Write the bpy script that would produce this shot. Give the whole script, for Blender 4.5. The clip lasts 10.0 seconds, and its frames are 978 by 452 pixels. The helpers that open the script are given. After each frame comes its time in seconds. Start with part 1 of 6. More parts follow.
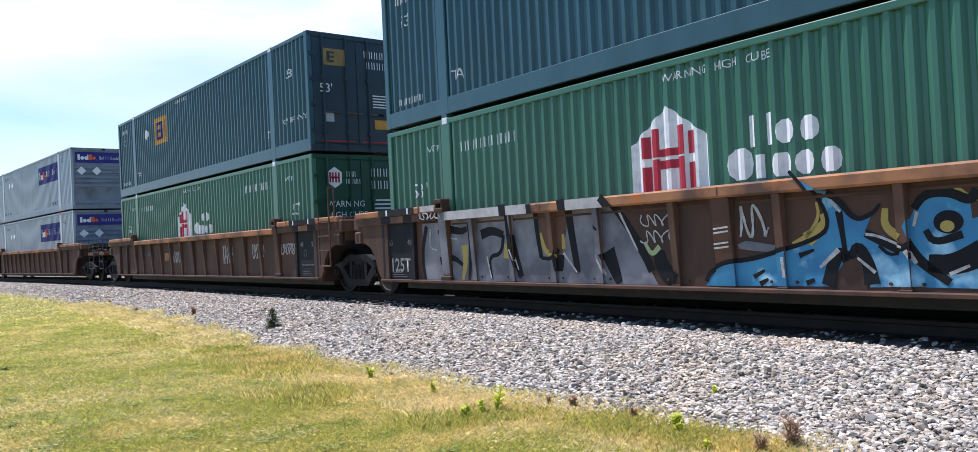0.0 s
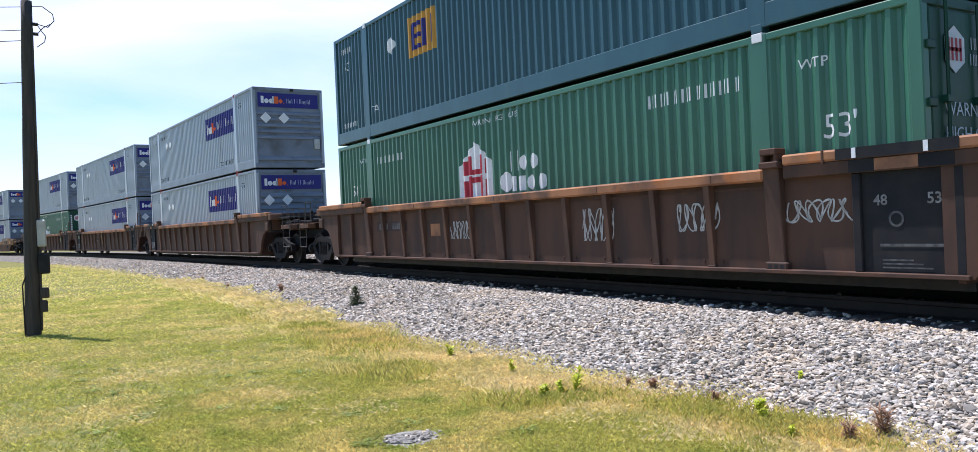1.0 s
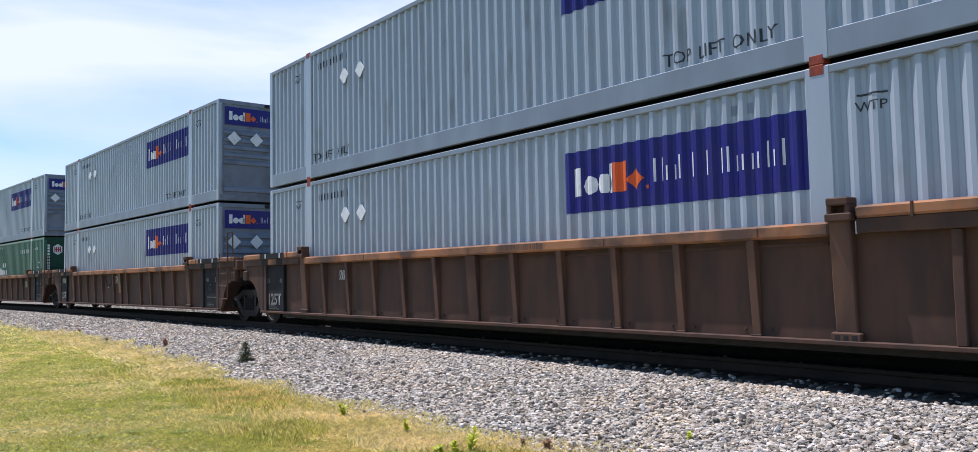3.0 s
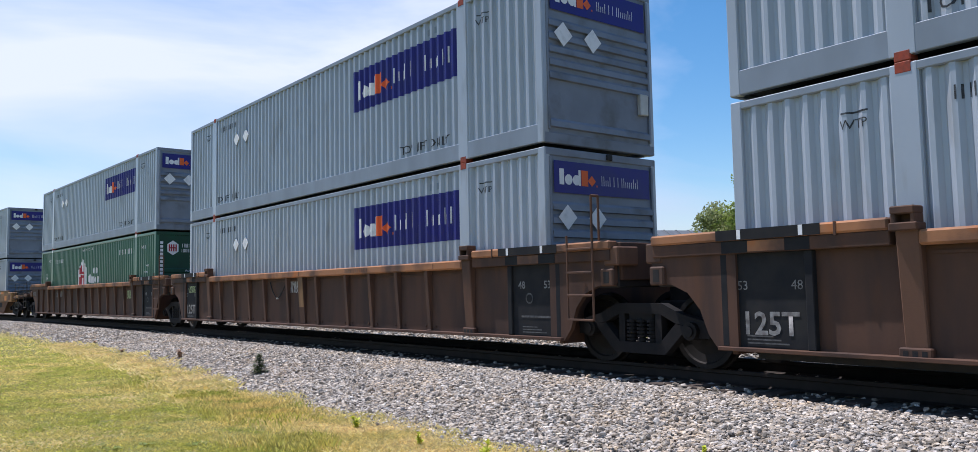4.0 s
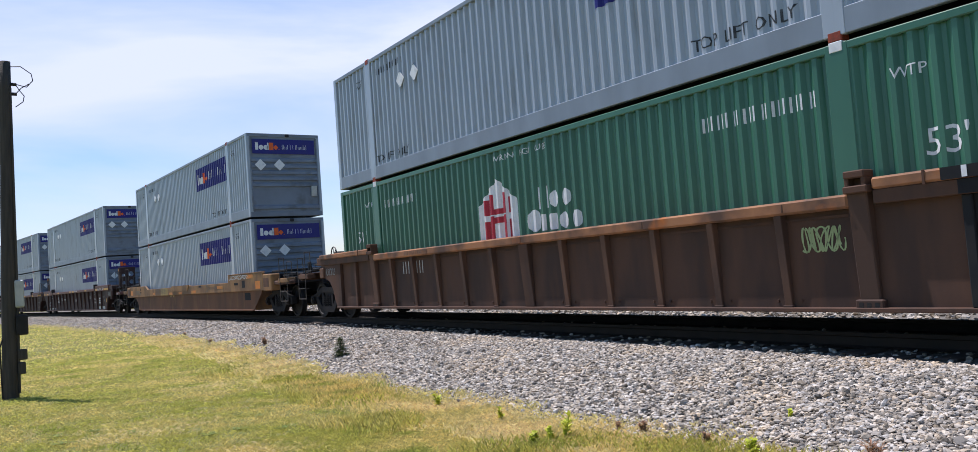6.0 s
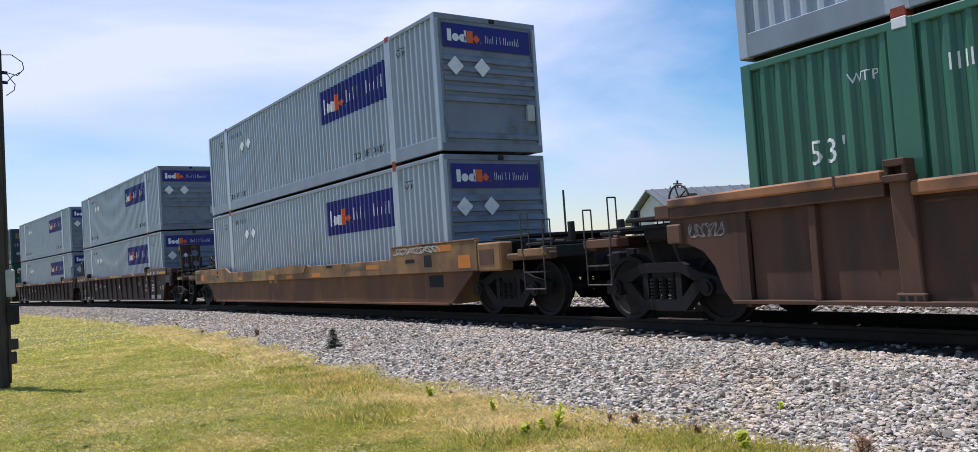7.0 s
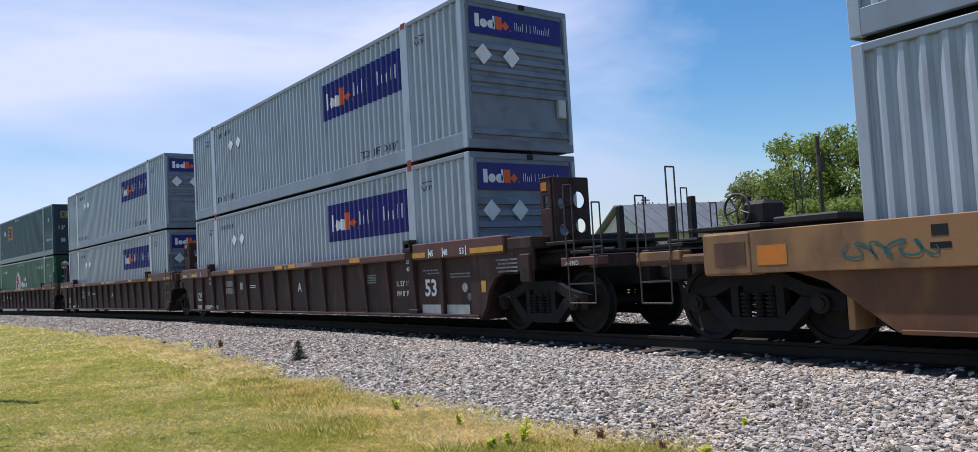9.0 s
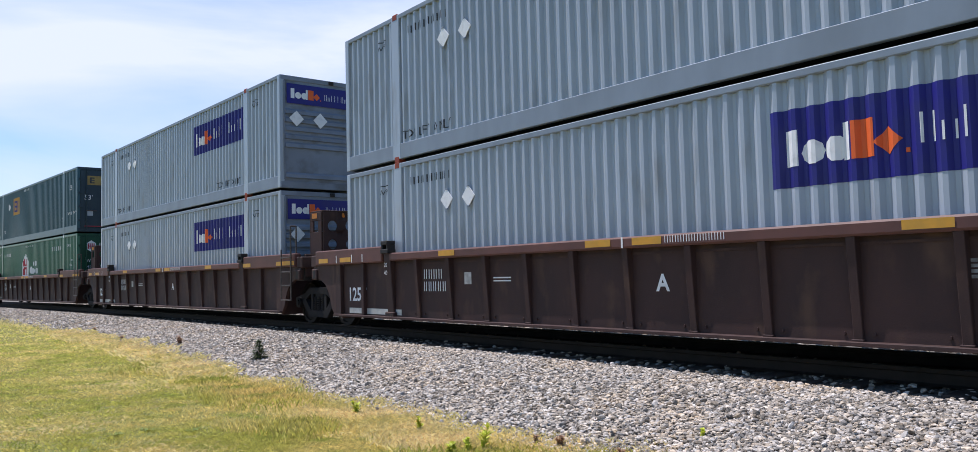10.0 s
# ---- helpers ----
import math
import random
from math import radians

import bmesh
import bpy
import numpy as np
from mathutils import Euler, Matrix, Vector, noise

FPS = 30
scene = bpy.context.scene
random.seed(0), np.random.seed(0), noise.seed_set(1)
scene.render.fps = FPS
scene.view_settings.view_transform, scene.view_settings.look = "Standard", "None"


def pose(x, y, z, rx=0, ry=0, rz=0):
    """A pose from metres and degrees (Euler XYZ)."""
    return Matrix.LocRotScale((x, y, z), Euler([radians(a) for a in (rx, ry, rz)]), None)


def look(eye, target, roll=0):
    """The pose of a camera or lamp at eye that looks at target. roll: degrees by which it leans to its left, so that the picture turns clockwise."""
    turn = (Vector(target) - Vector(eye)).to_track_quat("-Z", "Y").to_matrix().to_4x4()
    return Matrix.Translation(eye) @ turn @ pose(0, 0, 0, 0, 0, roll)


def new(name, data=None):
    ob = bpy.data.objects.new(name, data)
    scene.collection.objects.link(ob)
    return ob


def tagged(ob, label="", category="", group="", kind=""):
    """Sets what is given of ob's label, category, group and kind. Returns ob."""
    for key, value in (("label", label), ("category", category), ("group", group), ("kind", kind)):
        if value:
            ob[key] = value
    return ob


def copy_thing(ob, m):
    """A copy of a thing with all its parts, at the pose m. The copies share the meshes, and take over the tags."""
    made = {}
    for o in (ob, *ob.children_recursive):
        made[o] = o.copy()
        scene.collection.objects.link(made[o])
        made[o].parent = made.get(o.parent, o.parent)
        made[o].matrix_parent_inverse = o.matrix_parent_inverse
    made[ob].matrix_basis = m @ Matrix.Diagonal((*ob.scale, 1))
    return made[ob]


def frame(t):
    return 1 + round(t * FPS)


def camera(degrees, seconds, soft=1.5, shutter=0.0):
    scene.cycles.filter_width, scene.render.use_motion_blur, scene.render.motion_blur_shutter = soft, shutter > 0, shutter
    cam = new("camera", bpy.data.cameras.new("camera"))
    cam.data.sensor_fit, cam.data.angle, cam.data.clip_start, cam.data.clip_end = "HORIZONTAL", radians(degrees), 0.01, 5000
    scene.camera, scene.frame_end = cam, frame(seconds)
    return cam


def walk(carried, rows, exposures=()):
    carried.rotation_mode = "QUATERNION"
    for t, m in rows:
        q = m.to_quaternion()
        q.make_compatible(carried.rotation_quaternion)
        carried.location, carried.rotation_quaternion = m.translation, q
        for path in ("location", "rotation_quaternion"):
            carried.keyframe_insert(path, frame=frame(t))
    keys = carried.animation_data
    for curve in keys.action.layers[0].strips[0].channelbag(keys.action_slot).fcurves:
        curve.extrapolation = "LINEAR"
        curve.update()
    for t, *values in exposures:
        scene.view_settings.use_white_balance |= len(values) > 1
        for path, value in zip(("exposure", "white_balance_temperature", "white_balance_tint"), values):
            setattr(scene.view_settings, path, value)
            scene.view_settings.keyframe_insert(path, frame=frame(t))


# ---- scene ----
# ---- plan ----
# The track runs along +y and bends left (R = 468 m); the camera stands on the grass at the origin.
CAM_H = 1.6
RAIL = 0.525                   # top of rail
R = 468.0
XC = 9.40                      # track centre line where y = 10
BOX_L, BOX_H, BOX_W = 16.154, 2.896, 2.59
FLOOR = 0.354                  # container floor over rail

# seconds, yaw to the right of +y, pitch, roll
TURNS = (
    (0.0, 37.07, 0.81, -2.76), (0.5, 33.38, -0.58, -2.24), (1.0, 31.40, -0.33, -2.52), (1.5, 33.64, -0.79, -2.61),
    (2.0, 35.26, -0.92, -3.43), (3.5, 39.44, 4.98, -0.50), (4.0, 37.70, 4.42, -1.08), (4.5, 33.51, 3.80, -1.47),
    (5.0, 32.92, 3.03, -2.22), (5.5, 32.62, 2.93, -4.15), (7.0, 33.20, 2.27, -3.95), (7.5, 34.00, 0.76, -3.75),
    (8.0, 32.96, 1.81, -2.99), (8.5, 33.21, 2.57, -3.68), (9.0, 35.46, 3.08, -3.21), (9.5, 37.07, 3.09, -2.32),
    (10.0, 37.79, 3.33, -1.41),
)
# seconds, metres that the train has gone
RUN = ((0.0, 0.00), (0.5, 6.36), (1.0, 12.79), (1.5, 19.25), (2.0, 25.72), (3.5, 45.11), (4.0, 51.47), (4.5, 57.80), (5.0, 64.18),
       (5.5, 70.56), (7.0, 89.76), (7.5, 96.16), (8.0, 102.52), (8.5, 108.90), (9.0, 115.32), (9.5, 121.78), (10.0, 128.09))

cam = camera(62.27, 10.0, soft=0.65)


def turn(yaw, pitch, roll):
    a, b, c = radians(yaw), radians(pitch), radians(roll)
    ahead = Vector((math.sin(a) * math.cos(b), math.cos(a) * math.cos(b), math.sin(b)))
    right = Vector((math.cos(a), -math.sin(a), 0))
    up = right.cross(ahead)
    r2, u2 = right * math.cos(c) + up * math.sin(c), up * math.cos(c) - right * math.sin(c)
    m = Matrix((r2, u2, -ahead)).transposed().to_4x4()
    m.translation = (0, 0, CAM_H)
    return m


walk(cam, [(t, turn(a, b, c)) for t, a, b, c in TURNS],
     exposures=((0.0, 0.45, 5950, 19), (1.5, 0.38, 5950, 19), (2.2, 0.31, 5980, 19), (3.4, 0.16, 6050, 19), (5.5, 0.09, 6080, 19), (7.0, 0.02, 6100, 19), (8.0, 0.02, 6100, 19), (9.0, -0.08, 6050, 19), (9.5, 0.01, 6080, 19), (10.0, 0.12, 6080, 19)))


def on_track(u, side=0.0, z=0.0):
    """The pose at arc length u along the track, side metres to the right of its centre, z over the rail."""
    a = (u - 10.0) / R
    m = Matrix.Rotation(a, 4, "Z")
    m.translation = (XC - (R - 0) * (1 - math.cos(a)) + side * math.cos(a), 10.0 + R * math.sin(a) + side * math.sin(a), RAIL + z)
    return m


# ---- light ----
SUN = Vector((-0.127, 0.355, 0.926)).normalized()
world = bpy.data.worlds.new("sky")
scene.world = world
world.use_nodes = True
nt = world.node_tree
nt.nodes.clear()
sky = nt.nodes.new("ShaderNodeTexSky")
sky.sky_type, sky.sun_disc = "NISHITA", False
sky.sun_elevation, sky.sun_rotation = math.asin(SUN.z), math.atan2(SUN.x, SUN.y)
sky.air_density, sky.dust_density, sky.ozone_density = 1.0, 0.4, 1.2
bg = nt.nodes.new("ShaderNodeBackground")
bg.inputs["Strength"].default_value = 0.114
out = nt.nodes.new("ShaderNodeOutputWorld")
# thin streaky cloud all over the sky
geo = nt.nodes.new("ShaderNodeTexCoord")
mp = nt.nodes.new("ShaderNodeMapping")
mp.inputs["Scale"].default_value = (1.0, 1.6, 3.2)
mp.inputs["Rotation"].default_value = (0.25, 0.1, 0.5)
mp.inputs["Location"].default_value = (0.35, 0.2, 0.0)
n1 = nt.nodes.new("ShaderNodeTexNoise")
n1.inputs["Scale"].default_value, n1.inputs["Detail"].default_value = 1.5, 6.0
n1.inputs["Roughness"].default_value, n1.inputs["Distortion"].default_value = 0.52, 0.5
ramp = nt.nodes.new("ShaderNodeValToRGB")
ramp.color_ramp.elements[0].position, ramp.color_ramp.elements[1].position = 0.36, 0.68
mix = nt.nodes.new("ShaderNodeMix")
mix.data_type = "RGBA"
nt.links.new(geo.outputs["Generated"], mp.inputs["Vector"])
nt.links.new(mp.outputs["Vector"], n1.inputs["Vector"])
# the cloud is thicker low over the line's far end
bank = nt.nodes.new("ShaderNodeVectorMath")
bank.operation = "DOT_PRODUCT"
bank.inputs[1].default_value = (0.34, 0.90, 0.26)
nt.links.new(geo.outputs["Generated"], bank.inputs[0])
thick = nt.nodes.new("ShaderNodeMapRange")
thick.inputs["From Min"].default_value, thick.inputs["From Max"].default_value = 0.80, 0.99
thick.inputs["To Min"].default_value, thick.inputs["To Max"].default_value = -0.12, 0.06
nt.links.new(bank.outputs["Value"], thick.inputs["Value"])
cover = nt.nodes.new("ShaderNodeMath")
nt.links.new(n1.outputs["Fac"], cover.inputs[0])
nt.links.new(thick.outputs["Result"], cover.inputs[1])
nt.links.new(cover.outputs[0], ramp.inputs["Fac"])
nt.links.new(ramp.outputs["Color"], mix.inputs["Factor"])
clear = nt.nodes.new("ShaderNodeHueSaturation")
clear.inputs["Saturation"].default_value, clear.inputs["Hue"].default_value, clear.inputs["Value"].default_value = 1.35, 0.492, 1.10
nt.links.new(sky.outputs["Color"], clear.inputs["Color"])
nt.links.new(clear.outputs["Color"], mix.inputs["A"])
# thin cloud scatters forward: brighter towards the sun
toward = nt.nodes.new("ShaderNodeVectorMath")
toward.operation = "DOT_PRODUCT"
toward.inputs[1].default_value = SUN
nt.links.new(geo.outputs["Generated"], toward.inputs[0])
glow = nt.nodes.new("ShaderNodeMapRange")
glow.inputs["From Min"].default_value, glow.inputs["From Max"].default_value = -0.1, 0.33
glow.inputs["To Min"].default_value, glow.inputs["To Max"].default_value = 0.28, 0.93
nt.links.new(toward.outputs["Value"], glow.inputs["Value"])
cloud = nt.nodes.new("ShaderNodeVectorMath")
cloud.operation = "SCALE"
cloud.inputs[0].default_value = (7.2, 7.95, 9.4)
nt.links.new(glow.outputs["Result"], cloud.inputs["Scale"])
nt.links.new(cloud.outputs["Vector"], mix.inputs["B"])
nt.links.new(mix.outputs["Result"], bg.inputs["Color"])
nt.links.new(bg.outputs["Background"], out.inputs["Surface"])
lamp = bpy.data.lights.new("sun", "SUN")
lamp.energy, lamp.angle, lamp.color = 5.0, radians(0.55), (1.0, 0.96, 0.88)
sun = new("sun", lamp)
sun.matrix_world = look((0, 0, 60), Vector((0, 0, 60)) - SUN)

# ---- materials ----
def material(name, colour, rough=0.6, metal=0.0, second=None, scale=6.0, lo=0.35, hi=0.65, grain=0.0, bump=0.0, bump_scale=60.0,
             spread=0.0, third=None, third_scale=1.2, third_lo=0.55, third_hi=0.75, stretch=(1, 1, 1), coat=0.0, spec=0.28):
    m = bpy.data.materials.new(name)
    m.use_nodes = True
    t = m.node_tree
    b = t.nodes["Principled BSDF"]
    b.inputs["Roughness"].default_value, b.inputs["Metallic"].default_value = rough, metal
    b.inputs["Coat Weight"].default_value, b.inputs["Specular IOR Level"].default_value = coat, spec
    co = t.nodes.new("ShaderNodeTexCoord")
    mpn = t.nodes.new("ShaderNodeMapping")
    mpn.inputs["Scale"].default_value = stretch
    where = t.nodes.new("ShaderNodeObjectInfo")
    shift = t.nodes.new("ShaderNodeVectorMath")
    shift.operation = "MULTIPLY_ADD"
    shift.inputs[1].default_value = (17.0, 31.0, 23.0)
    t.links.new(where.outputs["Random"], shift.inputs[0])
    t.links.new(co.outputs["Object"], shift.inputs[2])
    t.links.new(shift.outputs[0], mpn.inputs["Vector"])
    last = None

    def rgb(c):
        n = t.nodes.new("ShaderNodeRGB")
        n.outputs[0].default_value = (*c, 1)
        return n.outputs[0]

    def blend(a, c, fac):
        n = t.nodes.new("ShaderNodeMix")
        n.data_type = "RGBA"
        t.links.new(a, n.inputs["A"])
        t.links.new(c, n.inputs["B"])
        t.links.new(fac, n.inputs["Factor"])
        return n.outputs["Result"]

    def noisy(s, detail, a, z, source=None):
        n = t.nodes.new("ShaderNodeTexNoise")
        n.inputs["Scale"].default_value, n.inputs["Detail"].default_value = s, detail
        t.links.new(source or mpn.outputs["Vector"], n.inputs["Vector"])
        r = t.nodes.new("ShaderNodeMapRange")
        r.inputs["From Min"].default_value, r.inputs["From Max"].default_value = a, z
        t.links.new(n.outputs["Fac"], r.inputs["Value"])
        return r.outputs["Result"], n.outputs["Fac"]

    last = rgb(colour)
    if second:
        last = blend(last, rgb(second), noisy(scale, 5, lo, hi)[0])
    if third:
        last = blend(last, rgb(third), noisy(third_scale, 6, third_lo, third_hi)[0])
    if spread:
        info = t.nodes.new("ShaderNodeObjectInfo")
        isl = t.nodes.new("ShaderNodeNewGeometry")
        add = t.nodes.new("ShaderNodeMath")
        t.links.new(info.outputs["Random"], add.inputs[0])
        t.links.new(isl.outputs["Random Per Island"], add.inputs[1])
        fr = t.nodes.new("ShaderNodeMath")
        fr.operation = "FRACT"
        t.links.new(add.outputs[0], fr.inputs[0])
        rg = t.nodes.new("ShaderNodeMapRange")
        rg.inputs["To Min"].default_value, rg.inputs["To Max"].default_value = 1 - spread, 1 + spread
        t.links.new(fr.outputs[0], rg.inputs["Value"])
        hs = t.nodes.new("ShaderNodeHueSaturation")
        t.links.new(rg.outputs["Result"], hs.inputs["Value"])
        if spread > 0.5:
            more = t.nodes.new("ShaderNodeMath")
            more.operation = "MULTIPLY"
            more.inputs[1].default_value = 9.0
            t.links.new(fr.outputs[0], more.inputs[0])
            wrap = t.nodes.new("ShaderNodeMath")
            wrap.operation = "FRACT"
            t.links.new(more.outputs[0], wrap.inputs[0])
            tint = t.nodes.new("ShaderNodeMapRange")
            tint.inputs["To Min"].default_value, tint.inputs["To Max"].default_value = 0.5, 1.45
            t.links.new(wrap.outputs[0], tint.inputs["Value"])
            t.links.new(tint.outputs["Result"], hs.inputs["Saturation"])
        t.links.new(last, hs.inputs["Color"])
        last = hs.outputs["Color"]
    t.links.new(last, b.inputs["Base Color"])
    if bump:
        fac = noisy(bump_scale, 4, 0, 1, co.outputs["Object"])[1]
        bp = t.nodes.new("ShaderNodeBump")
        bp.inputs["Strength"].default_value, bp.inputs["Distance"].default_value = bump, 0.02
        t.links.new(fac, bp.inputs["Height"])
        t.links.new(bp.outputs["Normal"], b.inputs["Normal"])
    return m


GREY = material("grey_paint", (0.37, 0.423, 0.49), 0.42, 0, (0.335, 0.382, 0.44), 1.3, stretch=(1, 1.6, 0.35), third=(0.20, 0.195, 0.18), third_scale=2.2, third_lo=0.56, third_hi=0.85, bump=0.06, bump_scale=9, spec=0.5, coat=0.35)
# GREY with soot, its base also darkened for the shade on the end walls
GREY_END = material("dusty_shaded_grey", (0.215, 0.25, 0.31), 0.5, 0, (0.175, 0.20, 0.245), 1.5, third=(0.10, 0.10, 0.10), third_scale=1.8, third_lo=0.52, third_hi=0.8, bump=0.06, bump_scale=9)
GREY_RAIL = material("grey_rail_paint", (0.25, 0.30, 0.365), 0.5, 0, (0.21, 0.25, 0.30), 2.0, stretch=(1, 1, 0.4))
GREEN = material("green_paint", (0.046, 0.160, 0.102), 0.34, 0, (0.038, 0.132, 0.086), 1.3, stretch=(1, 1.6, 0.35), third=(0.05, 0.13, 0.095), third_scale=2.0, third_lo=0.6, third_hi=0.9, spec=0.5)
TEAL = material("dark_teal_paint", (0.032, 0.098, 0.124), 0.36, 0, (0.026, 0.078, 0.098), 1.3, stretch=(1, 1.6, 0.35), third=(0.05, 0.11, 0.11), third_scale=2.0, third_lo=0.6, third_hi=0.9, spec=0.5)
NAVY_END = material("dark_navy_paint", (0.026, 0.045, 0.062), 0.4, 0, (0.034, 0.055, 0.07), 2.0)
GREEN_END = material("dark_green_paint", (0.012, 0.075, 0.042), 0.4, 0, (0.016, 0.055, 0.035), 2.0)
BLUE = material("blue_panel", (0.022, 0.02, 0.20), 0.4, 0, (0.028, 0.028, 0.17), 3.0)
WHITE = material("white_marking", (0.78, 0.79, 0.80), 0.5, 0, (0.6, 0.61, 0.62), 9.0, lo=0.5, hi=0.8)
BLACK_INK = material("black_marking", (0.035, 0.037, 0.042), 0.5, 0, (0.10, 0.11, 0.12), 14.0, lo=0.45, hi=0.75)
ORANGE = material("orange_marking", (0.75, 0.13, 0.03), 0.45)
PATCH = material("faded_orange_patch", (0.62, 0.19, 0.025), 0.55, 0, (0.46, 0.19, 0.04), 7.0, lo=0.4, hi=0.6)
RED = material("red_marking", (0.42, 0.03, 0.05), 0.45)
YELLOW = material("yellow_marking", (0.62, 0.31, 0.04), 0.45, 0, (0.5, 0.27, 0.045), 6)
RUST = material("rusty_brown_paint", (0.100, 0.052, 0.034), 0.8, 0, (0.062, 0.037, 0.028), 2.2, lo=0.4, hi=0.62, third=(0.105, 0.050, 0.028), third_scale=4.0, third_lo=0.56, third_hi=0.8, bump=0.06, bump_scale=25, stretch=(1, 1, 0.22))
# lit copy of RUST: sunlight on ribs and posts raised into the worn colour
RUST_RIB = material("lit_worn_rust", (0.138, 0.072, 0.045), 0.75, 0, (0.080, 0.046, 0.033), 2.6, lo=0.42, hi=0.62, bump=0.05, stretch=(1, 1, 0.3))
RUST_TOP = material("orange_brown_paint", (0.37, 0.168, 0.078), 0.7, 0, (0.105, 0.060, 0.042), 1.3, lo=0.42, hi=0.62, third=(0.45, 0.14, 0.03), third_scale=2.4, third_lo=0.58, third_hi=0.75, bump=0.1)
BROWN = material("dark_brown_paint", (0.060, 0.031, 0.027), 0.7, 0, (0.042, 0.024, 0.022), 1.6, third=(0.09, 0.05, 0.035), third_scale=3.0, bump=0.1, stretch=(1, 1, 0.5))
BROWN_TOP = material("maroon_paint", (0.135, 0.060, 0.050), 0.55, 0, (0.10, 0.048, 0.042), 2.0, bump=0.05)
OCHRE_LOW = material("rusty_orange_paint", (0.165, 0.074, 0.036), 0.75, 0, (0.105, 0.052, 0.030), 1.4, third=(0.20, 0.10, 0.04), third_scale=3.0, bump=0.05, stretch=(1, 1, 0.4))
OCHRE = material("weathered_ochre_paint", (0.30, 0.165, 0.075), 0.75, 0, (0.165, 0.098, 0.054), 1.6, lo=0.42, hi=0.6, third=(0.33, 0.20, 0.07), third_scale=2.2, third_lo=0.55, third_hi=0.8, bump=0.1, stretch=(1, 1, 0.6))
BLACK = material("black_steel", (0.016, 0.016, 0.018), 0.6, 0.1, (0.03, 0.026, 0.024), 5.0, bump=0.1)
STENCIL = material("black_stencil_panel", (0.013, 0.014, 0.017), 0.85, 0, (0.022, 0.022, 0.022), 4.0)
TRUCK = material("grimy_cast_steel", (0.009, 0.009, 0.010), 0.85, 0.0, (0.016, 0.014, 0.014), 6.0, bump=0.15)
WHEEL = material("worn_wheel_steel", (0.011, 0.010, 0.010), 0.7, 0.2, (0.020, 0.017, 0.016), 5.0)
HANDRAIL = material("worn_grab_steel", (0.12, 0.10, 0.09), 0.5, 0.5, (0.06, 0.05, 0.05), 20.0)
CASTING = material("red_twist_lock", (0.35, 0.06, 0.03), 0.6, 0, (0.2, 0.05, 0.03), 20)
SPRAY_GREY = material("silver_spray_paint", (0.23, 0.23, 0.25), 0.5, 0, (0.11, 0.11, 0.125), 1.6, lo=0.4, hi=0.62)
SPRAY_PALE = material("pale_silver_spray_paint", (0.50, 0.48, 0.47), 0.6, 0, (0.36, 0.34, 0.33), 5.0)
SPRAY_BLUE = material("blue_spray_paint", (0.06, 0.27, 0.44), 0.5, 0, (0.04, 0.17, 0.34), 2.0, third=(0.35, 0.62, 0.75), third_scale=2.5, third_lo=0.55, third_hi=0.7)
SPRAY_BLACK = material("black_spray_paint", (0.009, 0.009, 0.011), 0.75)
DULL = material("dull_stencil_grey", (0.13, 0.13, 0.13), 0.8, 0, (0.06, 0.06, 0.06), 14)
PALE_OCHRE = material("pale_ochre_paint", (0.34, 0.25, 0.085), 0.7, 0, (0.27, 0.18, 0.07), 3.0)
FADED = material("faded_stencil_white", (0.30, 0.30, 0.29), 0.7, 0, (0.14, 0.13, 0.125), 14)
SPRAY_WHITE = material("white_spray_paint", (0.55, 0.54, 0.52), 0.6, 0, (0.35, 0.33, 0.3), 12)
SPRAY_YELLOW = material("yellow_spray_paint", (0.42, 0.31, 0.08), 0.5)
SPRAY_TEAL = material("teal_spray_paint", (0.035, 0.12, 0.12), 0.6)
SPRAY_LIME = material("lime_spray_paint", (0.35, 0.42, 0.2), 0.5)
BALLAST = material("ballast_bed", (0.17, 0.152, 0.13), 0.9, 0, (0.10, 0.088, 0.075), 14.0, third=(0.26, 0.235, 0.20), third_scale=30, third_lo=0.5, third_hi=0.6, bump=1.0, bump_scale=22)
STONE = material("granite_stone", (0.475, 0.422, 0.360), 0.85, 0, (0.265, 0.230, 0.190), 14.0, lo=0.4, hi=0.6, spread=0.62, third=(0.43, 0.345, 0.255), third_scale=0.9, third_lo=0.5, third_hi=0.85)
GRASS_BED = material("lawn_bed", (0.20, 0.19, 0.045), 0.95, 0, (0.28, 0.215, 0.075), 1.0, third=(0.10, 0.125, 0.025), third_scale=26, third_lo=0.42, third_hi=0.62, bump=0.6, bump_scale=40)
LEAF_DARK = material("dark_shrub_leaf", (0.08, 0.11, 0.05), 0.7, 0, (0.12, 0.15, 0.07), 9, spread=0.3)
POLE = material("weathered_pole_wood", (0.055, 0.048, 0.042), 0.9, 0, (0.085, 0.072, 0.06), 4.0, stretch=(6, 6, 0.4), bump=0.5, bump_scale=30)
RAILSTEEL = material("rail_steel", (0.017, 0.014, 0.012), 0.75, 0.1, (0.028, 0.021, 0.018), 5)
TIE = material("tie_wood", (0.05, 0.038, 0.032), 0.9, 0, (0.08, 0.062, 0.05), 6, spread=0.25, stretch=(0.4, 4, 4))
CREAM = material("cream_galvanised", (0.55, 0.55, 0.52), 0.5, 0.2, (0.4, 0.4, 0.38), 4)


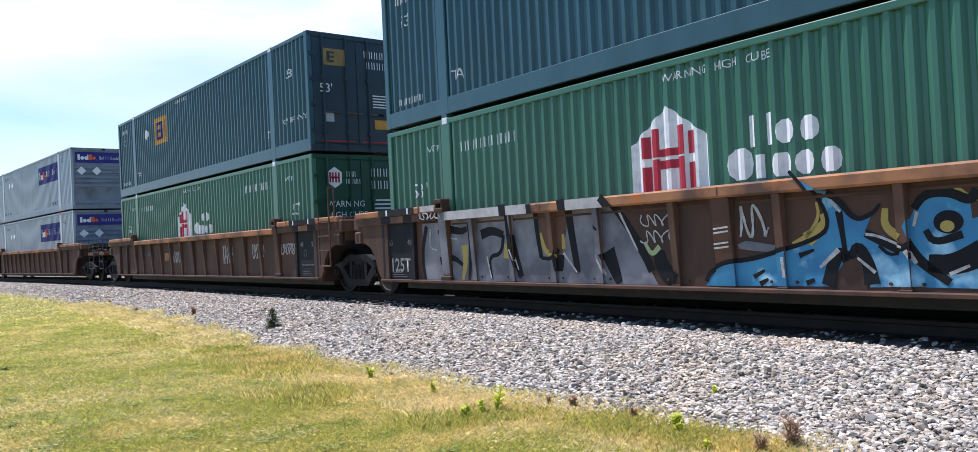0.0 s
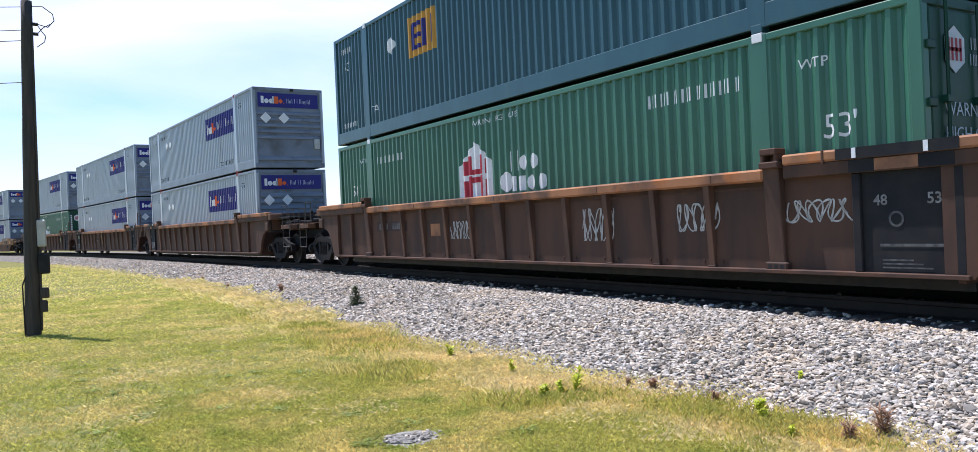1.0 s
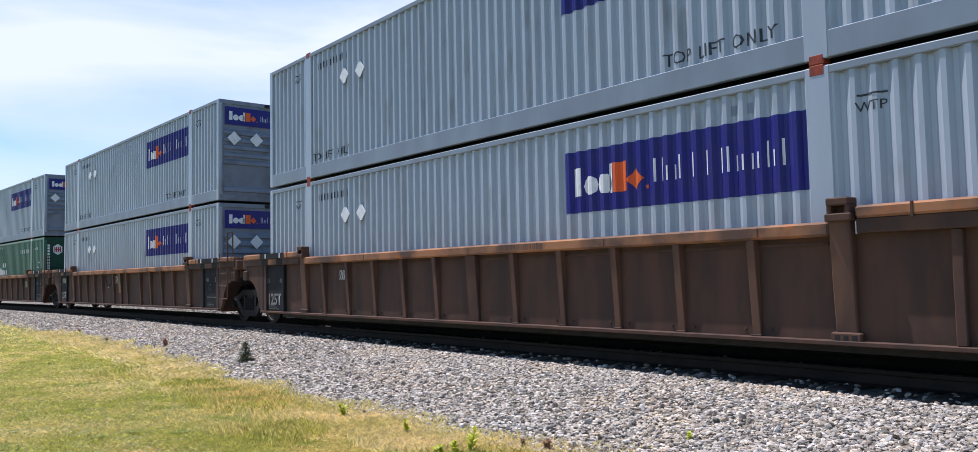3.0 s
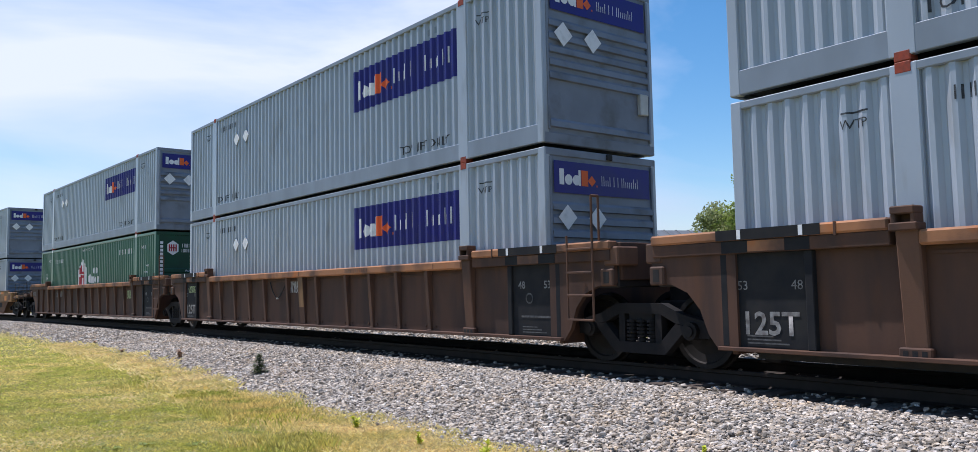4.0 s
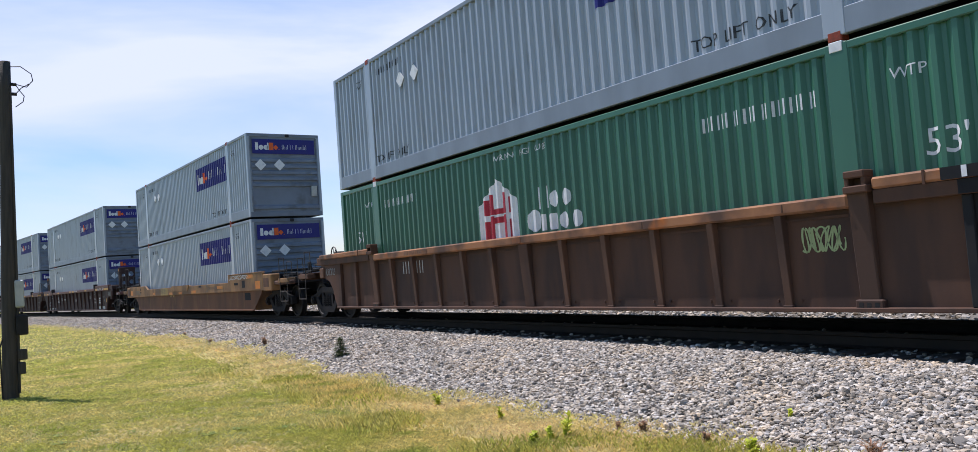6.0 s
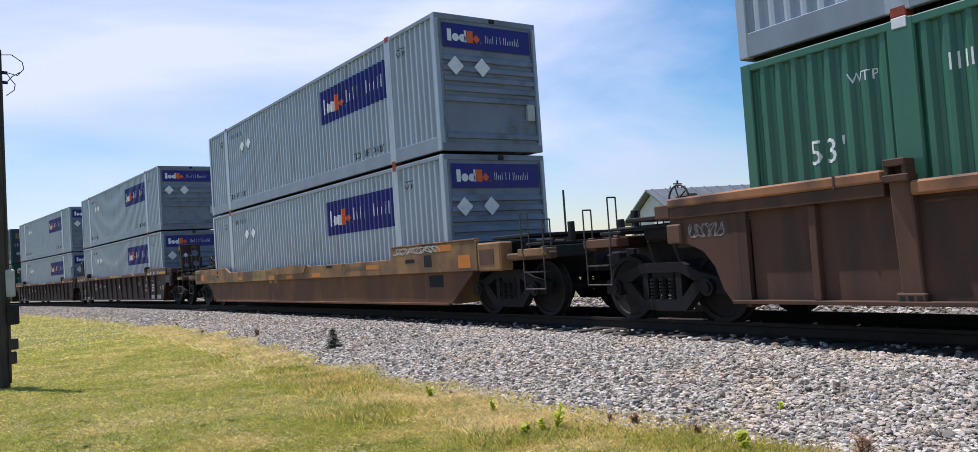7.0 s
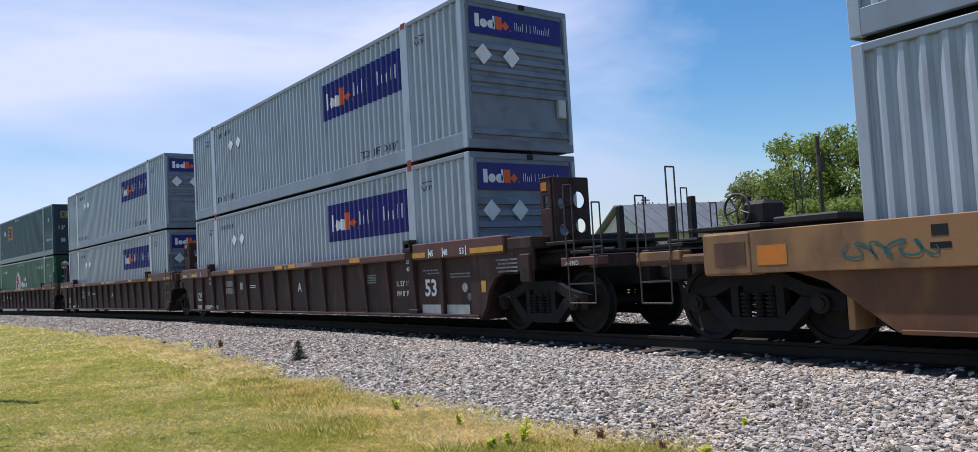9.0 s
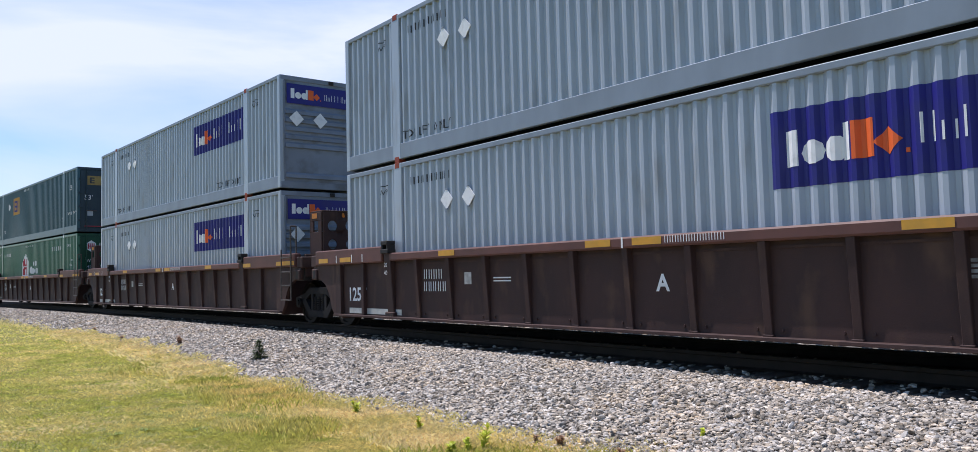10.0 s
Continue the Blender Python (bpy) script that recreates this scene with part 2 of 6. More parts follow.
# ---- mesh helpers ----
def part(name, bm, mat, parent=None, label="", smooth=False):
    if name in SEPARATE:
        lots = islands(bm)
        if len(lots) > 1:
            bm.free()
            bm = lots[0]
            for other in lots[1:]:
                me = bpy.data.meshes.new(name)
                other.to_mesh(me)
                other.free()
                me.materials.append(mat)
                extra = new(name, me)
                extra.parent = parent
    me = bpy.data.meshes.new(name)
    bm.to_mesh(me)
    bm.free()
    me.materials.append(mat)
    if smooth:
        for poly in me.polygons:
            poly.use_smooth = True
    ob = new(name, me)
    if parent is not None:
        ob.parent = parent
    if label:
        ob["label"] = label
    return ob


SEPARATE = {"word_block", "mark_block", "mark_accent", "mark_bar", "mark_stroke", "letter_outline", "creature_line", "creature_body", "flame", "letter_glow", "letter_shine", "creature_shine", "rod_bracket", "number_marking"}


def islands(bm):
    """The connected pieces of a mesh, as new meshes."""
    seen, pieces = set(), []
    bm.verts.index_update()
    for v in bm.verts:
        if v in seen:
            continue
        todo, group = [v], []
        seen.add(v)
        while todo:
            a = todo.pop()
            group.append(a)
            for e in a.link_edges:
                b = e.other_vert(a)
                if b not in seen:
                    seen.add(b)
                    todo.append(b)
        inside = set(group)
        nb = bmesh.new()
        made = {a: nb.verts.new(a.co) for a in group}
        for f in {f for a in group for f in a.link_faces}:
            nb.faces.new([made[a] for a in f.verts])
        pieces.append(nb)
    return pieces


def box(bm, x0, x1, y0, y1, z0, z1, bevel=0.0):
    vs = [bm.verts.new(v) for v in ((x0, y0, z0), (x1, y0, z0), (x1, y1, z0), (x0, y1, z0), (x0, y0, z1), (x1, y0, z1), (x1, y1, z1), (x0, y1, z1))]
    fs = [bm.faces.new([vs[i] for i in q]) for q in ((3, 2, 1, 0), (4, 5, 6, 7), (0, 1, 5, 4), (1, 2, 6, 5), (2, 3, 7, 6), (3, 0, 4, 7))]
    if bevel:
        bmesh.ops.bevel(bm, geom=list({e for f in fs for e in f.edges}), offset=bevel, segments=1, affect="EDGES")
    return bm


def boxes(*rows, bevel=0.0):
    bm = bmesh.new()
    for r in rows:
        box(bm, *r, bevel=bevel)
    return bm


def prism(bm, outline, x0, x1):
    """A solid between x0 and x1 whose section in y, z is the outline."""
    a = [bm.verts.new((x0, y, z)) for y, z in outline]
    b = [bm.verts.new((x1, y, z)) for y, z in outline]
    bm.faces.new(a), bm.faces.new(b[::-1])
    n = len(a)
    for i in range(n):
        bm.faces.new((a[i], b[i], b[(i + 1) % n], a[(i + 1) % n]))
    bmesh.ops.recalc_face_normals(bm, faces=bm.faces)
    return bm


def rod(bm, p, q, r, sides=8):
    p, q = Vector(p), Vector(q)
    d = q - p
    m = Matrix.Translation((p + q) / 2) @ d.to_track_quat("Z", "Y").to_matrix().to_4x4()
    bmesh.ops.create_cone(bm, cap_ends=True, segments=sides, radius1=r, radius2=r, depth=d.length, matrix=m)
    return bm


def tube(points, r, sides=6):
    bm = bmesh.new()
    for p, q in zip(points, points[1:]):
        rod(bm, p, q, r, sides)
    return bm


def empty(name, label, category, group="", kind=""):
    ob = new(name)
    ob.empty_display_size = 0.3
    return tagged(ob, label, category, group, kind)


# ---- the ground ----
def lateral(x, y):
    """Metres to the right of the track's centre line at y."""
    return x - (XC - (y - 10.0) ** 2 / (2 * R))


def ballast_foot(y):
    """How far the foot of the ballast lies from the track's centre on the lawn's side."""
    w = float(np.interp(y, (2.5, 3.9, 4.9, 5.7, 6.8, 8.2, 9.5, 13.2, 18.9, 26.0, 40.0), (4.45, 4.26, 4.20, 4.62, 4.55, 4.45, 4.66, 4.63, 3.98, 3.70, 3.3)))
    return w + (0.07 * math.sin(y * 3.1) * min(1.0, 8.0 / max(y, 4.0)) + 0.04 * math.sin(y * 7.3 + 1) if y > 2.0 else 0.0)


def ground_height(x, y):
    q = lateral(x, y)
    a = abs(q)
    top = RAIL - 0.2
    if a < 1.75:
        return top
    if q < 0:
        foot = ballast_foot(y)
        k = min(1.0, (a - 1.75) / (foot - 1.75))
        lawn = -0.02 + 0.03 * noise.noise(Vector((x * 0.4, y * 0.4, 0)))
        return top * (1 - k ** 1.25) + lawn * k
    k = min(1.0, max(0.0, (a - 5.0) / 3.0))
    return (top + 0.035) * (1 - k) + 0.06 * k


def spaced(a, b, step, far, ratio=1.35):
    """Even steps between a and b, growing ones out to far on both sides."""
    v = list(np.arange(a, b + 1e-6, step))
    s = step
    while v[-1] < far:
        s *= ratio
        v.append(v[-1] + s)
    s = step
    while v[0] > -far:
        s *= ratio
        v.insert(0, v[0] - s)
    return v


def ground_sheet():
    """One sheet to the horizon, in strips that follow the track, with lawn and ballast as its two materials."""
    us = spaced(-12, 70, 0.6, 1600)
    qs = sorted(set([round(v, 3) for v in spaced(-13, 8, 0.3, 1600)] + [-1.75, 1.75]))
    verts, faces, mats = [], [], []
    for u in us:
        for q in qs:
            x, y = XC - min((u - 10.0) ** 2 / (2 * R), 6.0 + abs(u) * 0.1) + q, u
            verts.append((x, y, ground_height(x, y) if abs(u) < 110 and abs(q) < 40 else 0.0 if q < 0 else 0.06))
    n = len(qs)
    for i in range(len(us) - 1):
        for j in range(n - 1):
            faces.append((i * n + j, i * n + j + 1, (i + 1) * n + j + 1, (i + 1) * n + j))
            q, y = (qs[j] + qs[j + 1]) / 2, (us[i] + us[i + 1]) / 2
            mats.append(1 if (-ballast_foot(y) < q < 8.0) else 0)
    me = bpy.data.meshes.new("ground")
    me.from_pydata(verts, [], faces)
    me.materials.append(GRASS_BED), me.materials.append(BALLAST)
    me.polygons.foreach_set("material_index", mats)
    for poly in me.polygons:
        poly.use_smooth = True
    return tagged(new("ground", me), "level lawn beside a grey ballast bank", "ground", kind="structure")


ground_sheet()


def sweep(name, section, mat, side, u0=-40, u1=190, step=3.0):
    """A section (side, height over rail) swept along the track."""
    bm = bmesh.new()
    rows = []
    for u in np.arange(u0, u1 + 0.1, step):
        m = on_track(u)
        rows.append([bm.verts.new(m @ Vector((side + a, 0, b))) for a, b in section])
    n = len(section)
    for a, b in zip(rows, rows[1:]):
        for i in range(n):
            bm.faces.new((a[i], b[i], b[(i + 1) % n], a[(i + 1) % n]))
    bmesh.ops.recalc_face_normals(bm, faces=bm.faces)
    return part(name, bm, mat)


RAIL_SECTION = ((-0.036, 0), (0.036, 0), (0.036, -0.04), (0.01, -0.055), (0.01, -0.15), (0.07, -0.172), (-0.07, -0.172), (-0.01, -0.15), (-0.01, -0.055), (-0.036, -0.04))
track = empty("railway_track", "steel rails on dark wooden ties in grey ballast", "track", kind="structure")
for s in (-0.754, 0.754):
    sweep("rail", RAIL_SECTION, RAILSTEEL, s).parent = track

# ---- containers ----
PITCH = 0.221
FOLD = (0.052, 0.128, 0.178)     # where the outer flat, the long slope and the inner flat end


def corrugated(y):
    return 0.15 < abs(abs(y) - 6.01) and abs(y) < BOX_L / 2 - 0.13


def depth(y):
    """How far the side wall lies inside the outer plane at y along the box."""
    a = abs(y)
    if not corrugated(y):
        return 0.0
    w = (y + 60 * PITCH) % PITCH
    if w < FOLD[0]:
        return 0.004
    if w < FOLD[1]:
        return 0.004 + 0.050 * (w - FOLD[0]) / (FOLD[1] - FOLD[0])
    if w < FOLD[2]:
        return 0.054
    return 0.054 - 0.050 * (w - FOLD[2]) / (PITCH - FOLD[2])


def breaks(y0, y1):
    v = {y0, y1}
    for k in range(-50, 51):
        for d in (0, *FOLD):
            v.add(k * PITCH + d)
    for s in (-1, 1):
        for e in (6.01 - 0.15, 6.01 + 0.15, BOX_L / 2 - 0.13):
            v.add(s * e - 0.001), v.add(s * e + 0.001)
    return sorted(a for a in v if y0 <= a <= y1)


def side_wall(sx, z0, z1):
    bm = bmesh.new()
    last = None
    for y in breaks(-BOX_L / 2 + 0.02, BOX_L / 2 - 0.02):
        x = sx * (BOX_W / 2 - 0.012 - depth(y))
        pair = (bm.verts.new((x, y, z0)), bm.verts.new((x, y, z1)))
        if last:
            bm.faces.new((last[0], last[1], pair[1], pair[0]) if sx < 0 else (last[1], last[0], pair[0], pair[1]))
        last = pair
    return bm


def drape(bm, lift=0.004):
    """Cuts a flat mesh in the y, z plane at the folds of the near wall and lays it on the wall."""
    ys = [v.co.y for v in bm.verts]
    for y in breaks(min(ys), max(ys))[1:-1]:
        bmesh.ops.bisect_plane(bm, geom=bm.verts[:] + bm.edges[:] + bm.faces[:], plane_co=(0, y, 0), plane_no=(0, 1, 0))
    for v in bm.verts:
        v.co.x = -(BOX_W / 2 - 0.012 - depth(v.co.y)) - lift
    return bm


def flat(polys):
    """Polygons given as (y, z) lists, facing -x."""
    bm = bmesh.new()
    for poly in polys:
        bm.faces.new([bm.verts.new((0, y, z)) for y, z in poly])
    return bm


def rect(y0, y1, z0, z1):
    return [(y0, z0), (y0, z1), (y1, z1), (y1, z0)]


def letters(text, size, y, z, bold=0.0, wide=1.0):
    """Flat lettering in the y, z plane, read from -x, that begins at y and runs towards -y."""
    cu = bpy.data.curves.new("lettering", "FONT")
    cu.body, cu.size, cu.offset = text, size, bold
    cu.resolution_u = 2
    ob = bpy.data.objects.new("lettering", cu)
    me = bpy.data.meshes.new_from_object(ob)
    bpy.data.objects.remove(ob)
    bpy.data.curves.remove(cu)
    bm = bmesh.new()
    bm.from_mesh(me)
    bpy.data.meshes.remove(me)
    for v in bm.verts:
        v.co = (0, y - v.co.x * wide, z + v.co.y)
    return bm


def bars(y, z, height, widths, gap=0.38):
    """Plain upright bars in place of a number or a brand's name."""
    polys = []
    for w in widths:
        if w > 0.3:
            polys.append(rect(y - 0.13 * height, y, z, z + height))
        polys.append(rect(y - w * height, y - w * height + 0.13 * height, z, z + height))
        y -= (w + gap) * height
    return flat(polys)


def to_end(bm, x, ysign=-1, lift=0.006):
    """Turns a flat mesh from the side's plane to the end wall's plane at y = -L/2; its y runs become x runs."""
    for v in bm.verts:
        v.co = (x - v.co.y, ysign * (BOX_L / 2 + lift), v.co.z)
    return bm


def shell(label, wall, rail, end, group, end_ribs, rail_low):
    """The steel box itself: walls, rails, posts, castings, roof and ends."""
    c = empty("shipping_container", label, "container", group)
    h, l, w = BOX_H, BOX_L / 2, BOX_W / 2
    for sx in (-1, 1):
        part("side_wall", side_wall(sx, 0.05 + rail_low - 0.02, h - 0.1), wall, c)
        x0, x1 = sorted((sx * (w - 0.002), sx * (w - 0.10)))
        part("bottom_rail", boxes((x0, x1, -l + 0.01, l - 0.01, 0.06, 0.05 + rail_low), bevel=0.008), rail, c)
        part("top_rail", boxes((x0, x1, -l + 0.01, l - 0.01, h - 0.115, h - 0.022), bevel=0.012), rail if wall is GREY else wall, c)
        for sy in (-1, 1):
            y0, y1 = sorted((sy * l, sy * (l - 0.15)))
            part("corner_post", boxes((*sorted((sx * (w + 0.001), sx * (w - 0.12))), y0, y1, 0.055, h - 0.02), bevel=0.012), wall, c)
            part("lift_post", boxes((*sorted((sx * (w + 0.001), sx * (w - 0.09))), sy * 6.01 - 0.14, sy * 6.01 + 0.14, 0.055, h - 0.021), bevel=0.01), wall, c)
            part("corner_casting", boxes((*sorted((sx * (w + 0.006), sx * (w - 0.15))), sy * 6.01 - 0.085, sy * 6.01 + 0.085, h - 0.12, h), bevel=0.01), WHITE if wall is not GREY else CASTING, c)
            part("corner_casting", boxes((*sorted((sx * (w + 0.004), sx * (w - 0.15))), sy * 6.01 - 0.085, sy * 6.01 + 0.085, 0.0, 0.11), bevel=0.01), rail if wall is not GREY else CASTING, c)
    part("roof", boxes((-w + 0.05, w - 0.05, -l + 0.03, l - 0.03, h - 0.08, h - 0.04)), wall, c)
    part("floor", boxes((-w + 0.05, w - 0.05, -l + 0.03, l - 0.03, 0.10, 0.16)), BLACK, c)
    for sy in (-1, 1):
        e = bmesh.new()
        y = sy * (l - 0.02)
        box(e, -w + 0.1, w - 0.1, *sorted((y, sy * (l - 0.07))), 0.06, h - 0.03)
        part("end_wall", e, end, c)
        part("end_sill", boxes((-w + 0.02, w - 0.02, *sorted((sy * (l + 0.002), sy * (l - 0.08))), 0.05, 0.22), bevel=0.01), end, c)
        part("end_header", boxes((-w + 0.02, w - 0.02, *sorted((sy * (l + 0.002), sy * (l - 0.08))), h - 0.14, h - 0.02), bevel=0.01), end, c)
    if end_ribs == "ribs":
        for z in (0.30, 1.06, 1.27, 1.48, 1.69, 1.90):
            b = bmesh.new()
            prism(b, [(-l + 0.025, z), (-l - 0.030, z + 0.012), (-l - 0.022, z + 0.10), (-l + 0.025, z + 0.15)], -w + 0.14, w - 0.14)
            part("end_rib", b, end, c)
        part("header_latch", boxes((0.06, 0.20, -l - 0.03, -l, h - 0.13, h - 0.03), bevel=0.012), BLACK, c)
        for x in (-w + 0.115, w - 0.115):
            part("hinge_bar", boxes((x - 0.022, x + 0.022, -l - 0.018, -l + 0.01, 0.26, h - 0.16), bevel=0.006), end, c)
        part("document_box", boxes((0.90, 1.10, -l - 0.06, -l + 0.02, 0.72, 1.08), bevel=0.01), CREAM, c, "pale grey document box")
    elif end_ribs == "panel":
        for k in range(6):
            z = 0.36 + k * 0.22
            b = bmesh.new()
            prism(b, [(-l + 0.025, z), (-l - 0.0, z + 0.03), (-l - 0.0, z + 0.14), (-l + 0.025, z + 0.17)], -w + 0.14, w - 0.14)
            part("end_rib", b, end, c)
    else:
        for x0, x1 in ((-w + 0.13, -0.012), (0.012, w - 0.13)):
            part("door_leaf", boxes((x0, x1, -l - 0.004, -l + 0.03, 0.24, h - 0.16), bevel=0.012), end, c)
        for x in (-0.92, -0.30, 0.30, 0.92):
            d = part("lock_rod", rod(bmesh.new(), (x, -l - 0.045, 0.1), (x, -l - 0.045, h - 0.07), 0.02), end, c)
            part("rod_handle", boxes((x - 0.02, x + 0.4 * (-1 if x > 0.5 else 1), -l - 0.065, -l - 0.045, 0.95, 0.99), bevel=0.004), HANDRAIL, d)
            part("rod_bracket", boxes((x - 0.05, x + 0.05, -l - 0.065, -l, 1.75, 1.83), (x - 0.05, x + 0.05, -l - 0.065, -l, 0.45, 0.53), bevel=0.006), end, d)
        for z in (0.5, 1.1, 1.7, 2.3):
            for sx in (-1, 1):
                part("door_hinge", boxes((*sorted((sx * (w - 0.05), sx * (w - 0.2))), -l - 0.03, -l, z, z + 0.09), bevel=0.008), end, c)
    return c


def diamond(y, z, r):
    return [(y - r, z), (y, z - r), (y + r, z), (y, z + r)]


def ring(y, z, r):
    return [(y + r * math.cos(k * math.pi / 5), z + r * math.sin(k * math.pi / 5)) for k in range(10)]


def wordmark(y, z, h, parent, first, second, put, thin=True):
    """A carrier's mark as plain blocks: heavy blocks, accent blocks, then thin strokes."""
    put("mark_block", flat([rect(y - 0.40 * h, y, z, z + h),
                            ring(y - 0.80 * h, z + 0.34 * h, 0.34 * h), ring(y - 1.48 * h, z + 0.34 * h, 0.34 * h), rect(y - 1.86 * h, y - 1.66 * h, z, z + h)]), first, parent)
    put("mark_accent", flat([rect(y - 2.52 * h, y - 1.92 * h, z, z + h), diamond(y - 2.86 * h, z + 0.36 * h, 0.36 * h), rect(y - 3.36 * h, y - 3.26 * h, z, z + 0.12 * h)]), second, parent)
    if thin:
        n = flat([rect(y - 3.7 * h - k * 0.47 * h - 0.30 * h, y - 3.7 * h - k * 0.47 * h, z, z + (0.95 if k in (0, 3, 4, 5, 9) else 0.62) * h) for k in range(10)])
        put("mark_stroke", n, WHITE, parent)


def on_side(name, bm, mat, parent, label=""):
    return part(name, drape(bm), mat, parent, label)


def on_side_high(name, bm, mat, parent, label=""):
    return part(name, drape(bm, 0.008), mat, parent, label)


def grey_container():
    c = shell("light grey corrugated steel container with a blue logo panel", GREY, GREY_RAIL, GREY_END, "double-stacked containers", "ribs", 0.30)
    panel = on_side("logo_panel", flat([rect(-5.88, -2.09, 1.58, 2.45)]), BLUE, c, "dark blue painted logo panel")
    wordmark(-2.28, 1.81, 0.40, panel, WHITE, ORANGE, on_side_high, False)
    on_side_high("mark_stroke", thin_word(-3.75, 1.88, 0.30), WHITE, panel)
    for y in (4.35, 3.70):
        plate = prism(bmesh.new(), diamond(y, 2.04, 0.185), -BOX_W / 2 - 0.006, -BOX_W / 2 + 0.006)
        holder = part("placard_frame", plate, WHITE, c, "white diamond placard holder")
        part("placard_clip", boxes((-BOX_W / 2 - 0.012, -BOX_W / 2 + 0.008, y - 0.03, y + 0.03, 2.20, 2.225), bevel=0.003), GREY_RAIL, holder)
        part("placard_clip", boxes((-BOX_W / 2 - 0.012, -BOX_W / 2 + 0.008, y - 0.03, y + 0.03, 1.855, 1.88), bevel=0.003), GREY_RAIL, holder)
    on_side("lift_marking", letters("TOP LIFT ONLY", 0.23, -3.95, 0.42), BLACK_INK, c, "black stencilled lift marking")
    on_side("lift_marking", letters("TOP LIFT ONLY", 0.23, 5.80, 0.42), BLACK_INK, c, "black stencilled lift marking")
    on_side("number_marking", bars(5.55, 2.42, 0.14, (0.5,) * 4 + (0.15,) + (0.5,) * 6), BLACK_INK, c)
    for y in (6.72, -6.40):
        on_side("height_marking", letters("WTP", 0.145, y, 2.32), BLACK_INK, c)
        on_side("height_bar", flat([rect(y - 0.32, y - 0.02, 2.48, 2.50)]), BLACK_INK, c)
    on_side("vent_cover", flat([rect(-4.98, -4.90, 2.53, 2.65), rect(-5.2, -5.12, 2.53, 2.65)]), GREY_RAIL, c)
    end = part("logo_panel", to_end(flat([rect(-1.11, 1.11, 2.18, 2.68)]), 0), BLUE, c, "dark blue painted logo panel")
    put = lambda n, b, m, p: part(n, to_end(b, 0, lift=0.010), m, p)
    wordmark(1.0, 2.31, 0.25, end, WHITE, ORANGE, put, False)
    put("mark_stroke", thin_word(0.06, 2.34, 0.16, 0.095), WHITE, end)
    for x in (-0.86, -0.20):
        part("placard_frame", to_end(flat([diamond(-x, 1.80, 0.20)]), 0, lift=0.036), WHITE, c, "white diamond placard holder")
    return c


def thin_word(y, z, h, step=None):
    """Thin strokes with the rhythm of a long light word."""
    step = step or 0.2
    polys = []
    tall = (1, 0, 1, 1, 0.85, 1, 0, 0, 1, 1)
    for k in range(10):
        a = y - k * step
        t = h if tall[k] else 0.62 * h
        polys.append(rect(a - 0.12 * step, a, z, z + t))
        if k in (0, 1, 5, 6, 7, 8):
            polys.append(rect(a - 0.62 * step, a - 0.50 * step, z, z + (t if k in (0, 5) else 0.62 * h)))
    return flat(polys)


def house_mark(y, z, s, c, put, high):
    """A white gabled hexagon with red uprights and a red crossbar."""
    m = put("gable_mark", flat([[(y + 0.5 * s, z), (y + 0.5 * s, z + 0.72 * s), (y, z + 1.08 * s), (y - 0.5 * s, z + 0.72 * s), (y - 0.5 * s, z)]]), WHITE, c, "white gabled mark with red bars")
    reds = [rect(y + a * s - 0.05 * s, y + a * s + 0.05 * s, z + b * s, z + (d + e) * s) for a, e in ((-0.30, -0.05), (-0.17, 0.02), (0.17, 0.02), (0.30, -0.05)) for b, d in ((0.20, 0.52), (0.56, 0.84))]
    reds += [rect(y - 0.12 * s, y + 0.12 * s, z + 0.43 * s, z + 0.52 * s), rect(y - 0.12 * s, y + 0.12 * s, z + 0.56 * s, z + 0.64 * s)]
    high("mark_bar", flat(reds), RED, m)


def round_word(y, z, h, widths, put, c):
    polys = []
    for i, w in enumerate(widths):
        tall = h if i == 0 or w < 0.45 else 0.72 * h
        if i == 0 and len(widths) == 3:
            polys += [rect(y - 0.22 * h, y, z, z + h), rect(y - w * h, y - (w - 0.22) * h, z, z + h)]
        elif w < 0.45:
            polys.append(rect(y - w * h * 0.7, y, z, z + 0.74 * h))
        else:
            m = 0.5 * w * h
            polys.append([(y - m + m * math.cos(k * 0.5236), z + tall / 2 + tall / 2 * max(-1, min(1, 1.25 * math.sin(k * 0.5236)))) for k in range(12)])
        y -= (w + 0.14) * h
    put("word_block", flat(polys), WHITE, c, "white painted wordmark")


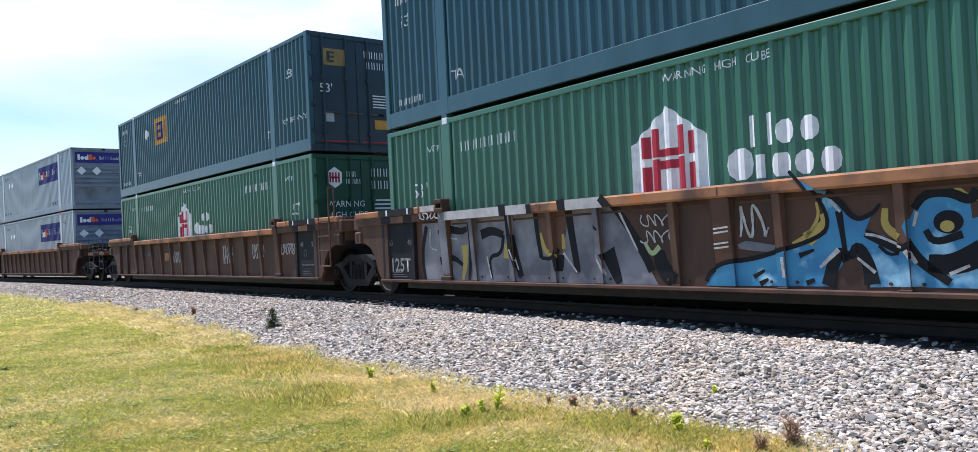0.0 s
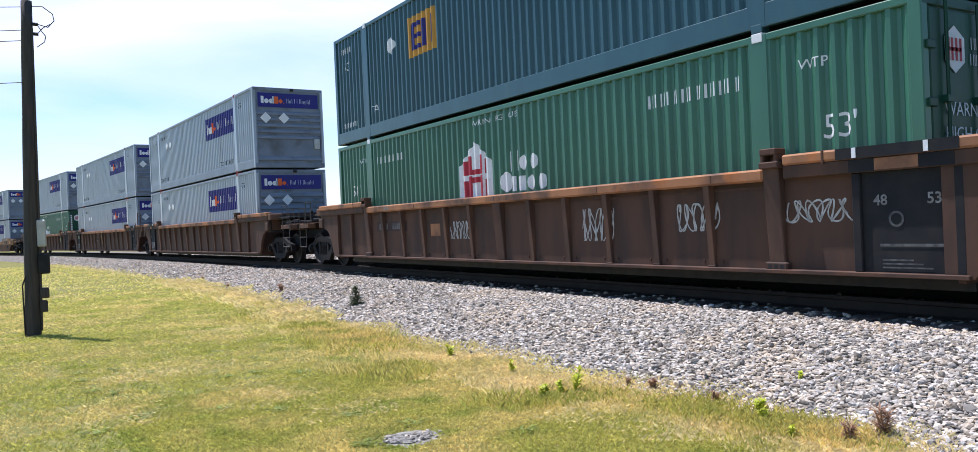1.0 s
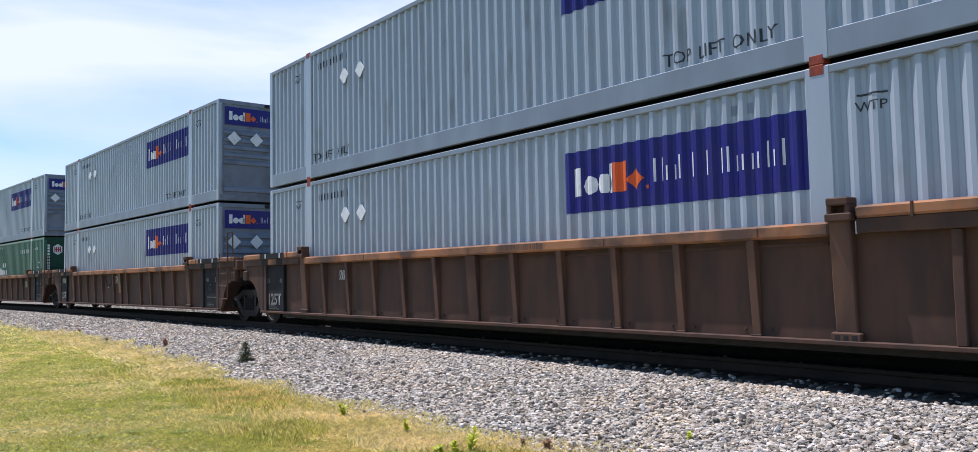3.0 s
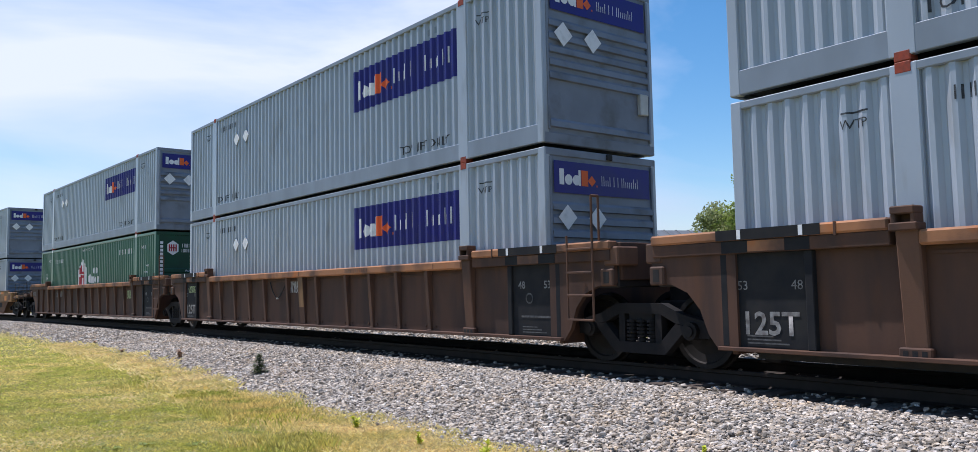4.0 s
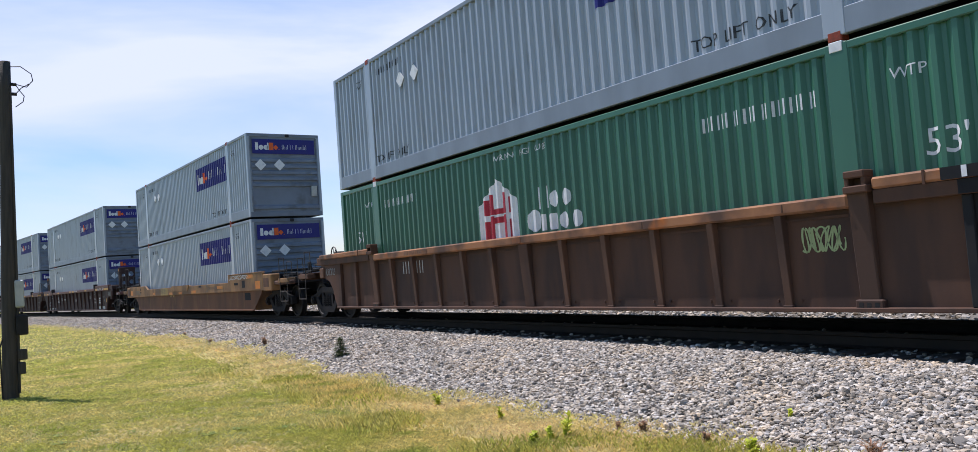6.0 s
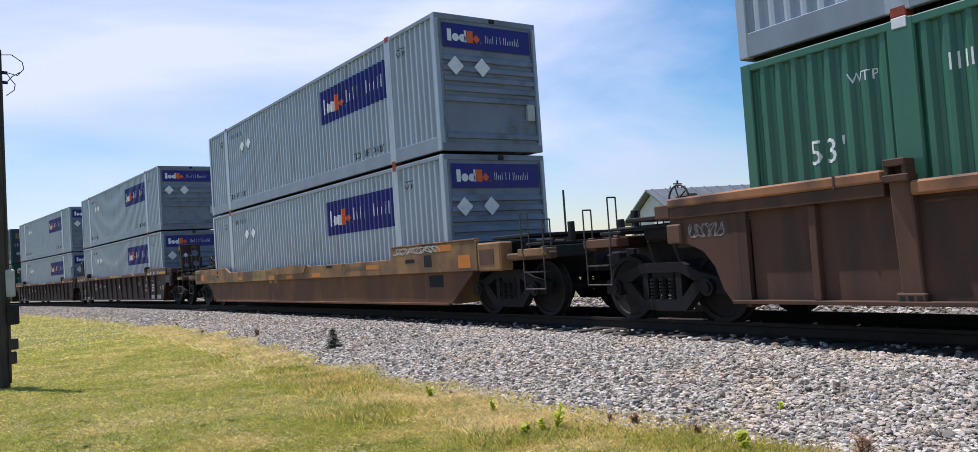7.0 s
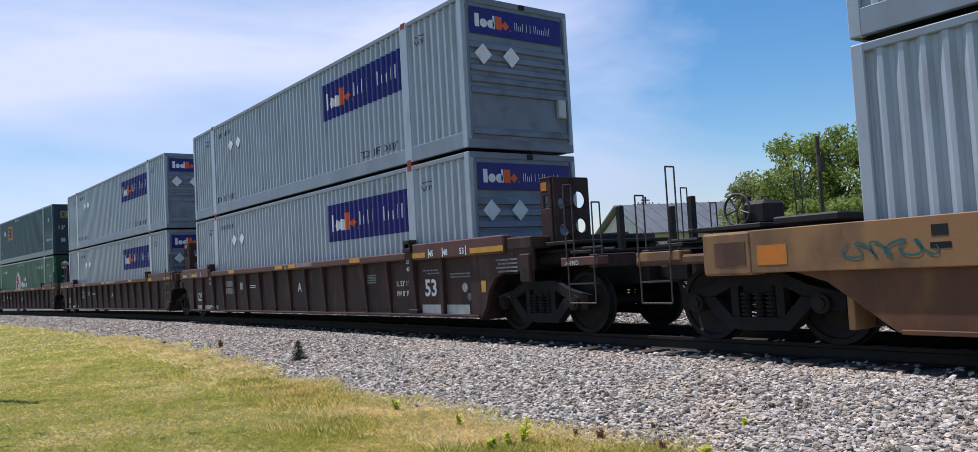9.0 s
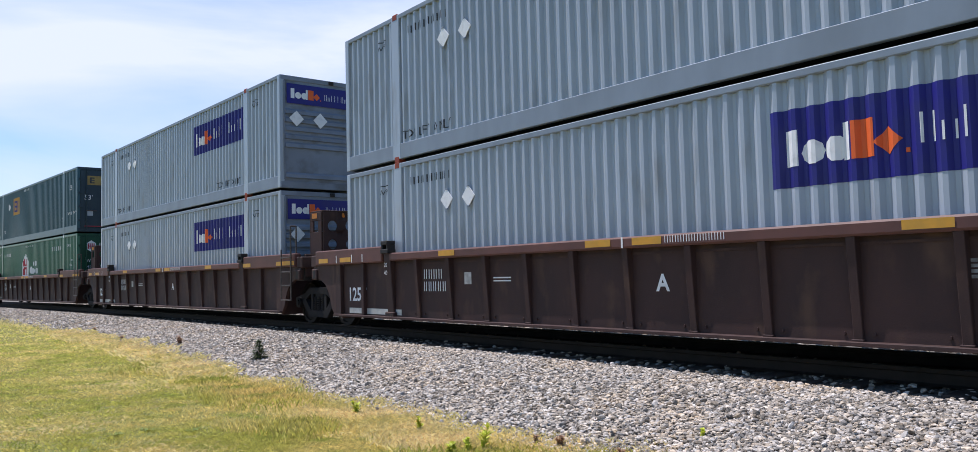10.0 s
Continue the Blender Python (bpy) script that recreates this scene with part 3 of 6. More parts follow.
def green_container(front):
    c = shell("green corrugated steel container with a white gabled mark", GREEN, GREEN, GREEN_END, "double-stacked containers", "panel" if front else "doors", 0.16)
    house_mark(0.93, 0.96, 1.24, c, on_side, on_side_high)
    round_word(-0.28, 1.62, 0.37, (0.85, 0.62, 0.62), on_side, c)
    round_word(0.02, 1.25, 0.37, (0.9, 0.42, 0.68, 0.62, 0.66), on_side, c)
    on_side("cube_marking", letters("WARNING  HIGH  CUBE", 0.148, 0.98, 2.605), WHITE, c, "white stencilled height warning")
    for y in (7.22, -6.85):
        on_side("length_marking", letters("53'", 0.40, y, 1.50 if y < 0 else 1.52), WHITE, c, "white length marking")
    on_side("height_marking", letters("WTP", 0.17, -6.58, 2.34), WHITE, c)
    on_side("height_marking", letters("WTP", 0.16, 6.65, 2.34), WHITE, c)
    on_side("number_marking", bars(5.55, 2.24, 0.17, (0.5,) * 4 + (0.1,) + (0.5,) * 6), WHITE, c)
    on_side("number_marking", bars(-4.0, 2.24, 0.19, (0.5,) * 4 + (0.1,) + (0.5,) * 6), WHITE, c)
    put = lambda n, b, m, p, l="": part(n, to_end(b, 0, lift=0.016), m, p, l)
    high = lambda n, b, m, p, l="": part(n, to_end(b, 0, lift=0.020), m, p, l)
    hexa = lambda y, z, r: [(y + r * math.sin(k * math.pi / 3), z + 1.15 * r * math.cos(k * math.pi / 3)) for k in range(6)]
    m = put("hexagon_mark", flat([hexa(0.72, 2.32, 0.22)]), WHITE, c, "white hexagon mark with red bars")
    high("mark_bar", flat([rect(0.72 + a, 0.72 + a + 0.045, 2.2, 2.44) for a in (-0.13, -0.05, 0.03, 0.1)] + [rect(0.6, 0.84, 2.30, 2.34)]), RED, m)
    put("word_block", bars(0.40, 2.34, 0.13, (0.6, 0.5, 0.5), 0.12), WHITE, c)
    put("word_block", bars(0.42, 2.17, 0.12, (0.6, 0.4, 0.6, 0.5, 0.6), 0.12), WHITE, c)
    if front:
        put("length_marking", letters("53'", 0.24, -0.22, 1.12), WHITE, c)
        put("cube_marking", letters("WARNING  HIGH  CUBE", 0.105, 0.30, 1.50), WHITE, c)
        for x in (-1.1, 1.12):
            put("number_marking", flat([rect(-x - 0.05, -x + 0.05, 2.45 - 0.13 * k, 2.54 - 0.13 * k) for k in range(11)]), WHITE, c)
    else:
        put("cube_marking", letters("WARNING", 0.21, 0.95, 1.62), WHITE, c)
        put("cube_marking", letters("HIGH CUBE", 0.21, 0.95, 1.36), WHITE, c)
        put("number_marking", bars(-0.28, 2.35, 0.2, (0.5,) * 4), WHITE, c)
        put("number_marking", bars(-0.28, 2.05, 0.2, (0.5,) * 6), WHITE, c)
        put("data_marking", flat([rect(-0.9, -0.3, 1.45 + 0.1 * k, 1.49 + 0.1 * k) for k in range(4)]), WHITE, c)
    return c


def teal_container():
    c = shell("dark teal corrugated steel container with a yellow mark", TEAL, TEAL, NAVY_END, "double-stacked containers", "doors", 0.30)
    m = on_side("yellow_mark", flat([rect(2.32, 3.63, 1.55, 2.45)]), YELLOW, c, "yellow painted square mark")
    on_side_high("mark_block", flat([rect(3.3, 3.5, 1.7, 2.3), rect(3.05, 3.3, 1.7, 1.8), rect(3.05, 3.3, 1.95, 2.05), rect(3.05, 3.3, 2.2, 2.3), rect(2.8, 2.92, 1.7, 2.3), rect(2.45, 2.57, 1.7, 2.3)]), BLUE, m)
    on_side("placard_frame", flat([diamond(4.55, 2.05, 0.24)]), WHITE, c, "white diamond placard holder")
    for y in (7.45, -6.85):
        on_side("length_marking", letters("53'", 0.30, y, 1.95), WHITE, c, "white length marking")
    on_side("height_marking", letters("TA", 0.26, 5.75, 0.62), WHITE, c)
    on_side("height_marking", letters("TA", 0.26, -5.65, 0.62), WHITE, c)
    on_side("cube_marking", bars(1.4, 2.62, 0.12, (0.5,) * 12, 0.2), WHITE, c)
    on_side("number_marking", bars(7.6, 0.45, 0.12, (0.5,) * 10, 0.2), WHITE, c)
    on_side("number_marking", bars(7.6, 2.4, 0.14, (0.5,) * 7, 0.2), WHITE, c)
    on_side("lift_marking", letters("TOP LIFT ONLY", 0.19, -6.5, 0.85), WHITE, c)
    put = lambda n, b, m_, p, l="": part(n, to_end(b, 0, lift=0.016), m_, p, l)
    high = lambda n, b, m_, p, l="": part(n, to_end(b, 0, lift=0.020), m_, p, l)
    y = put("yellow_mark", flat([rect(0.28, 0.92, 2.1, 2.5)]), PALE_OCHRE, c, "yellow and grey mark")
    high("mark_block", flat([rect(0.72, 0.8, 2.17, 2.43), rect(0.6, 0.72, 2.17, 2.22), rect(0.6, 0.72, 2.28, 2.33), rect(0.6, 0.72, 2.38, 2.43)]), BLACK_INK, y)
    put("length_marking", letters("53'", 0.30, 1.02, 1.45), WHITE, c)
    put("number_marking", bars(-0.22, 2.36, 0.17, (0.5,) * 4), WHITE, c)
    put("number_marking", bars(-0.28, 2.1, 0.17, (0.5,) * 6), WHITE, c)
    put("data_plate", flat([rect(0.66, 0.90, 0.75, 1.0)]), GREY, c)
    put("data_plate", flat([rect(-0.95, -0.45, 0.62, 0.85)]), YELLOW, c, "orange and white data plate")
    put("data_marking", flat([rect(-0.85, -0.42, 1.15 + 0.07 * k, 1.18 + 0.07 * k) for k in range(5)]), WHITE, c)
    put("reflector", flat([rect(0.1, 1.0, 0.28, 0.31), rect(-1.0, -0.1, 0.28, 0.31)]), RED, c)
    return c


# ---- well cars ----
def piece(name, ob, parent, m):
    """Another part on the mesh of ob."""
    o = new(name, ob.data)
    o.parent = parent
    o.matrix_basis = m
    return o


def solid(name, outline, x0, x1, mat, parent, bevel=0.0, label=""):
    bm = prism(bmesh.new(), outline, x0, x1)
    if bevel:
        bmesh.ops.bevel(bm, geom=bm.edges[:], offset=bevel, segments=1, affect="EDGES")
    return part(name, bm, mat, parent, label)


def ring_plate(x0, x1, y0, y1, z0, z1, holes, mat, parent, name):
    """A plate across the car with round holes in it."""
    bm = bmesh.new()
    cols = len(holes)
    for y in (y0,):
        for k, (hx, hz, r) in enumerate(holes):
            a0, a1 = x0 + (x1 - x0) * k / cols, x0 + (x1 - x0) * (k + 1) / cols
            n = 16
            inner = [bm.verts.new((hx + r * math.cos(2 * math.pi * i / n), y, hz + r * math.sin(2 * math.pi * i / n))) for i in range(n)]
            outer = []
            for i in range(n):
                c, s = math.cos(2 * math.pi * i / n), math.sin(2 * math.pi * i / n)
                f = max(abs(c), abs(s))
                c, s = c / f, s / f
                px = hx + (a1 - hx) * c if c > 0 else hx + (hx - a0) * c
                pz = hz + (z1 - hz) * s if s > 0 else hz + (hz - z0) * s
                outer.append(bm.verts.new((px, y, pz)))
            for i in range(n):
                bm.faces.new((inner[i], inner[(i + 1) % n], outer[(i + 1) % n], outer[i]))
    bmesh.ops.remove_doubles(bm, verts=bm.verts, dist=0.001)
    bmesh.ops.solidify(bm, geom=bm.faces[:], thickness=y1 - y0)
    bmesh.ops.recalc_face_normals(bm, faces=bm.faces)
    return part(name, bm, mat, parent)


def mark(name, bm, mat, parent, x=-1.515, label=""):
    """Lays flat lettering or paint on the near side at x."""
    for v in bm.verts:
        v.co.x = x
    return part(name, bm, mat, parent, label)


def tag(seed, *rest, **more):
    """Two overlapping strokes of one spray tag."""
    first = squiggle(seed, *rest, **more)
    second = squiggle(seed + 500, *rest, **more)
    second.parent = first


def squiggle(seed, y, z, w, h, mat, parent, x, r=0.011, turns=11, label="loose sprayed tag"):
    """A loose spray tag: one thin running stroke that loops as it goes."""
    rng = random.Random(seed)
    pts = []
    n = turns * 9
    ph = rng.random() * 6
    for i in range(n + 1):
        k = i / n
        a = k * turns * 3.3 + ph
        pts.append((y - w * (k + 0.07 * math.sin(a * 1.3)), z + h * (0.5 + 0.46 * math.sin(a + 0.8 * math.sin(a * 0.37 + seed)))))
    bm = bmesh.new()
    last = None
    for i, (a, b) in enumerate(pts):
        c = pts[min(i + 1, n)]
        d = Vector((c[0] - a, c[1] - b))
        d = Vector((-d.y, d.x)).normalized() * r * (0.7 + 0.6 * rng.random()) if d.length else Vector((r, 0))
        pair = (bm.verts.new((x, a - d.x, b - d.y)), bm.verts.new((x, a + d.x, b + d.y)))
        if last:
            bm.faces.new((last[0], last[1], pair[1], pair[0]))
        last = pair
    return part("sprayed_tag", bm, mat, parent, label)


def end_deck(c, sy, body, top):
    """The coupled end: centre sill, coupler, crossover platform, steps and grab irons."""
    yy = lambda a, b: tuple(sorted((sy * a, sy * b)))
    tall = body is BROWN or (top is OCHRE and sy > 0)
    part("centre_sill", boxes((-0.36, 0.36, *yy(8.4, 11.35), 0.72, 1.12), bevel=0.015), BLACK, c)
    cp = part("coupler", boxes((-0.13, 0.13, *yy(11.2, 11.62), 0.78, 1.0), (-0.2, 0.02, *yy(11.55, 11.80), 0.74, 1.04), bevel=0.03), TRUCK, c)
    part("air_hose", tube([(0.3, sy * 11.3, 0.85), (0.34, sy * 11.5, 0.6), (0.3, sy * 11.68, 0.45), (0.22, sy * 11.78, 0.5)], 0.025), BLACK, cp)
    part("end_sill", boxes((-1.38, 1.38, *yy(11.12, 11.30), 1.02, 1.22), bevel=0.012), body, c)
    part("crossover_platform", boxes((-1.30, 1.30, *yy(10.62, 11.10), 1.24, 1.29), bevel=0.008), BLACK, c)
    part("deck_plate", boxes((-1.20, 1.20, *yy(9.45, 10.6), 1.40, 1.46), bevel=0.01), BLACK, c)
    for k in range(3):
        part("air_pipe", rod(bmesh.new(), (-1.05 + 0.25 * k, sy * 9.4, 1.32), (-1.05 + 0.25 * k, sy * 11.1, 1.32 - 0.03 * k), 0.028), BLACK, c)
    part("brake_cylinder", rod(bmesh.new(), (-0.95, sy * 9.6, 1.22), (-0.95, sy * 10.35, 1.22), 0.13, 14), TRUCK, c)
    part("air_reservoir", rod(bmesh.new(), (0.75, sy * 9.6, 1.2), (0.75, sy * 10.5, 1.2), 0.2, 16), BLACK, c)
    for sx in (-1, 1):
        part("side_step_plate", boxes((*sorted((sx * 1.2, sx * 1.44)), *yy(10.55, 11.35), 1.06, 1.19), bevel=0.012), RUST_RIB if body is RUST else top, c)
        for a, h in (((10.70, 2.30), (11.30, 1.98)) if tall else ((10.70, 1.80), (11.30, 1.66))):
            part("grab_iron", tube([(sx * 1.44, sy * a, 1.12), (sx * 1.44, sy * a, h), (sx * 1.28, sy * a, h), (sx * 1.28, sy * a, 1.2)], 0.012), HANDRAIL, c)
        part("stirrup_step", tube([(sx * 1.44, sy * 10.72, 1.1), (sx * 1.44, sy * 10.72, 0.5), (sx * 1.44, sy * 11.28, 0.5), (sx * 1.44, sy * 11.28, 1.1)], 0.012), HANDRAIL, c)
        part("tread", boxes((*sorted((sx * 1.3, sx * 1.46)), *yy(10.74, 11.26), 0.78, 0.80)), HANDRAIL, c)
        part("stanchion", boxes((*sorted((sx * 0.55, sx * 0.65)), *yy(11.0, 11.1), 1.28, 1.95 if tall else 1.62), bevel=0.012), BLACK, c)


def joint_end(c, sy, body, top):
    """The articulated end that rides on the truck it shares."""
    yy = lambda a, b: tuple(sorted((sy * a, sy * b)))
    part("bolster", boxes((-1.36, 1.36, *yy(8.75, 9.42), 1.0, 1.34), bevel=0.02), BLACK, c)
    part("drawbar", boxes((-0.32, 0.32, *yy(9.42, 9.78), 0.72, 1.08), bevel=0.03), TRUCK, c)
    part("end_plate", boxes((-1.34, 1.34, *yy(9.36, 9.46), 1.10, 1.62), bevel=0.012), body, c)
    for sx in (-1, 1):
        b = boxes((*sorted((sx * 1.05, sx * 1.47)), *yy(9.25, 9.52), 1.30, 1.56), bevel=0.02)
        part("end_bracket", b, RUST_RIB if body is RUST else body, c)
        part("jack_pad", boxes((*sorted((sx * 1.40, sx * 1.50)), *yy(9.2, 9.44), 1.02, 1.26), bevel=0.02), RUST_RIB if body is RUST else body, c)
        part("pad_pocket", boxes((*sorted((sx * 1.499, sx * 1.503)), *yy(9.27, 9.37), 1.06, 1.22)), BLACK, c)


def ladder(c, sy, mat):
    a, b, x = sy * 8.62, sy * 9.12, -1.55
    lad = part("ladder", tube([(x, a, 0.55), (x, a, 1.75)], 0.016), mat, c)
    part("ladder_rail", tube([(x, b, 0.55), (x, b, 2.28), (x + 0.14, b, 2.28), (x + 0.14, b, 1.6)], 0.018), mat, lad)
    for z in (0.56, 0.9, 1.22, 1.55):
        part("rung", boxes((x - 0.025, x + 0.02, min(a, b), max(a, b), z - 0.015, z + 0.015), bevel=0.005), mat, lad)


def taper(bm, sx, zt, zb, by):
    """Draws the outer face in by the given depth at its foot."""
    for v in bm.verts:
        if v.co.x * sx > TAPER_X:
            v.co.x -= sx * by * max(0.0, min(1.0, (zt - v.co.z) / (zt - zb)))
    return bm


TAPER_X = 1.40
RIB_EVEN = [1.03 * k for k in range(-5, 6) if k]
RIB_Y = (-5.10, -4.08, -3.08, -2.10, -0.75, 0.75, 2.10, 3.08, 4.08, 5.10)


def well_car(label, body, top, near, far, stencil, low=0.25, shift=0.0, pale=False, drop=0.05, paired=False):
    c = empty("well_car", label, "rail car", "well cars of the train")
    for sx in (-1, 1):
        xs = lambda a, b: tuple(sorted((sx * a, sx * b)))
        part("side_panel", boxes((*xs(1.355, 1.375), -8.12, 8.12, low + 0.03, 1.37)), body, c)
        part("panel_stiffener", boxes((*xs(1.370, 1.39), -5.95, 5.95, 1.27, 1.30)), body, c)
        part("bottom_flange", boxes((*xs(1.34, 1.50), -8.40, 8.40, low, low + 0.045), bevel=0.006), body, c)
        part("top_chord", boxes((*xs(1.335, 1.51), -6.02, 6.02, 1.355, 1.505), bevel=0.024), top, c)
        rib0 = None
        for q in [shift + r for r in (RIB_Y if paired else RIB_EVEN)] if body is RUST else [1.03 * k for k in range(-5, 6)]:
            if rib0 is None:
                bm = taper(boxes((*xs(1.37, 1.485), -0.05, 0.05, low + 0.045, 1.355), bevel=0.006), sx, 1.355, low + 0.045, 0.075)
                rib0 = part("rib", bm, RUST_RIB if body is RUST else body, c)
                rib0.matrix_basis = pose(0, q, 0)
            else:
                piece("rib", rib0, c, pose(0, q, 0))
            part("rib_foot", boxes((*xs(1.372, 1.43), q - 0.065, q + 0.065, low + 0.045, low + 0.065), bevel=0.004), body, c)
            for e in (-0.16, 0.16):
                part("drain_plug", rod(bmesh.new(), (sx * 1.372, q + e, low + 0.12), (sx * 1.392, q + e, low + 0.12), 0.018, 8), body, c)
        if body is RUST:
            plate = part("centre_plate", taper(boxes((*xs(1.372, 1.485), shift - 0.13, shift + 0.13, low + 0.045, 1.355), bevel=0.01), sx, 1.355, low + 0.045, 0.075), RUST, c)
            if pale:
                part("repainted_face", taper(boxes((*xs(1.480, 1.488), shift - 0.12, shift + 0.11, 0.68, 1.35)), sx, 1.355, low + 0.045, 0.075), OCHRE, plate, "paler repainted plate face")
            for q in (-5.2, -2.9, shift, 3.4):
                part("chord_joint", boxes((*xs(1.508, 1.5135), q - 0.008, q + 0.008, 1.385, 1.478)), RUST, c)
        for sy in (-1, 1):
            yy = lambda a, b: tuple(sorted((sy * a, sy * b)))
            black = stencil and (near if sy < 0 else far) == "joint"
            post = part("guide_post", taper(boxes((*xs(1.37, 1.50), *yy(6.01, 6.24), low + 0.03, 1.52), bevel=0.014), sx, 1.52, low + 0.03, 0.08), RUST_RIB if body is RUST else body, c)
            part("post_foot", boxes((*xs(1.37, 1.46), *yy(5.97, 6.29), low + 0.01, low + 0.13), bevel=0.015), body, post)
            for q in (6.04, 6.13, 6.22):
                part("foot_slot", boxes((*xs(1.459, 1.462), *yy(q - 0.026, q + 0.026), low + 0.04, low + 0.10)), BLACK, post)
            g = part("box_guide", boxes((*xs(1.36, 1.55), *yy(6.0, 6.28), 1.50, 1.58), (*xs(1.36, 1.55), *yy(6.02, 6.26), 1.66, 1.74), (*xs(1.36, 1.42), *yy(6.03, 6.25), 1.57, 1.67), (*xs(1.36, 1.54), *yy(6.02, 6.07), 1.57, 1.67), (*xs(1.36, 1.54), *yy(6.21, 6.26), 1.57, 1.67), bevel=0.012), body if body is RUST else BLACK, c, "steel guide bracket for the box corner")
            brown = body is BROWN
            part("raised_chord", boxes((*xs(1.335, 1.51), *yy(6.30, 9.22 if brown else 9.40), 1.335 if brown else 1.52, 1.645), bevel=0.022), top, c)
            if not brown:
                part("chord_web", boxes((*xs(1.34, 1.488), *yy(6.30, 9.38), 1.37, 1.518), bevel=0.008), body, c)
                part("chord_splice", boxes((*xs(1.50, 1.516), *yy(6.84, 6.87), 1.50, 1.65), bevel=0.004), body, c)
            part("upper_panel", boxes((*xs(1.352, 1.373), *yy(6.26, 8.14), 1.34, 1.48)), body, c)
            part("end_rib", boxes((*xs(1.37, 1.452), *yy(*((7.14, 7.24) if brown else (7.16, 7.26))), low + 0.045, 1.334 if brown else 1.369), bevel=0.01), STENCIL if black else body, c)
            part("end_rib", boxes((*xs(1.37, 1.452), *yy(*((8.34, 8.44) if brown else (8.26, 8.36))), low + 0.045, 1.334 if brown else 1.369), bevel=0.01), STENCIL if black else body, c)
            out_ = [(8.14, low), (8.42, low), (8.56, 0.42), (8.68, 0.72), (8.86, 0.92), (9.10, 1.02), (9.42, 1.06), (9.42, 1.47), (8.14, 1.47)]
            solid("wheel_arch", [(sy * y, z) for y, z in out_], *xs(1.38, 1.45), body, c)
            if black:
                part("stencil_panel", boxes((*xs(1.37, 1.412), *yy(7.26, 8.26), low + 0.05, 1.368)), STENCIL, c, "black stencilled data panel")
                part("chord_band", boxes((*xs(1.508, 1.514), *yy(7.02, 8.36), 1.522, 1.643)), STENCIL, c)
                part("web_patch", boxes((*xs(1.487, 1.491), *yy(7.16, 7.46), 1.375, 1.515)), STENCIL, c)
                part("web_patch", boxes((*xs(1.487, 1.491), *yy(7.94, 8.30), 1.375, 1.515)), STENCIL, c)
                part("web_plate", boxes((*xs(1.487, 1.492), *yy(7.462, 7.938), 1.385, 1.505)), top, c)
                for q in (7.22, 8.01):
                    part("chord_tick", boxes((*xs(1.513, 1.518), *yy(q, q + 0.05), 1.53, 1.64)), WHITE, c)
    for sy, kind in ((-1, near), (1, far)):
        yy = lambda a, b: tuple(sorted((sy * a, sy * b)))
        part("bulkhead", boxes((-1.36, 1.36, *yy(8.22, 8.30), 0.2, 1.30), bevel=0.01), body, c)
        if kind == "joint":
            joint_end(c, sy, body, top)
        else:
            part("bolster", boxes((-1.36, 1.36, *yy(8.75, 9.42), 0.98, 1.36), bevel=0.02), BLACK, c)
            part("end_plate", boxes((-1.34, 1.34, *yy(9.36, 9.44), 1.05, 1.60), bevel=0.012), body, c)
            end_deck(c, sy, body, top)
            for sx in (-1, 1):
                far_out = 0.40 if body is BROWN else 0.0
                if far_out:
                    part("end_panel", boxes((*sorted((sx * 1.38, sx * 1.45)), *yy(9.42, 9.90), 1.02, 1.44), bevel=0.01), body, c)
                    part("pad_pocket", boxes((*sorted((sx * 1.499, sx * 1.503)), *yy(9.68, 9.79), 0.90, 1.07), bevel=0.001), BLACK, c)
                part("jack_pad", boxes((*sorted((sx * 1.38, sx * 1.50)), *yy(9.2 + far_out, 9.46 + far_out), 1.04 - far_out / 2, 1.30), bevel=0.02), RUST_RIB if body is RUST else body, c)
                part("end_bracket", boxes((*sorted((sx * 1.05, sx * 1.47)), *yy(9.4 - far_out / 3, 9.70 + far_out / 2), 1.38, 1.58), bevel=0.02), RUST_RIB if body is RUST else body, c)
    if near == "joint":
        ladder(c, -1, RUST_RIB if body is RUST else HANDRAIL)
    for y in (-7.6, -5, -2.5, 0, 2.5, 5, 7.6):
        part("cross_bearer", boxes((-1.36, 1.36, y - 0.12, y + 0.12, low + 0.02, 0.352)), BLACK, c)
    part("well_floor", boxes((-1.0, 1.0, -8.2, 8.2, low - drop, 0.30)), BLACK, c)
    return c


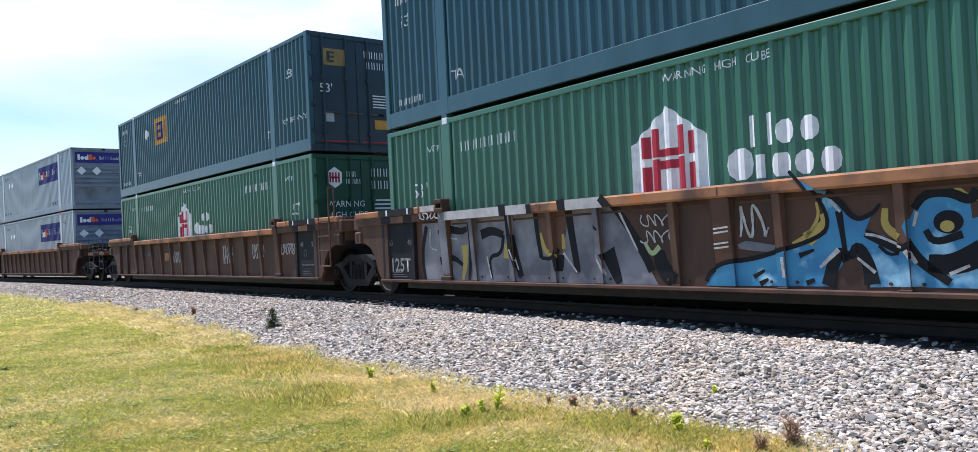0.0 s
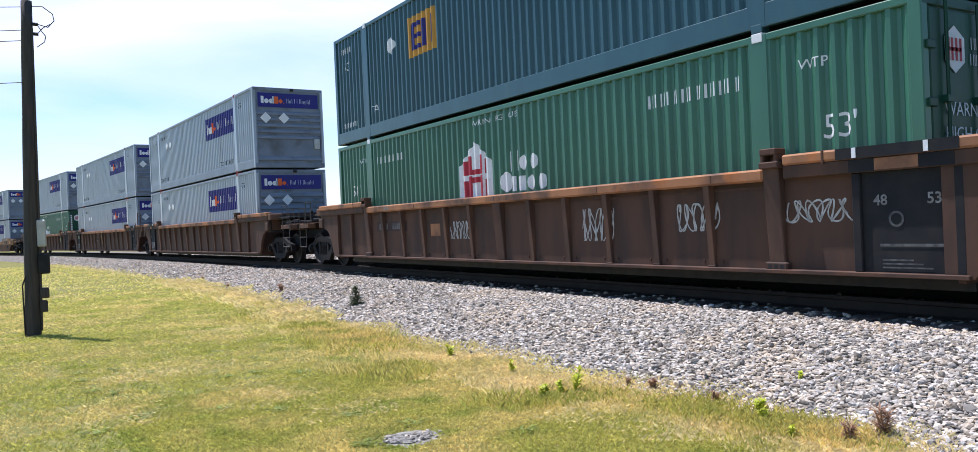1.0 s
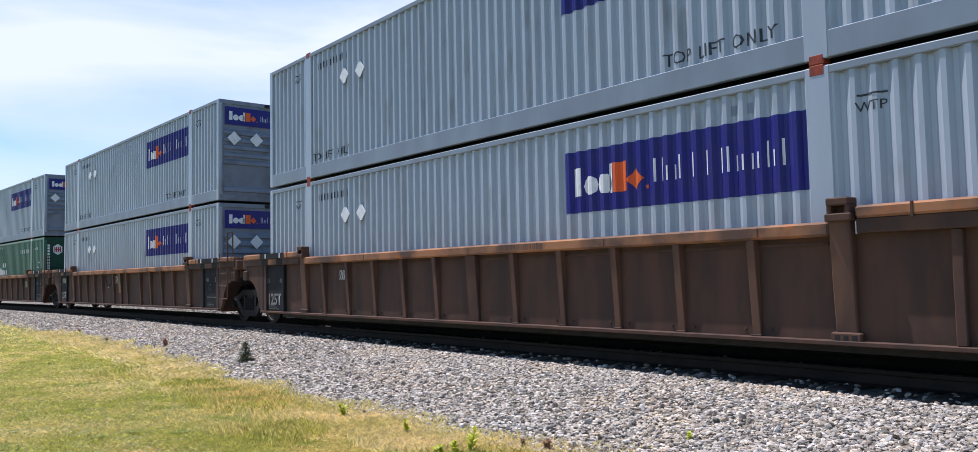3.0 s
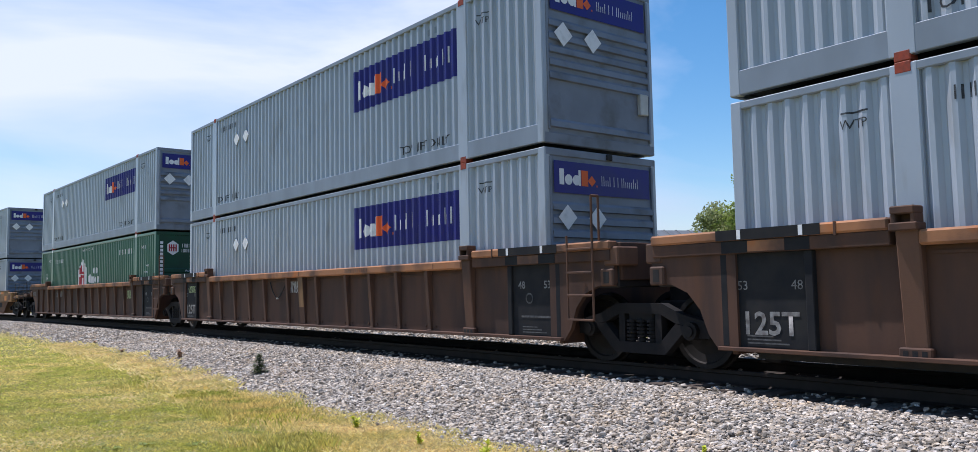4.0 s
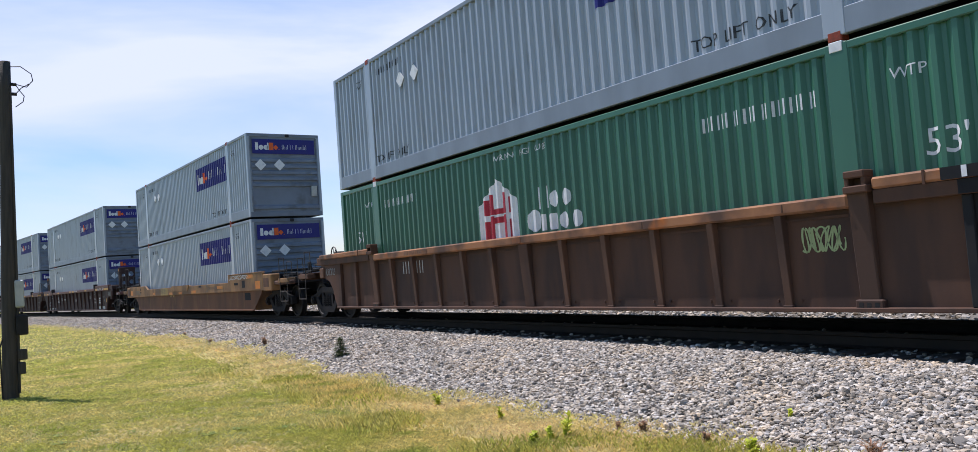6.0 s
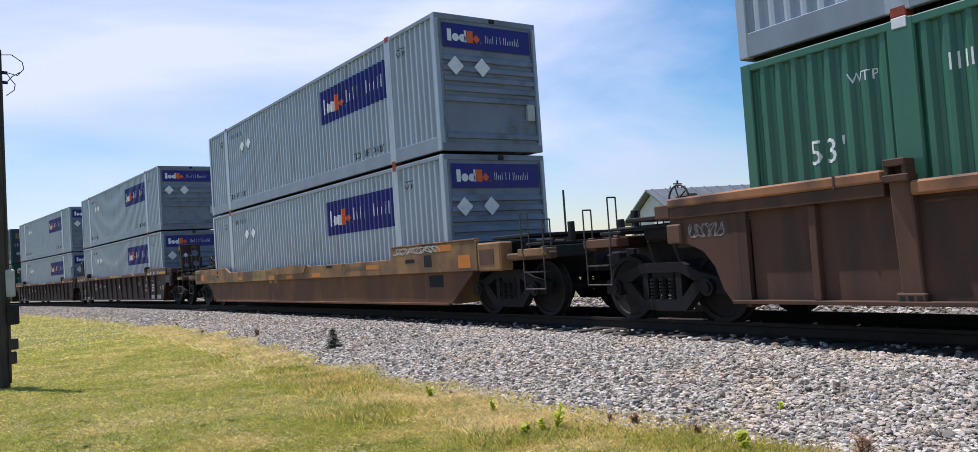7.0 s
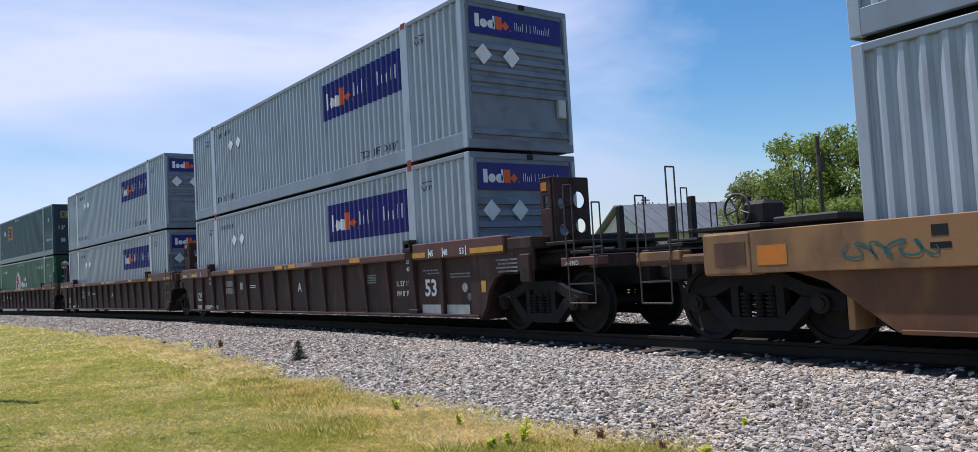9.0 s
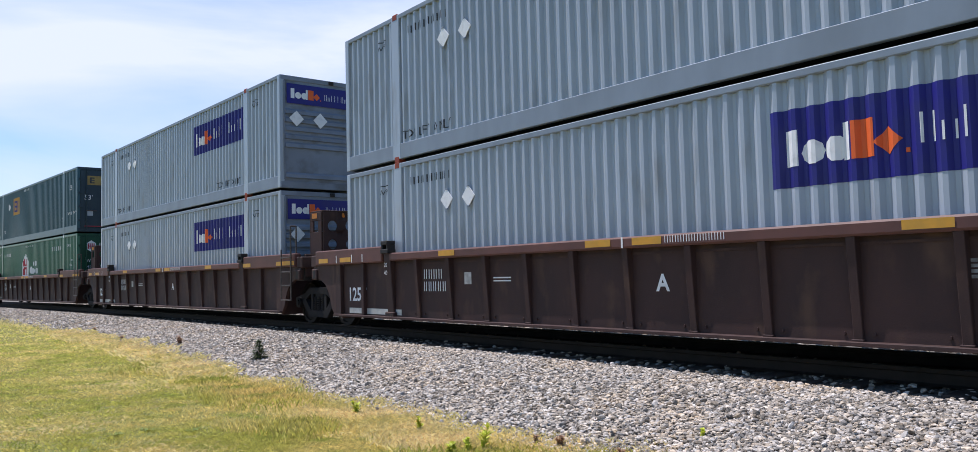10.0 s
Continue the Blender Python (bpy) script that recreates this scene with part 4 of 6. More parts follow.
def stencils(c, near_words, far_words):
    """White stencilling on the data panels of a rust-brown car."""
    x = -1.418
    for sy, words in ((-1, near_words), (1, far_words)):
        y0 = -7.39 if sy < 0 else 8.12
        if not words:
            continue
        if words == "48":
            mark("size_marking", letters("48", 0.16, y0, 1.01, 0.003), FADED, c, x)
            mark("size_marking", letters("53", 0.16, y0 - 0.58, 1.01, 0.003), FADED, c, x)
            mark("data_marking", flat([rect(y0 - 0.77, y0 - 0.06, 0.57, 0.60)]), DULL, c, x)
            mark("round_marking", flat(rim_ring(y0 - 0.25, 0.86, 0.085, 0.06)), DULL, c, x)
        elif words == "125T":
            mark("size_marking", letters("53", 0.15, y0 + 0.03, 0.95), FADED, c, x)
            mark("size_marking", letters("48", 0.15, y0 - 0.67, 0.95), FADED, c, x)
            mark("size_marking", letters("125T", 0.36, y0, 0.45, 0.008), FADED, c, x)
        for k in range(3):
            mark("data_marking", flat([rect(y0 - 0.62 + 0.1 * k, y0 - 0.08, 0.34 + 0.04 * k, 0.357 + 0.04 * k)]), DULL, c, x)


def rim_ring(y, z, r0, r1, n=20):
    a = [(math.cos(6.2832 * k / n), math.sin(6.2832 * k / n)) for k in range(n + 1)]
    return [[(y + r0 * p[0], z + r0 * p[1]), (y + r0 * q[0], z + r0 * q[1]), (y + r1 * q[0], z + r1 * q[1]), (y + r1 * p[0], z + r1 * p[1])] for p, q in zip(a, a[1:])]


def ochre_car():
    """The single smooth-sided car with sloped lower corners."""
    c = empty("well_car", "weathered ochre smooth-sided well car with orange patches", "rail car", "well cars of the train")
    for sx in (-1, 1):
        xs = lambda a, b: tuple(sorted((sx * a, sx * b)))
        solid("side_plate", [(-8.25, 0.22), (7.72, 0.22), (8.47, 0.74), (8.80, 0.84), (9.05, 0.90), (-9.1, 0.90), (-9.05, 0.80)], *xs(1.39, 1.42), OCHRE_LOW, c)
        up = [(-9.35, 0.86), (9.40, 0.86), (9.40, 1.36), (6.35, 1.36), (5.85, 1.19), (1.75, 1.19), (1.55, 1.23), (-1.0, 1.23), (-1.2, 1.19), (-5.95, 1.19), (-5.97, 1.43), (-9.35, 1.43)]
        solid("upper_side", up, *xs(1.40, 1.49), OCHRE, c, 0.01)
        part("lower_lip", boxes((*xs(1.37, 1.45), -8.2, 7.68, 0.20, 0.25), bevel=0.008), OCHRE_LOW, c)
        part("top_cap", boxes((*xs(1.36, 1.50), -9.3, -5.98, 1.432, 1.462), bevel=0.006), OCHRE, c)
        for sy in (-1, 1):
            yy = lambda a, b: tuple(sorted((sy * a, sy * b)))
            part("end_box", boxes((*xs(1.20, 1.50), *yy(9.38, 10.12), 0.84, 1.36), bevel=0.03), OCHRE, c)
            part("box_window", boxes((*xs(1.499, 1.506), *yy(9.46, 9.92), 0.96, 1.24), bevel=0.002), RUST_RIB, c, "rusty recessed plate")
            part("side_sill", boxes((*xs(1.22, 1.42), *yy(10.12, 11.4), 1.0, 1.13), bevel=0.03), RUST_RIB, c)
    for sy in (-1, 1):
        yy = lambda a, b: tuple(sorted((sy * a, sy * b)))
        part("bulkhead", boxes((-1.36, 1.36, *yy(8.22, 8.30), 0.22, 1.30), bevel=0.01), OCHRE, c)
        part("bolster", boxes((-1.36, 1.36, *yy(8.75, 9.42), 0.90, 1.30), bevel=0.02), BLACK, c)
        end_deck(c, sy, BLACK, OCHRE)
    for y0, y1, z0, z1 in ((-9.14, -8.70, 0.92, 1.17), (-8.5, -7.9, 1.27, 1.40), (1.48, 1.95, 0.88, 0.98), (-5.35, -4.7, 1.0, 1.10), (8.9, 9.3, 0.95, 1.18), (0.0, 0.5, 0.89, 0.98), (-2.0, -1.4, 0.89, 1.0), (4.5, 4.85, 0.92, 1.02)):
        mark("orange_patch", flat([rect(y0, y1, z0, z1)]), PATCH, c, -1.494, "faded orange reflector patch")
    mark("pale_patch", flat([rect(2.22, 3.42, 0.87, 1.185)]), PALE_OCHRE, c, -1.4925, "paler repainted patch")
    for q in (1.99, 1.57):
        mark("yellow_patch", flat([[(q + 0.13, 0.855), (q + 0.08, 0.79), (q, 0.765), (q - 0.09, 0.79), (q - 0.14, 0.855)]]), PALE_OCHRE, c, -1.424)
    mark("owner_marking", bars(2.18, 1.05, 0.06, (0.6,) * 9, 0.35), BLACK_INK, c, -1.493)
    mark("owner_ring", flat(rim_ring(1.35, 1.04, 0.14, 0.128)), BLACK_INK, c, -1.4935, "dark ring mark")
    mark("number_marking", bars(4.17, 0.95, 0.22, (0.6, 0.6, 0.6), 0.25), BLACK_INK, c, -1.493)
    mark("number_marking", bars(3.42, 0.95, 0.22, (0.55,) * 5, 0.25), BLACK_INK, c, -1.493)
    mark("owner_marking", bars(-3.62, 0.99, 0.10, (0.6,) * 15, 0.3), BLACK_INK, c, -1.493)
    mark("owner_ring", flat(rim_ring(-3.45, 1.04, 0.13, 0.10)), BLACK_INK, c, -1.4935, "dark ring mark")
    part("raised_strip", prism(bmesh.new(), [(1.55, 1.235), (1.25, 1.02), (-0.85, 1.02), (-1.1, 1.235)], -1.515, -1.488), OCHRE, c)
    for y0, y1, z0, z1 in ((-7.0, -6.6, 1.08, 1.16), (-7.7, -7.4, 0.98, 1.22), (-2.75, -2.4, 1.10, 1.16), (7.12, 7.28, 1.16, 1.27), (7.10, 7.30, 1.04, 1.10)):
        mark("dark_patch", flat([rect(y0, y1, z0, z1)]), STENCIL, c, -1.493, "dark painted-out patch")
    mark("dark_patch", flat([rect(-8.0, -7.45, 0.56, 0.80)]), STENCIL, c, -1.424, "dark painted-out patch")
    squiggle(5, -6.2, 1.27, 1.75, 0.13, SPRAY_WHITE, c, -1.495, 0.012, 17, "pale sprayed lettering")
    squiggle(8, 8.22, 0.98, 0.95, 0.17, SPRAY_TEAL, c, -1.495, 0.012, 9, "teal sprayed tag")
    bm = bmesh.new()
    m = pose(-0.9, 10.02, 1.66, 0, 90, 0)
    n = 20
    rim = [m @ Vector((0.2 * math.cos(2 * math.pi * i / n), 0.2 * math.sin(2 * math.pi * i / n), 0)) for i in range(n + 1)]
    for p, q in zip(rim, rim[1:]):
        rod(bm, p, q, 0.018, 6)
    for i in range(0, n, 4):
        rod(bm, m @ Vector((0, 0, 0)), rim[i], 0.012, 5)
    part("brake_wheel", bm, HANDRAIL, c)
    part("brake_housing", boxes((-0.85, -0.45, 9.62, 10.0, 1.44, 1.76), bevel=0.05), BLACK, c)
    part("end_pallet", boxes((-1.3, 1.3, 8.35, 9.2, 1.40, 1.50), bevel=0.02), BLACK, c)
    part("well_floor", boxes((-1.0, 1.0, -8.2, 8.2, 0.24, 0.352)), BLACK, c)
    for y in (-7.6, -2.5, 2.5, 7.6):
        part("cross_bearer", boxes((-1.36, 1.36, y - 0.12, y + 0.12, 0.22, 0.350)), BLACK, c)
    return c


# ---- trucks ----
WHEEL_R = 0.48


def wheel_mesh():
    """A flanged wheel turned about the x axis, with a dished plate and a hub."""
    bm = bmesh.new()
    prof = ((0.0, 0.12), (0.10, 0.12), (0.11, 0.03), (0.30, 0.05), (0.40, 0.03), (0.415, 0.0), (0.478, 0.0), (0.482, 0.02), (0.484, 0.10), (0.51, 0.115), (0.51, 0.14), (0.42, 0.14), (0.38, 0.09), (0.0, 0.09))
    n = 28
    rings = []
    for r, x in prof:
        rings.append([bm.verts.new((x - 0.07, r * math.cos(2 * math.pi * i / n), r * math.sin(2 * math.pi * i / n))) for i in range(n)] if r else [bm.verts.new((x - 0.07, 0, 0))])
    for a, b in zip(rings, rings[1:]):
        for i in range(n):
            j = (i + 1) % n
            if len(a) == 1:
                bm.faces.new((a[0], b[i], b[j]))
            elif len(b) == 1:
                bm.faces.new((a[i], b[0], a[j]))
            else:
                bm.faces.new((a[i], b[i], b[j], a[j]))
    bmesh.ops.recalc_face_normals(bm, faces=bm.faces)
    return bm


WHEELSETS = []


def bogie():
    c = empty("freight_truck", "grimy black cast steel freight truck on the rails", "rail truck", "trucks of the train")
    for sx in (-1, 1):
        xs = lambda a, b: tuple(sorted((sx * a, sx * b)))
        bm = bmesh.new()
        prism(bm, [(-1.16, 0.40), (-1.16, 0.60), (-0.72, 0.70), (-0.40, 0.84), (0.40, 0.84), (0.72, 0.70), (1.16, 0.60), (1.16, 0.40), (0.98, 0.40), (0.90, 0.54), (0.62, 0.58), (0.36, 0.70), (-0.36, 0.70), (-0.62, 0.58), (-0.90, 0.54), (-0.98, 0.40)], *xs(0.95, 1.09))
        prism(bm, [(-0.84, 0.55), (-0.62, 0.57), (-0.36, 0.32), (0.36, 0.32), (0.62, 0.57), (0.84, 0.55), (0.44, 0.17), (-0.44, 0.17)], *xs(0.96, 1.10))
        for s in (-1, 1):
            prism(bm, [(s * 0.27, 0.30), (s * 0.38, 0.30), (s * 0.38, 0.72), (s * 0.27, 0.72)], *xs(0.96, 1.08))
        f = part("side_frame", bm, TRUCK, c)
        for y in (-0.18, 0.0, 0.18):
            sp = bmesh.new()
            for k in range(6):
                bmesh.ops.create_cone(sp, cap_ends=True, segments=12, radius1=0.075, radius2=0.075, depth=0.03, matrix=pose(sx * 1.03, y, 0.35 + 0.05 * k))
            bmesh.ops.create_cone(sp, cap_ends=True, segments=10, radius1=0.045, radius2=0.045, depth=0.32, matrix=pose(sx * 1.03, y, 0.48))
            part("spring", sp, TRUCK, f)
        for s in (-1, 1):
            b = rod(bmesh.new(), (sx * 0.98, s * 0.89, 0.49), (sx * 1.16, s * 0.89, 0.49), 0.115, 14)
            rod(b, (sx * 1.16, s * 0.89, 0.49), (sx * 1.19, s * 0.89, 0.49), 0.07, 12)
            part("bearing_cap", b, WHEEL, f)
    part("bolster", boxes((-1.06, 1.06, -0.22, 0.22, 0.60, 0.76), (-0.35, 0.35, -0.28, 0.28, 0.62, 0.86), bevel=0.02), TRUCK, c)
    for s in (-1, 1):
        part("brake_beam", boxes((-0.72, 0.72, *sorted((s * 0.34, s * 0.40)), 0.36, 0.44), bevel=0.01), TRUCK, c)
        ax = part("axle", rod(bmesh.new(), (-0.98, 0, 0), (0.98, 0, 0), 0.085, 14), WHEEL, c)
        ax.matrix_basis = pose(0, s * 0.89, WHEEL_R)
        for sx in (-1, 1):
            w = part("wheel", wheel_mesh(), WHEEL, ax)
            w.matrix_basis = pose(sx * 0.78, 0, 0, 0, 0, 0 if sx < 0 else 180)
    return c


# ---- ballast stones, ties, grass ----
def leafy(name, colour, second, scale, through_light=0.35, spread=0.3, third=None, third_scale=1.2):
    """Thin leaves that let part of the light through."""
    m = material(name, colour, 0.65, 0, second, scale, lo=0.42, hi=0.6, spread=spread, third=third, third_scale=third_scale, third_lo=0.5, third_hi=0.68)
    t = m.node_tree
    b, o = t.nodes["Principled BSDF"], t.nodes["Material Output"]
    source = b.inputs["Base Color"].links[0].from_socket
    tr, mx = t.nodes.new("ShaderNodeBsdfTranslucent"), t.nodes.new("ShaderNodeMixShader")
    mx.inputs[0].default_value = through_light
    t.links.new(source, tr.inputs["Color"])
    t.links.new(b.outputs[0], mx.inputs[1])
    t.links.new(tr.outputs[0], mx.inputs[2])
    t.links.new(mx.outputs[0], o.inputs["Surface"])
    return m


BLADE = leafy("grass_blade", (0.58, 0.54, 0.13), (0.80, 0.65, 0.24), 0.9, 0.45, 0.4, (0.40, 0.43, 0.085), 1.7)
STRAW = leafy("dry_grass_blade", (0.98, 0.81, 0.42), (0.82, 0.70, 0.28), 1.3)
LEAF = leafy("weed_leaf", (0.52, 0.58, 0.055), (0.62, 0.64, 0.10), 8)
TREE_LEAF = leafy("tree_leaf", (0.20, 0.27, 0.06), (0.31, 0.37, 0.10), 0.5, 0.45, 0.45)
TREE_LEAF_PALE = leafy("pale_tree_leaf", (0.27, 0.31, 0.13), (0.36, 0.38, 0.18), 0.5, 0.4, 0.4)
LEAF_MID = leafy("clover_leaf", (0.19, 0.24, 0.045), (0.28, 0.32, 0.08), 9)
LEAF_RED = leafy("russet_weed_leaf", (0.40, 0.25, 0.17), (0.50, 0.34, 0.22), 9)
BARK = material("grey_bark", (0.09, 0.075, 0.06), 0.9, 0, (0.14, 0.12, 0.10), 6, bump=0.5)

PHI = (1 + 5 ** 0.5) / 2
ICO_V = np.array([(-1, PHI, 0), (1, PHI, 0), (-1, -PHI, 0), (1, -PHI, 0), (0, -1, PHI), (0, 1, PHI), (0, -1, -PHI), (0, 1, -PHI), (PHI, 0, -1), (PHI, 0, 1), (-PHI, 0, -1), (-PHI, 0, 1)]) / 1.902
ICO_F = np.array([int(c, 16) for c in "0b5051017" "07a0ab159" "5b4ba2a76" "718394342" "326368" "389" "495" "24b" "62a" "867" "981"]).reshape(-1, 3)


def mesh_of(name, verts, faces, mat):
    """A mesh of triangles from two arrays."""
    me = bpy.data.meshes.new(name)
    me.vertices.add(len(verts)), me.loops.add(3 * len(faces)), me.polygons.add(len(faces))
    me.vertices.foreach_set("co", np.asarray(verts, dtype=np.float32).ravel())
    me.loops.foreach_set("vertex_index", np.asarray(faces, dtype=np.int32).ravel())
    me.polygons.foreach_set("loop_start", np.arange(0, 3 * len(faces), 3, dtype=np.int32))
    me.polygons.foreach_set("use_smooth", np.zeros(len(faces), dtype=bool))
    me.update(calc_edges=True)
    me.materials.append(mat)
    return me


def turns(rng, n):
    """Random rotations."""
    q = rng.normal(size=(n, 4))
    q /= np.linalg.norm(q, axis=1)[:, None]
    w, x, y, z = q.T
    return np.stack([1 - 2 * (y * y + z * z), 2 * (x * y - z * w), 2 * (x * z + y * w), 2 * (x * y + z * w), 1 - 2 * (x * x + z * z), 2 * (y * z - x * w),
                     2 * (x * z - y * w), 2 * (y * z + x * w), 1 - 2 * (x * x + y * y)], 1).reshape(n, 3, 3)


OCT_V = np.array([(1, 0, 0), (-1, 0, 0), (0, 1, 0), (0, -1, 0), (0, 0, 1), (0, 0, -1)]) * 1.12
OCT_F = np.array([int(c) for c in "024" "214" "134" "304" "205" "125" "315" "035"]).reshape(-1, 3)


def stone_field(rng, n, u0, u1, q0, q1, size, forms=ICO_V, sides=ICO_F):
    """Broken stones strewn over the ballast between two arc lengths and two sides."""
    u = rng.uniform(u0, u1, n)
    span = np.array([ballast_foot(v) for v in u])
    lo = np.maximum(q0, -span - 0.25 * rng.random(n) ** 3) if q0 < 0 else np.full(n, q0)
    q = lo + (q1 - lo) * rng.random(n)
    x = XC - (u - 10.0) ** 2 / (2 * R) + q
    z = np.array([ground_height(a, b) for a, b in zip(x, u)])
    s = size * rng.uniform(0.62, 1.12, n)
    shape = rng.uniform(0.5, 1.4, (n, 1, 3)) * rng.uniform(0.68, 1.25, (n, len(forms), 1))
    v = np.einsum("nij,nkj->nki", turns(rng, n), forms[None] * shape) * s[:, None, None]
    v[:, :, 2] *= 0.62
    v += np.stack([x, u, z + s * rng.uniform(0.0, 0.75, n)], 1)[:, None, :]
    f = sides[None] + len(forms) * np.arange(n)[:, None, None]
    return v.reshape(-1, 3), f.reshape(-1, 3)


rng = np.random.default_rng(7)
fields = [stone_field(rng, 50000, 1.5, 13, -5.0, -1.45, 0.027), stone_field(rng, 46000, 13, 28, -5.0, -1.45, 0.034, OCT_V, OCT_F), stone_field(rng, 40000, 28, 75, -5.0, -1.45, 0.048, OCT_V, OCT_F),
          stone_field(rng, 3500, 2, 30, -1.5, 1.6, 0.04), stone_field(rng, 16000, 4, 60, 1.6, 5.5, 0.05, OCT_V, OCT_F)]
base, vs, fs = 0, [], []
for v, f in fields:
    vs.append(v), fs.append(f + base)
    base += len(v)
tagged(new("ballast_stones", mesh_of("ballast_stones", np.concatenate(vs), np.concatenate(fs), STONE)), "crushed grey granite ballast stones beside the rails", "ballast", kind="stuff")

# the larger stones nearest the lawn, one by one
ballast = empty("ballast_edge", "loose larger granite stones along the ballast foot", "ballast", kind="structure")
shapes = []
for k in range(7):
    v = ICO_V * rng.uniform(0.6, 1.2, 3) * rng.uniform(0.8, 1.2, (12, 1)) * 0.034
    shapes.append(mesh_of("stone", v, ICO_F, STONE))
for k in range(290):
    u = rng.uniform(2.0, 12.0)
    q = -rng.uniform(2.6, ballast_foot(u) + 0.05)
    x = XC - (u - 10.0) ** 2 / (2 * R) + q
    o = new("stone", shapes[k % 7])
    o.parent = ballast
    s = rng.uniform(0.7, 1.25)
    o.matrix_basis = Matrix.LocRotScale((x, u, ground_height(x, u) + 0.03), Euler(rng.uniform(0, 6.28, 3)), (s, s * 1.2, s * 0.6))

tie_mesh = None
for k in range(210):
    u = -6 + 0.52 * k
    if tie_mesh is None:
        t_ob = part("tie", boxes((-1.3, 1.3, -0.115, 0.115, -0.35, -0.172), bevel=0.008), TIE, track)
        tie_mesh = t_ob
    else:
        t_ob = piece("tie", tie_mesh, track, Matrix.Identity(4))
    t_ob.matrix_basis = on_track(u, 0.04 * math.sin(k * 1.7), 0.006 * math.sin(k * 2.9))


def blades(rng, n, x0, x1, y0, y1, height, width, keep, lean=0.9, curl=0.5):
    """Grass blades of two triangles each where keep(x, y) allows."""
    x, y = rng.uniform(x0, x1, n), rng.uniform(y0, y1, n)
    ok = np.array([rng.random() < keep(a, b) for a, b in zip(x, y)])
    x, y = x[ok], y[ok]
    n = len(x)
    z = np.array([ground_height(a, b) for a, b in zip(x, y)])
    a, h = rng.uniform(0, 2 * np.pi, n), height * rng.uniform(0.5, 1.3, n)
    l, w = rng.uniform(0.2, lean, n) * h, width * rng.uniform(0.6, 1.3, n)
    d, s = np.stack([np.cos(a), np.sin(a)], 1), np.stack([-np.sin(a), np.cos(a)], 1)
    p = np.stack([x, y], 1)
    v = np.zeros((n, 4, 3))
    v[:, 0, :2], v[:, 1, :2] = p - s * w[:, None], p + s * w[:, None]
    v[:, 2, :2] = p + d * (l * 0.45)[:, None] + s * (w * 0.7)[:, None]
    v[:, 3, :2] = p + d * (l * (1 + curl * 0.3))[:, None]
    v[:, :2, 2], v[:, 2, 2], v[:, 3, 2] = (z - 0.005)[:, None], z + h * 0.62, z + h * (1 - 0.3 * curl)
    f = np.array([(0, 1, 2), (0, 2, 3)])[None] + 4 * np.arange(n)[:, None, None]
    return v.reshape(-1, 3), f.reshape(-1, 3)


def edge_gap(x, y):
    """Metres from the foot of the ballast, on the lawn."""
    return -lateral(x, y) - ballast_foot(y)


def merge(name, sets, mat, label, category):
    base, vs, fs = 0, [], []
    for v, f in sets:
        vs.append(v), fs.append(f + base)
        base += len(v)
    return tagged(new(name, mesh_of(name, np.concatenate(vs), np.concatenate(fs), mat)), label, category, kind="stuff")


lawn = lambda x, y: 1.0 if edge_gap(x, y) > 0.02 and math.hypot(x - 2.6, y - 5.55) > 0.21 + 0.05 * noise.noise(Vector((x * 9, y * 9, 6))) else 0.0
clump = lambda x, y: 0.72 + 1.1 * noise.noise(Vector((x * 4.5, y * 4.5, 2))) + 0.5 * noise.noise(Vector((x * 11, y * 11, 4)))
verge = lambda x, y: max(0.0, 1 - abs(edge_gap(x, y) - 0.30) / (0.68 + 0.35 * noise.noise(Vector((x * 0.7, y * 0.7, 3))))) * (1.15 + 0.8 * noise.noise(Vector((x * 0.9, y * 0.9, 5))))
dry = lambda x, y: max([max(0.0, 1 - math.hypot((x - a) / r, (y - b) / r) + 0.5 * noise.noise(Vector((x * 2.5, y * 2.5, 1)))) for a, b, r in ((2.3, 7.75, 0.75), (2.6, 6.7, 0.5), (0.9, 8.0, 0.6), (4.15, 7.6, 0.6), (4.2, 4.6, 0.5), (3.9, 5.2, 0.35), (1.7, 10.5, 0.9), (3.4, 13.5, 0.9), (3.2, 9.0, 0.4))])
tall = lambda x, y: 0.75 * max(0.0, 1 - math.hypot((x - 4.25) / 0.75, (y - 10.9) / 1.7)) + 0.9 * max(0.0, 1 - math.hypot((x - 4.95) / 0.35, (y - 3.8) / 0.75)) + max(0.0, noise.noise(Vector((x * 0.55, y * 0.55, 9))) - 0.1) * 2.2 * max(0.0, 1 - abs(edge_gap(x, y) - 0.8) / 1.0)
merge("lawn_grass", [blades(rng, 150000, 0.8, 5.2, 3.6, 8.5, 0.024, 0.0022, lambda x, y: lawn(x, y), 1.2), blades(rng, 240000, -1.0, 5.6, 4.0, 16.0, 0.028, 0.0034, lambda x, y: clump(x, y) * lawn(x, y) * min(1.0, max(0.0, (16 - y) / 6)), 1.5), blades(rng, 60000, 1.6, 5.6, 2.2, 4.0, 0.028, 0.0030, lambda x, y: clump(x, y) * lawn(x, y), 1.5), blades(rng, 130000, -3.0, 5.6, 10, 28, 0.032, 0.006, lambda x, y: lawn(x, y) * min(1.0, max(0.0, (y - 10) / 6), max(0.0, (28 - y) / 8)), 2.2), blades(rng, 34000, -8, 5.5, 20, 60, 0.05, 0.02, lawn, 2.2)],
      BLADE, "short mown lawn grass, yellowing in patches", "grass")
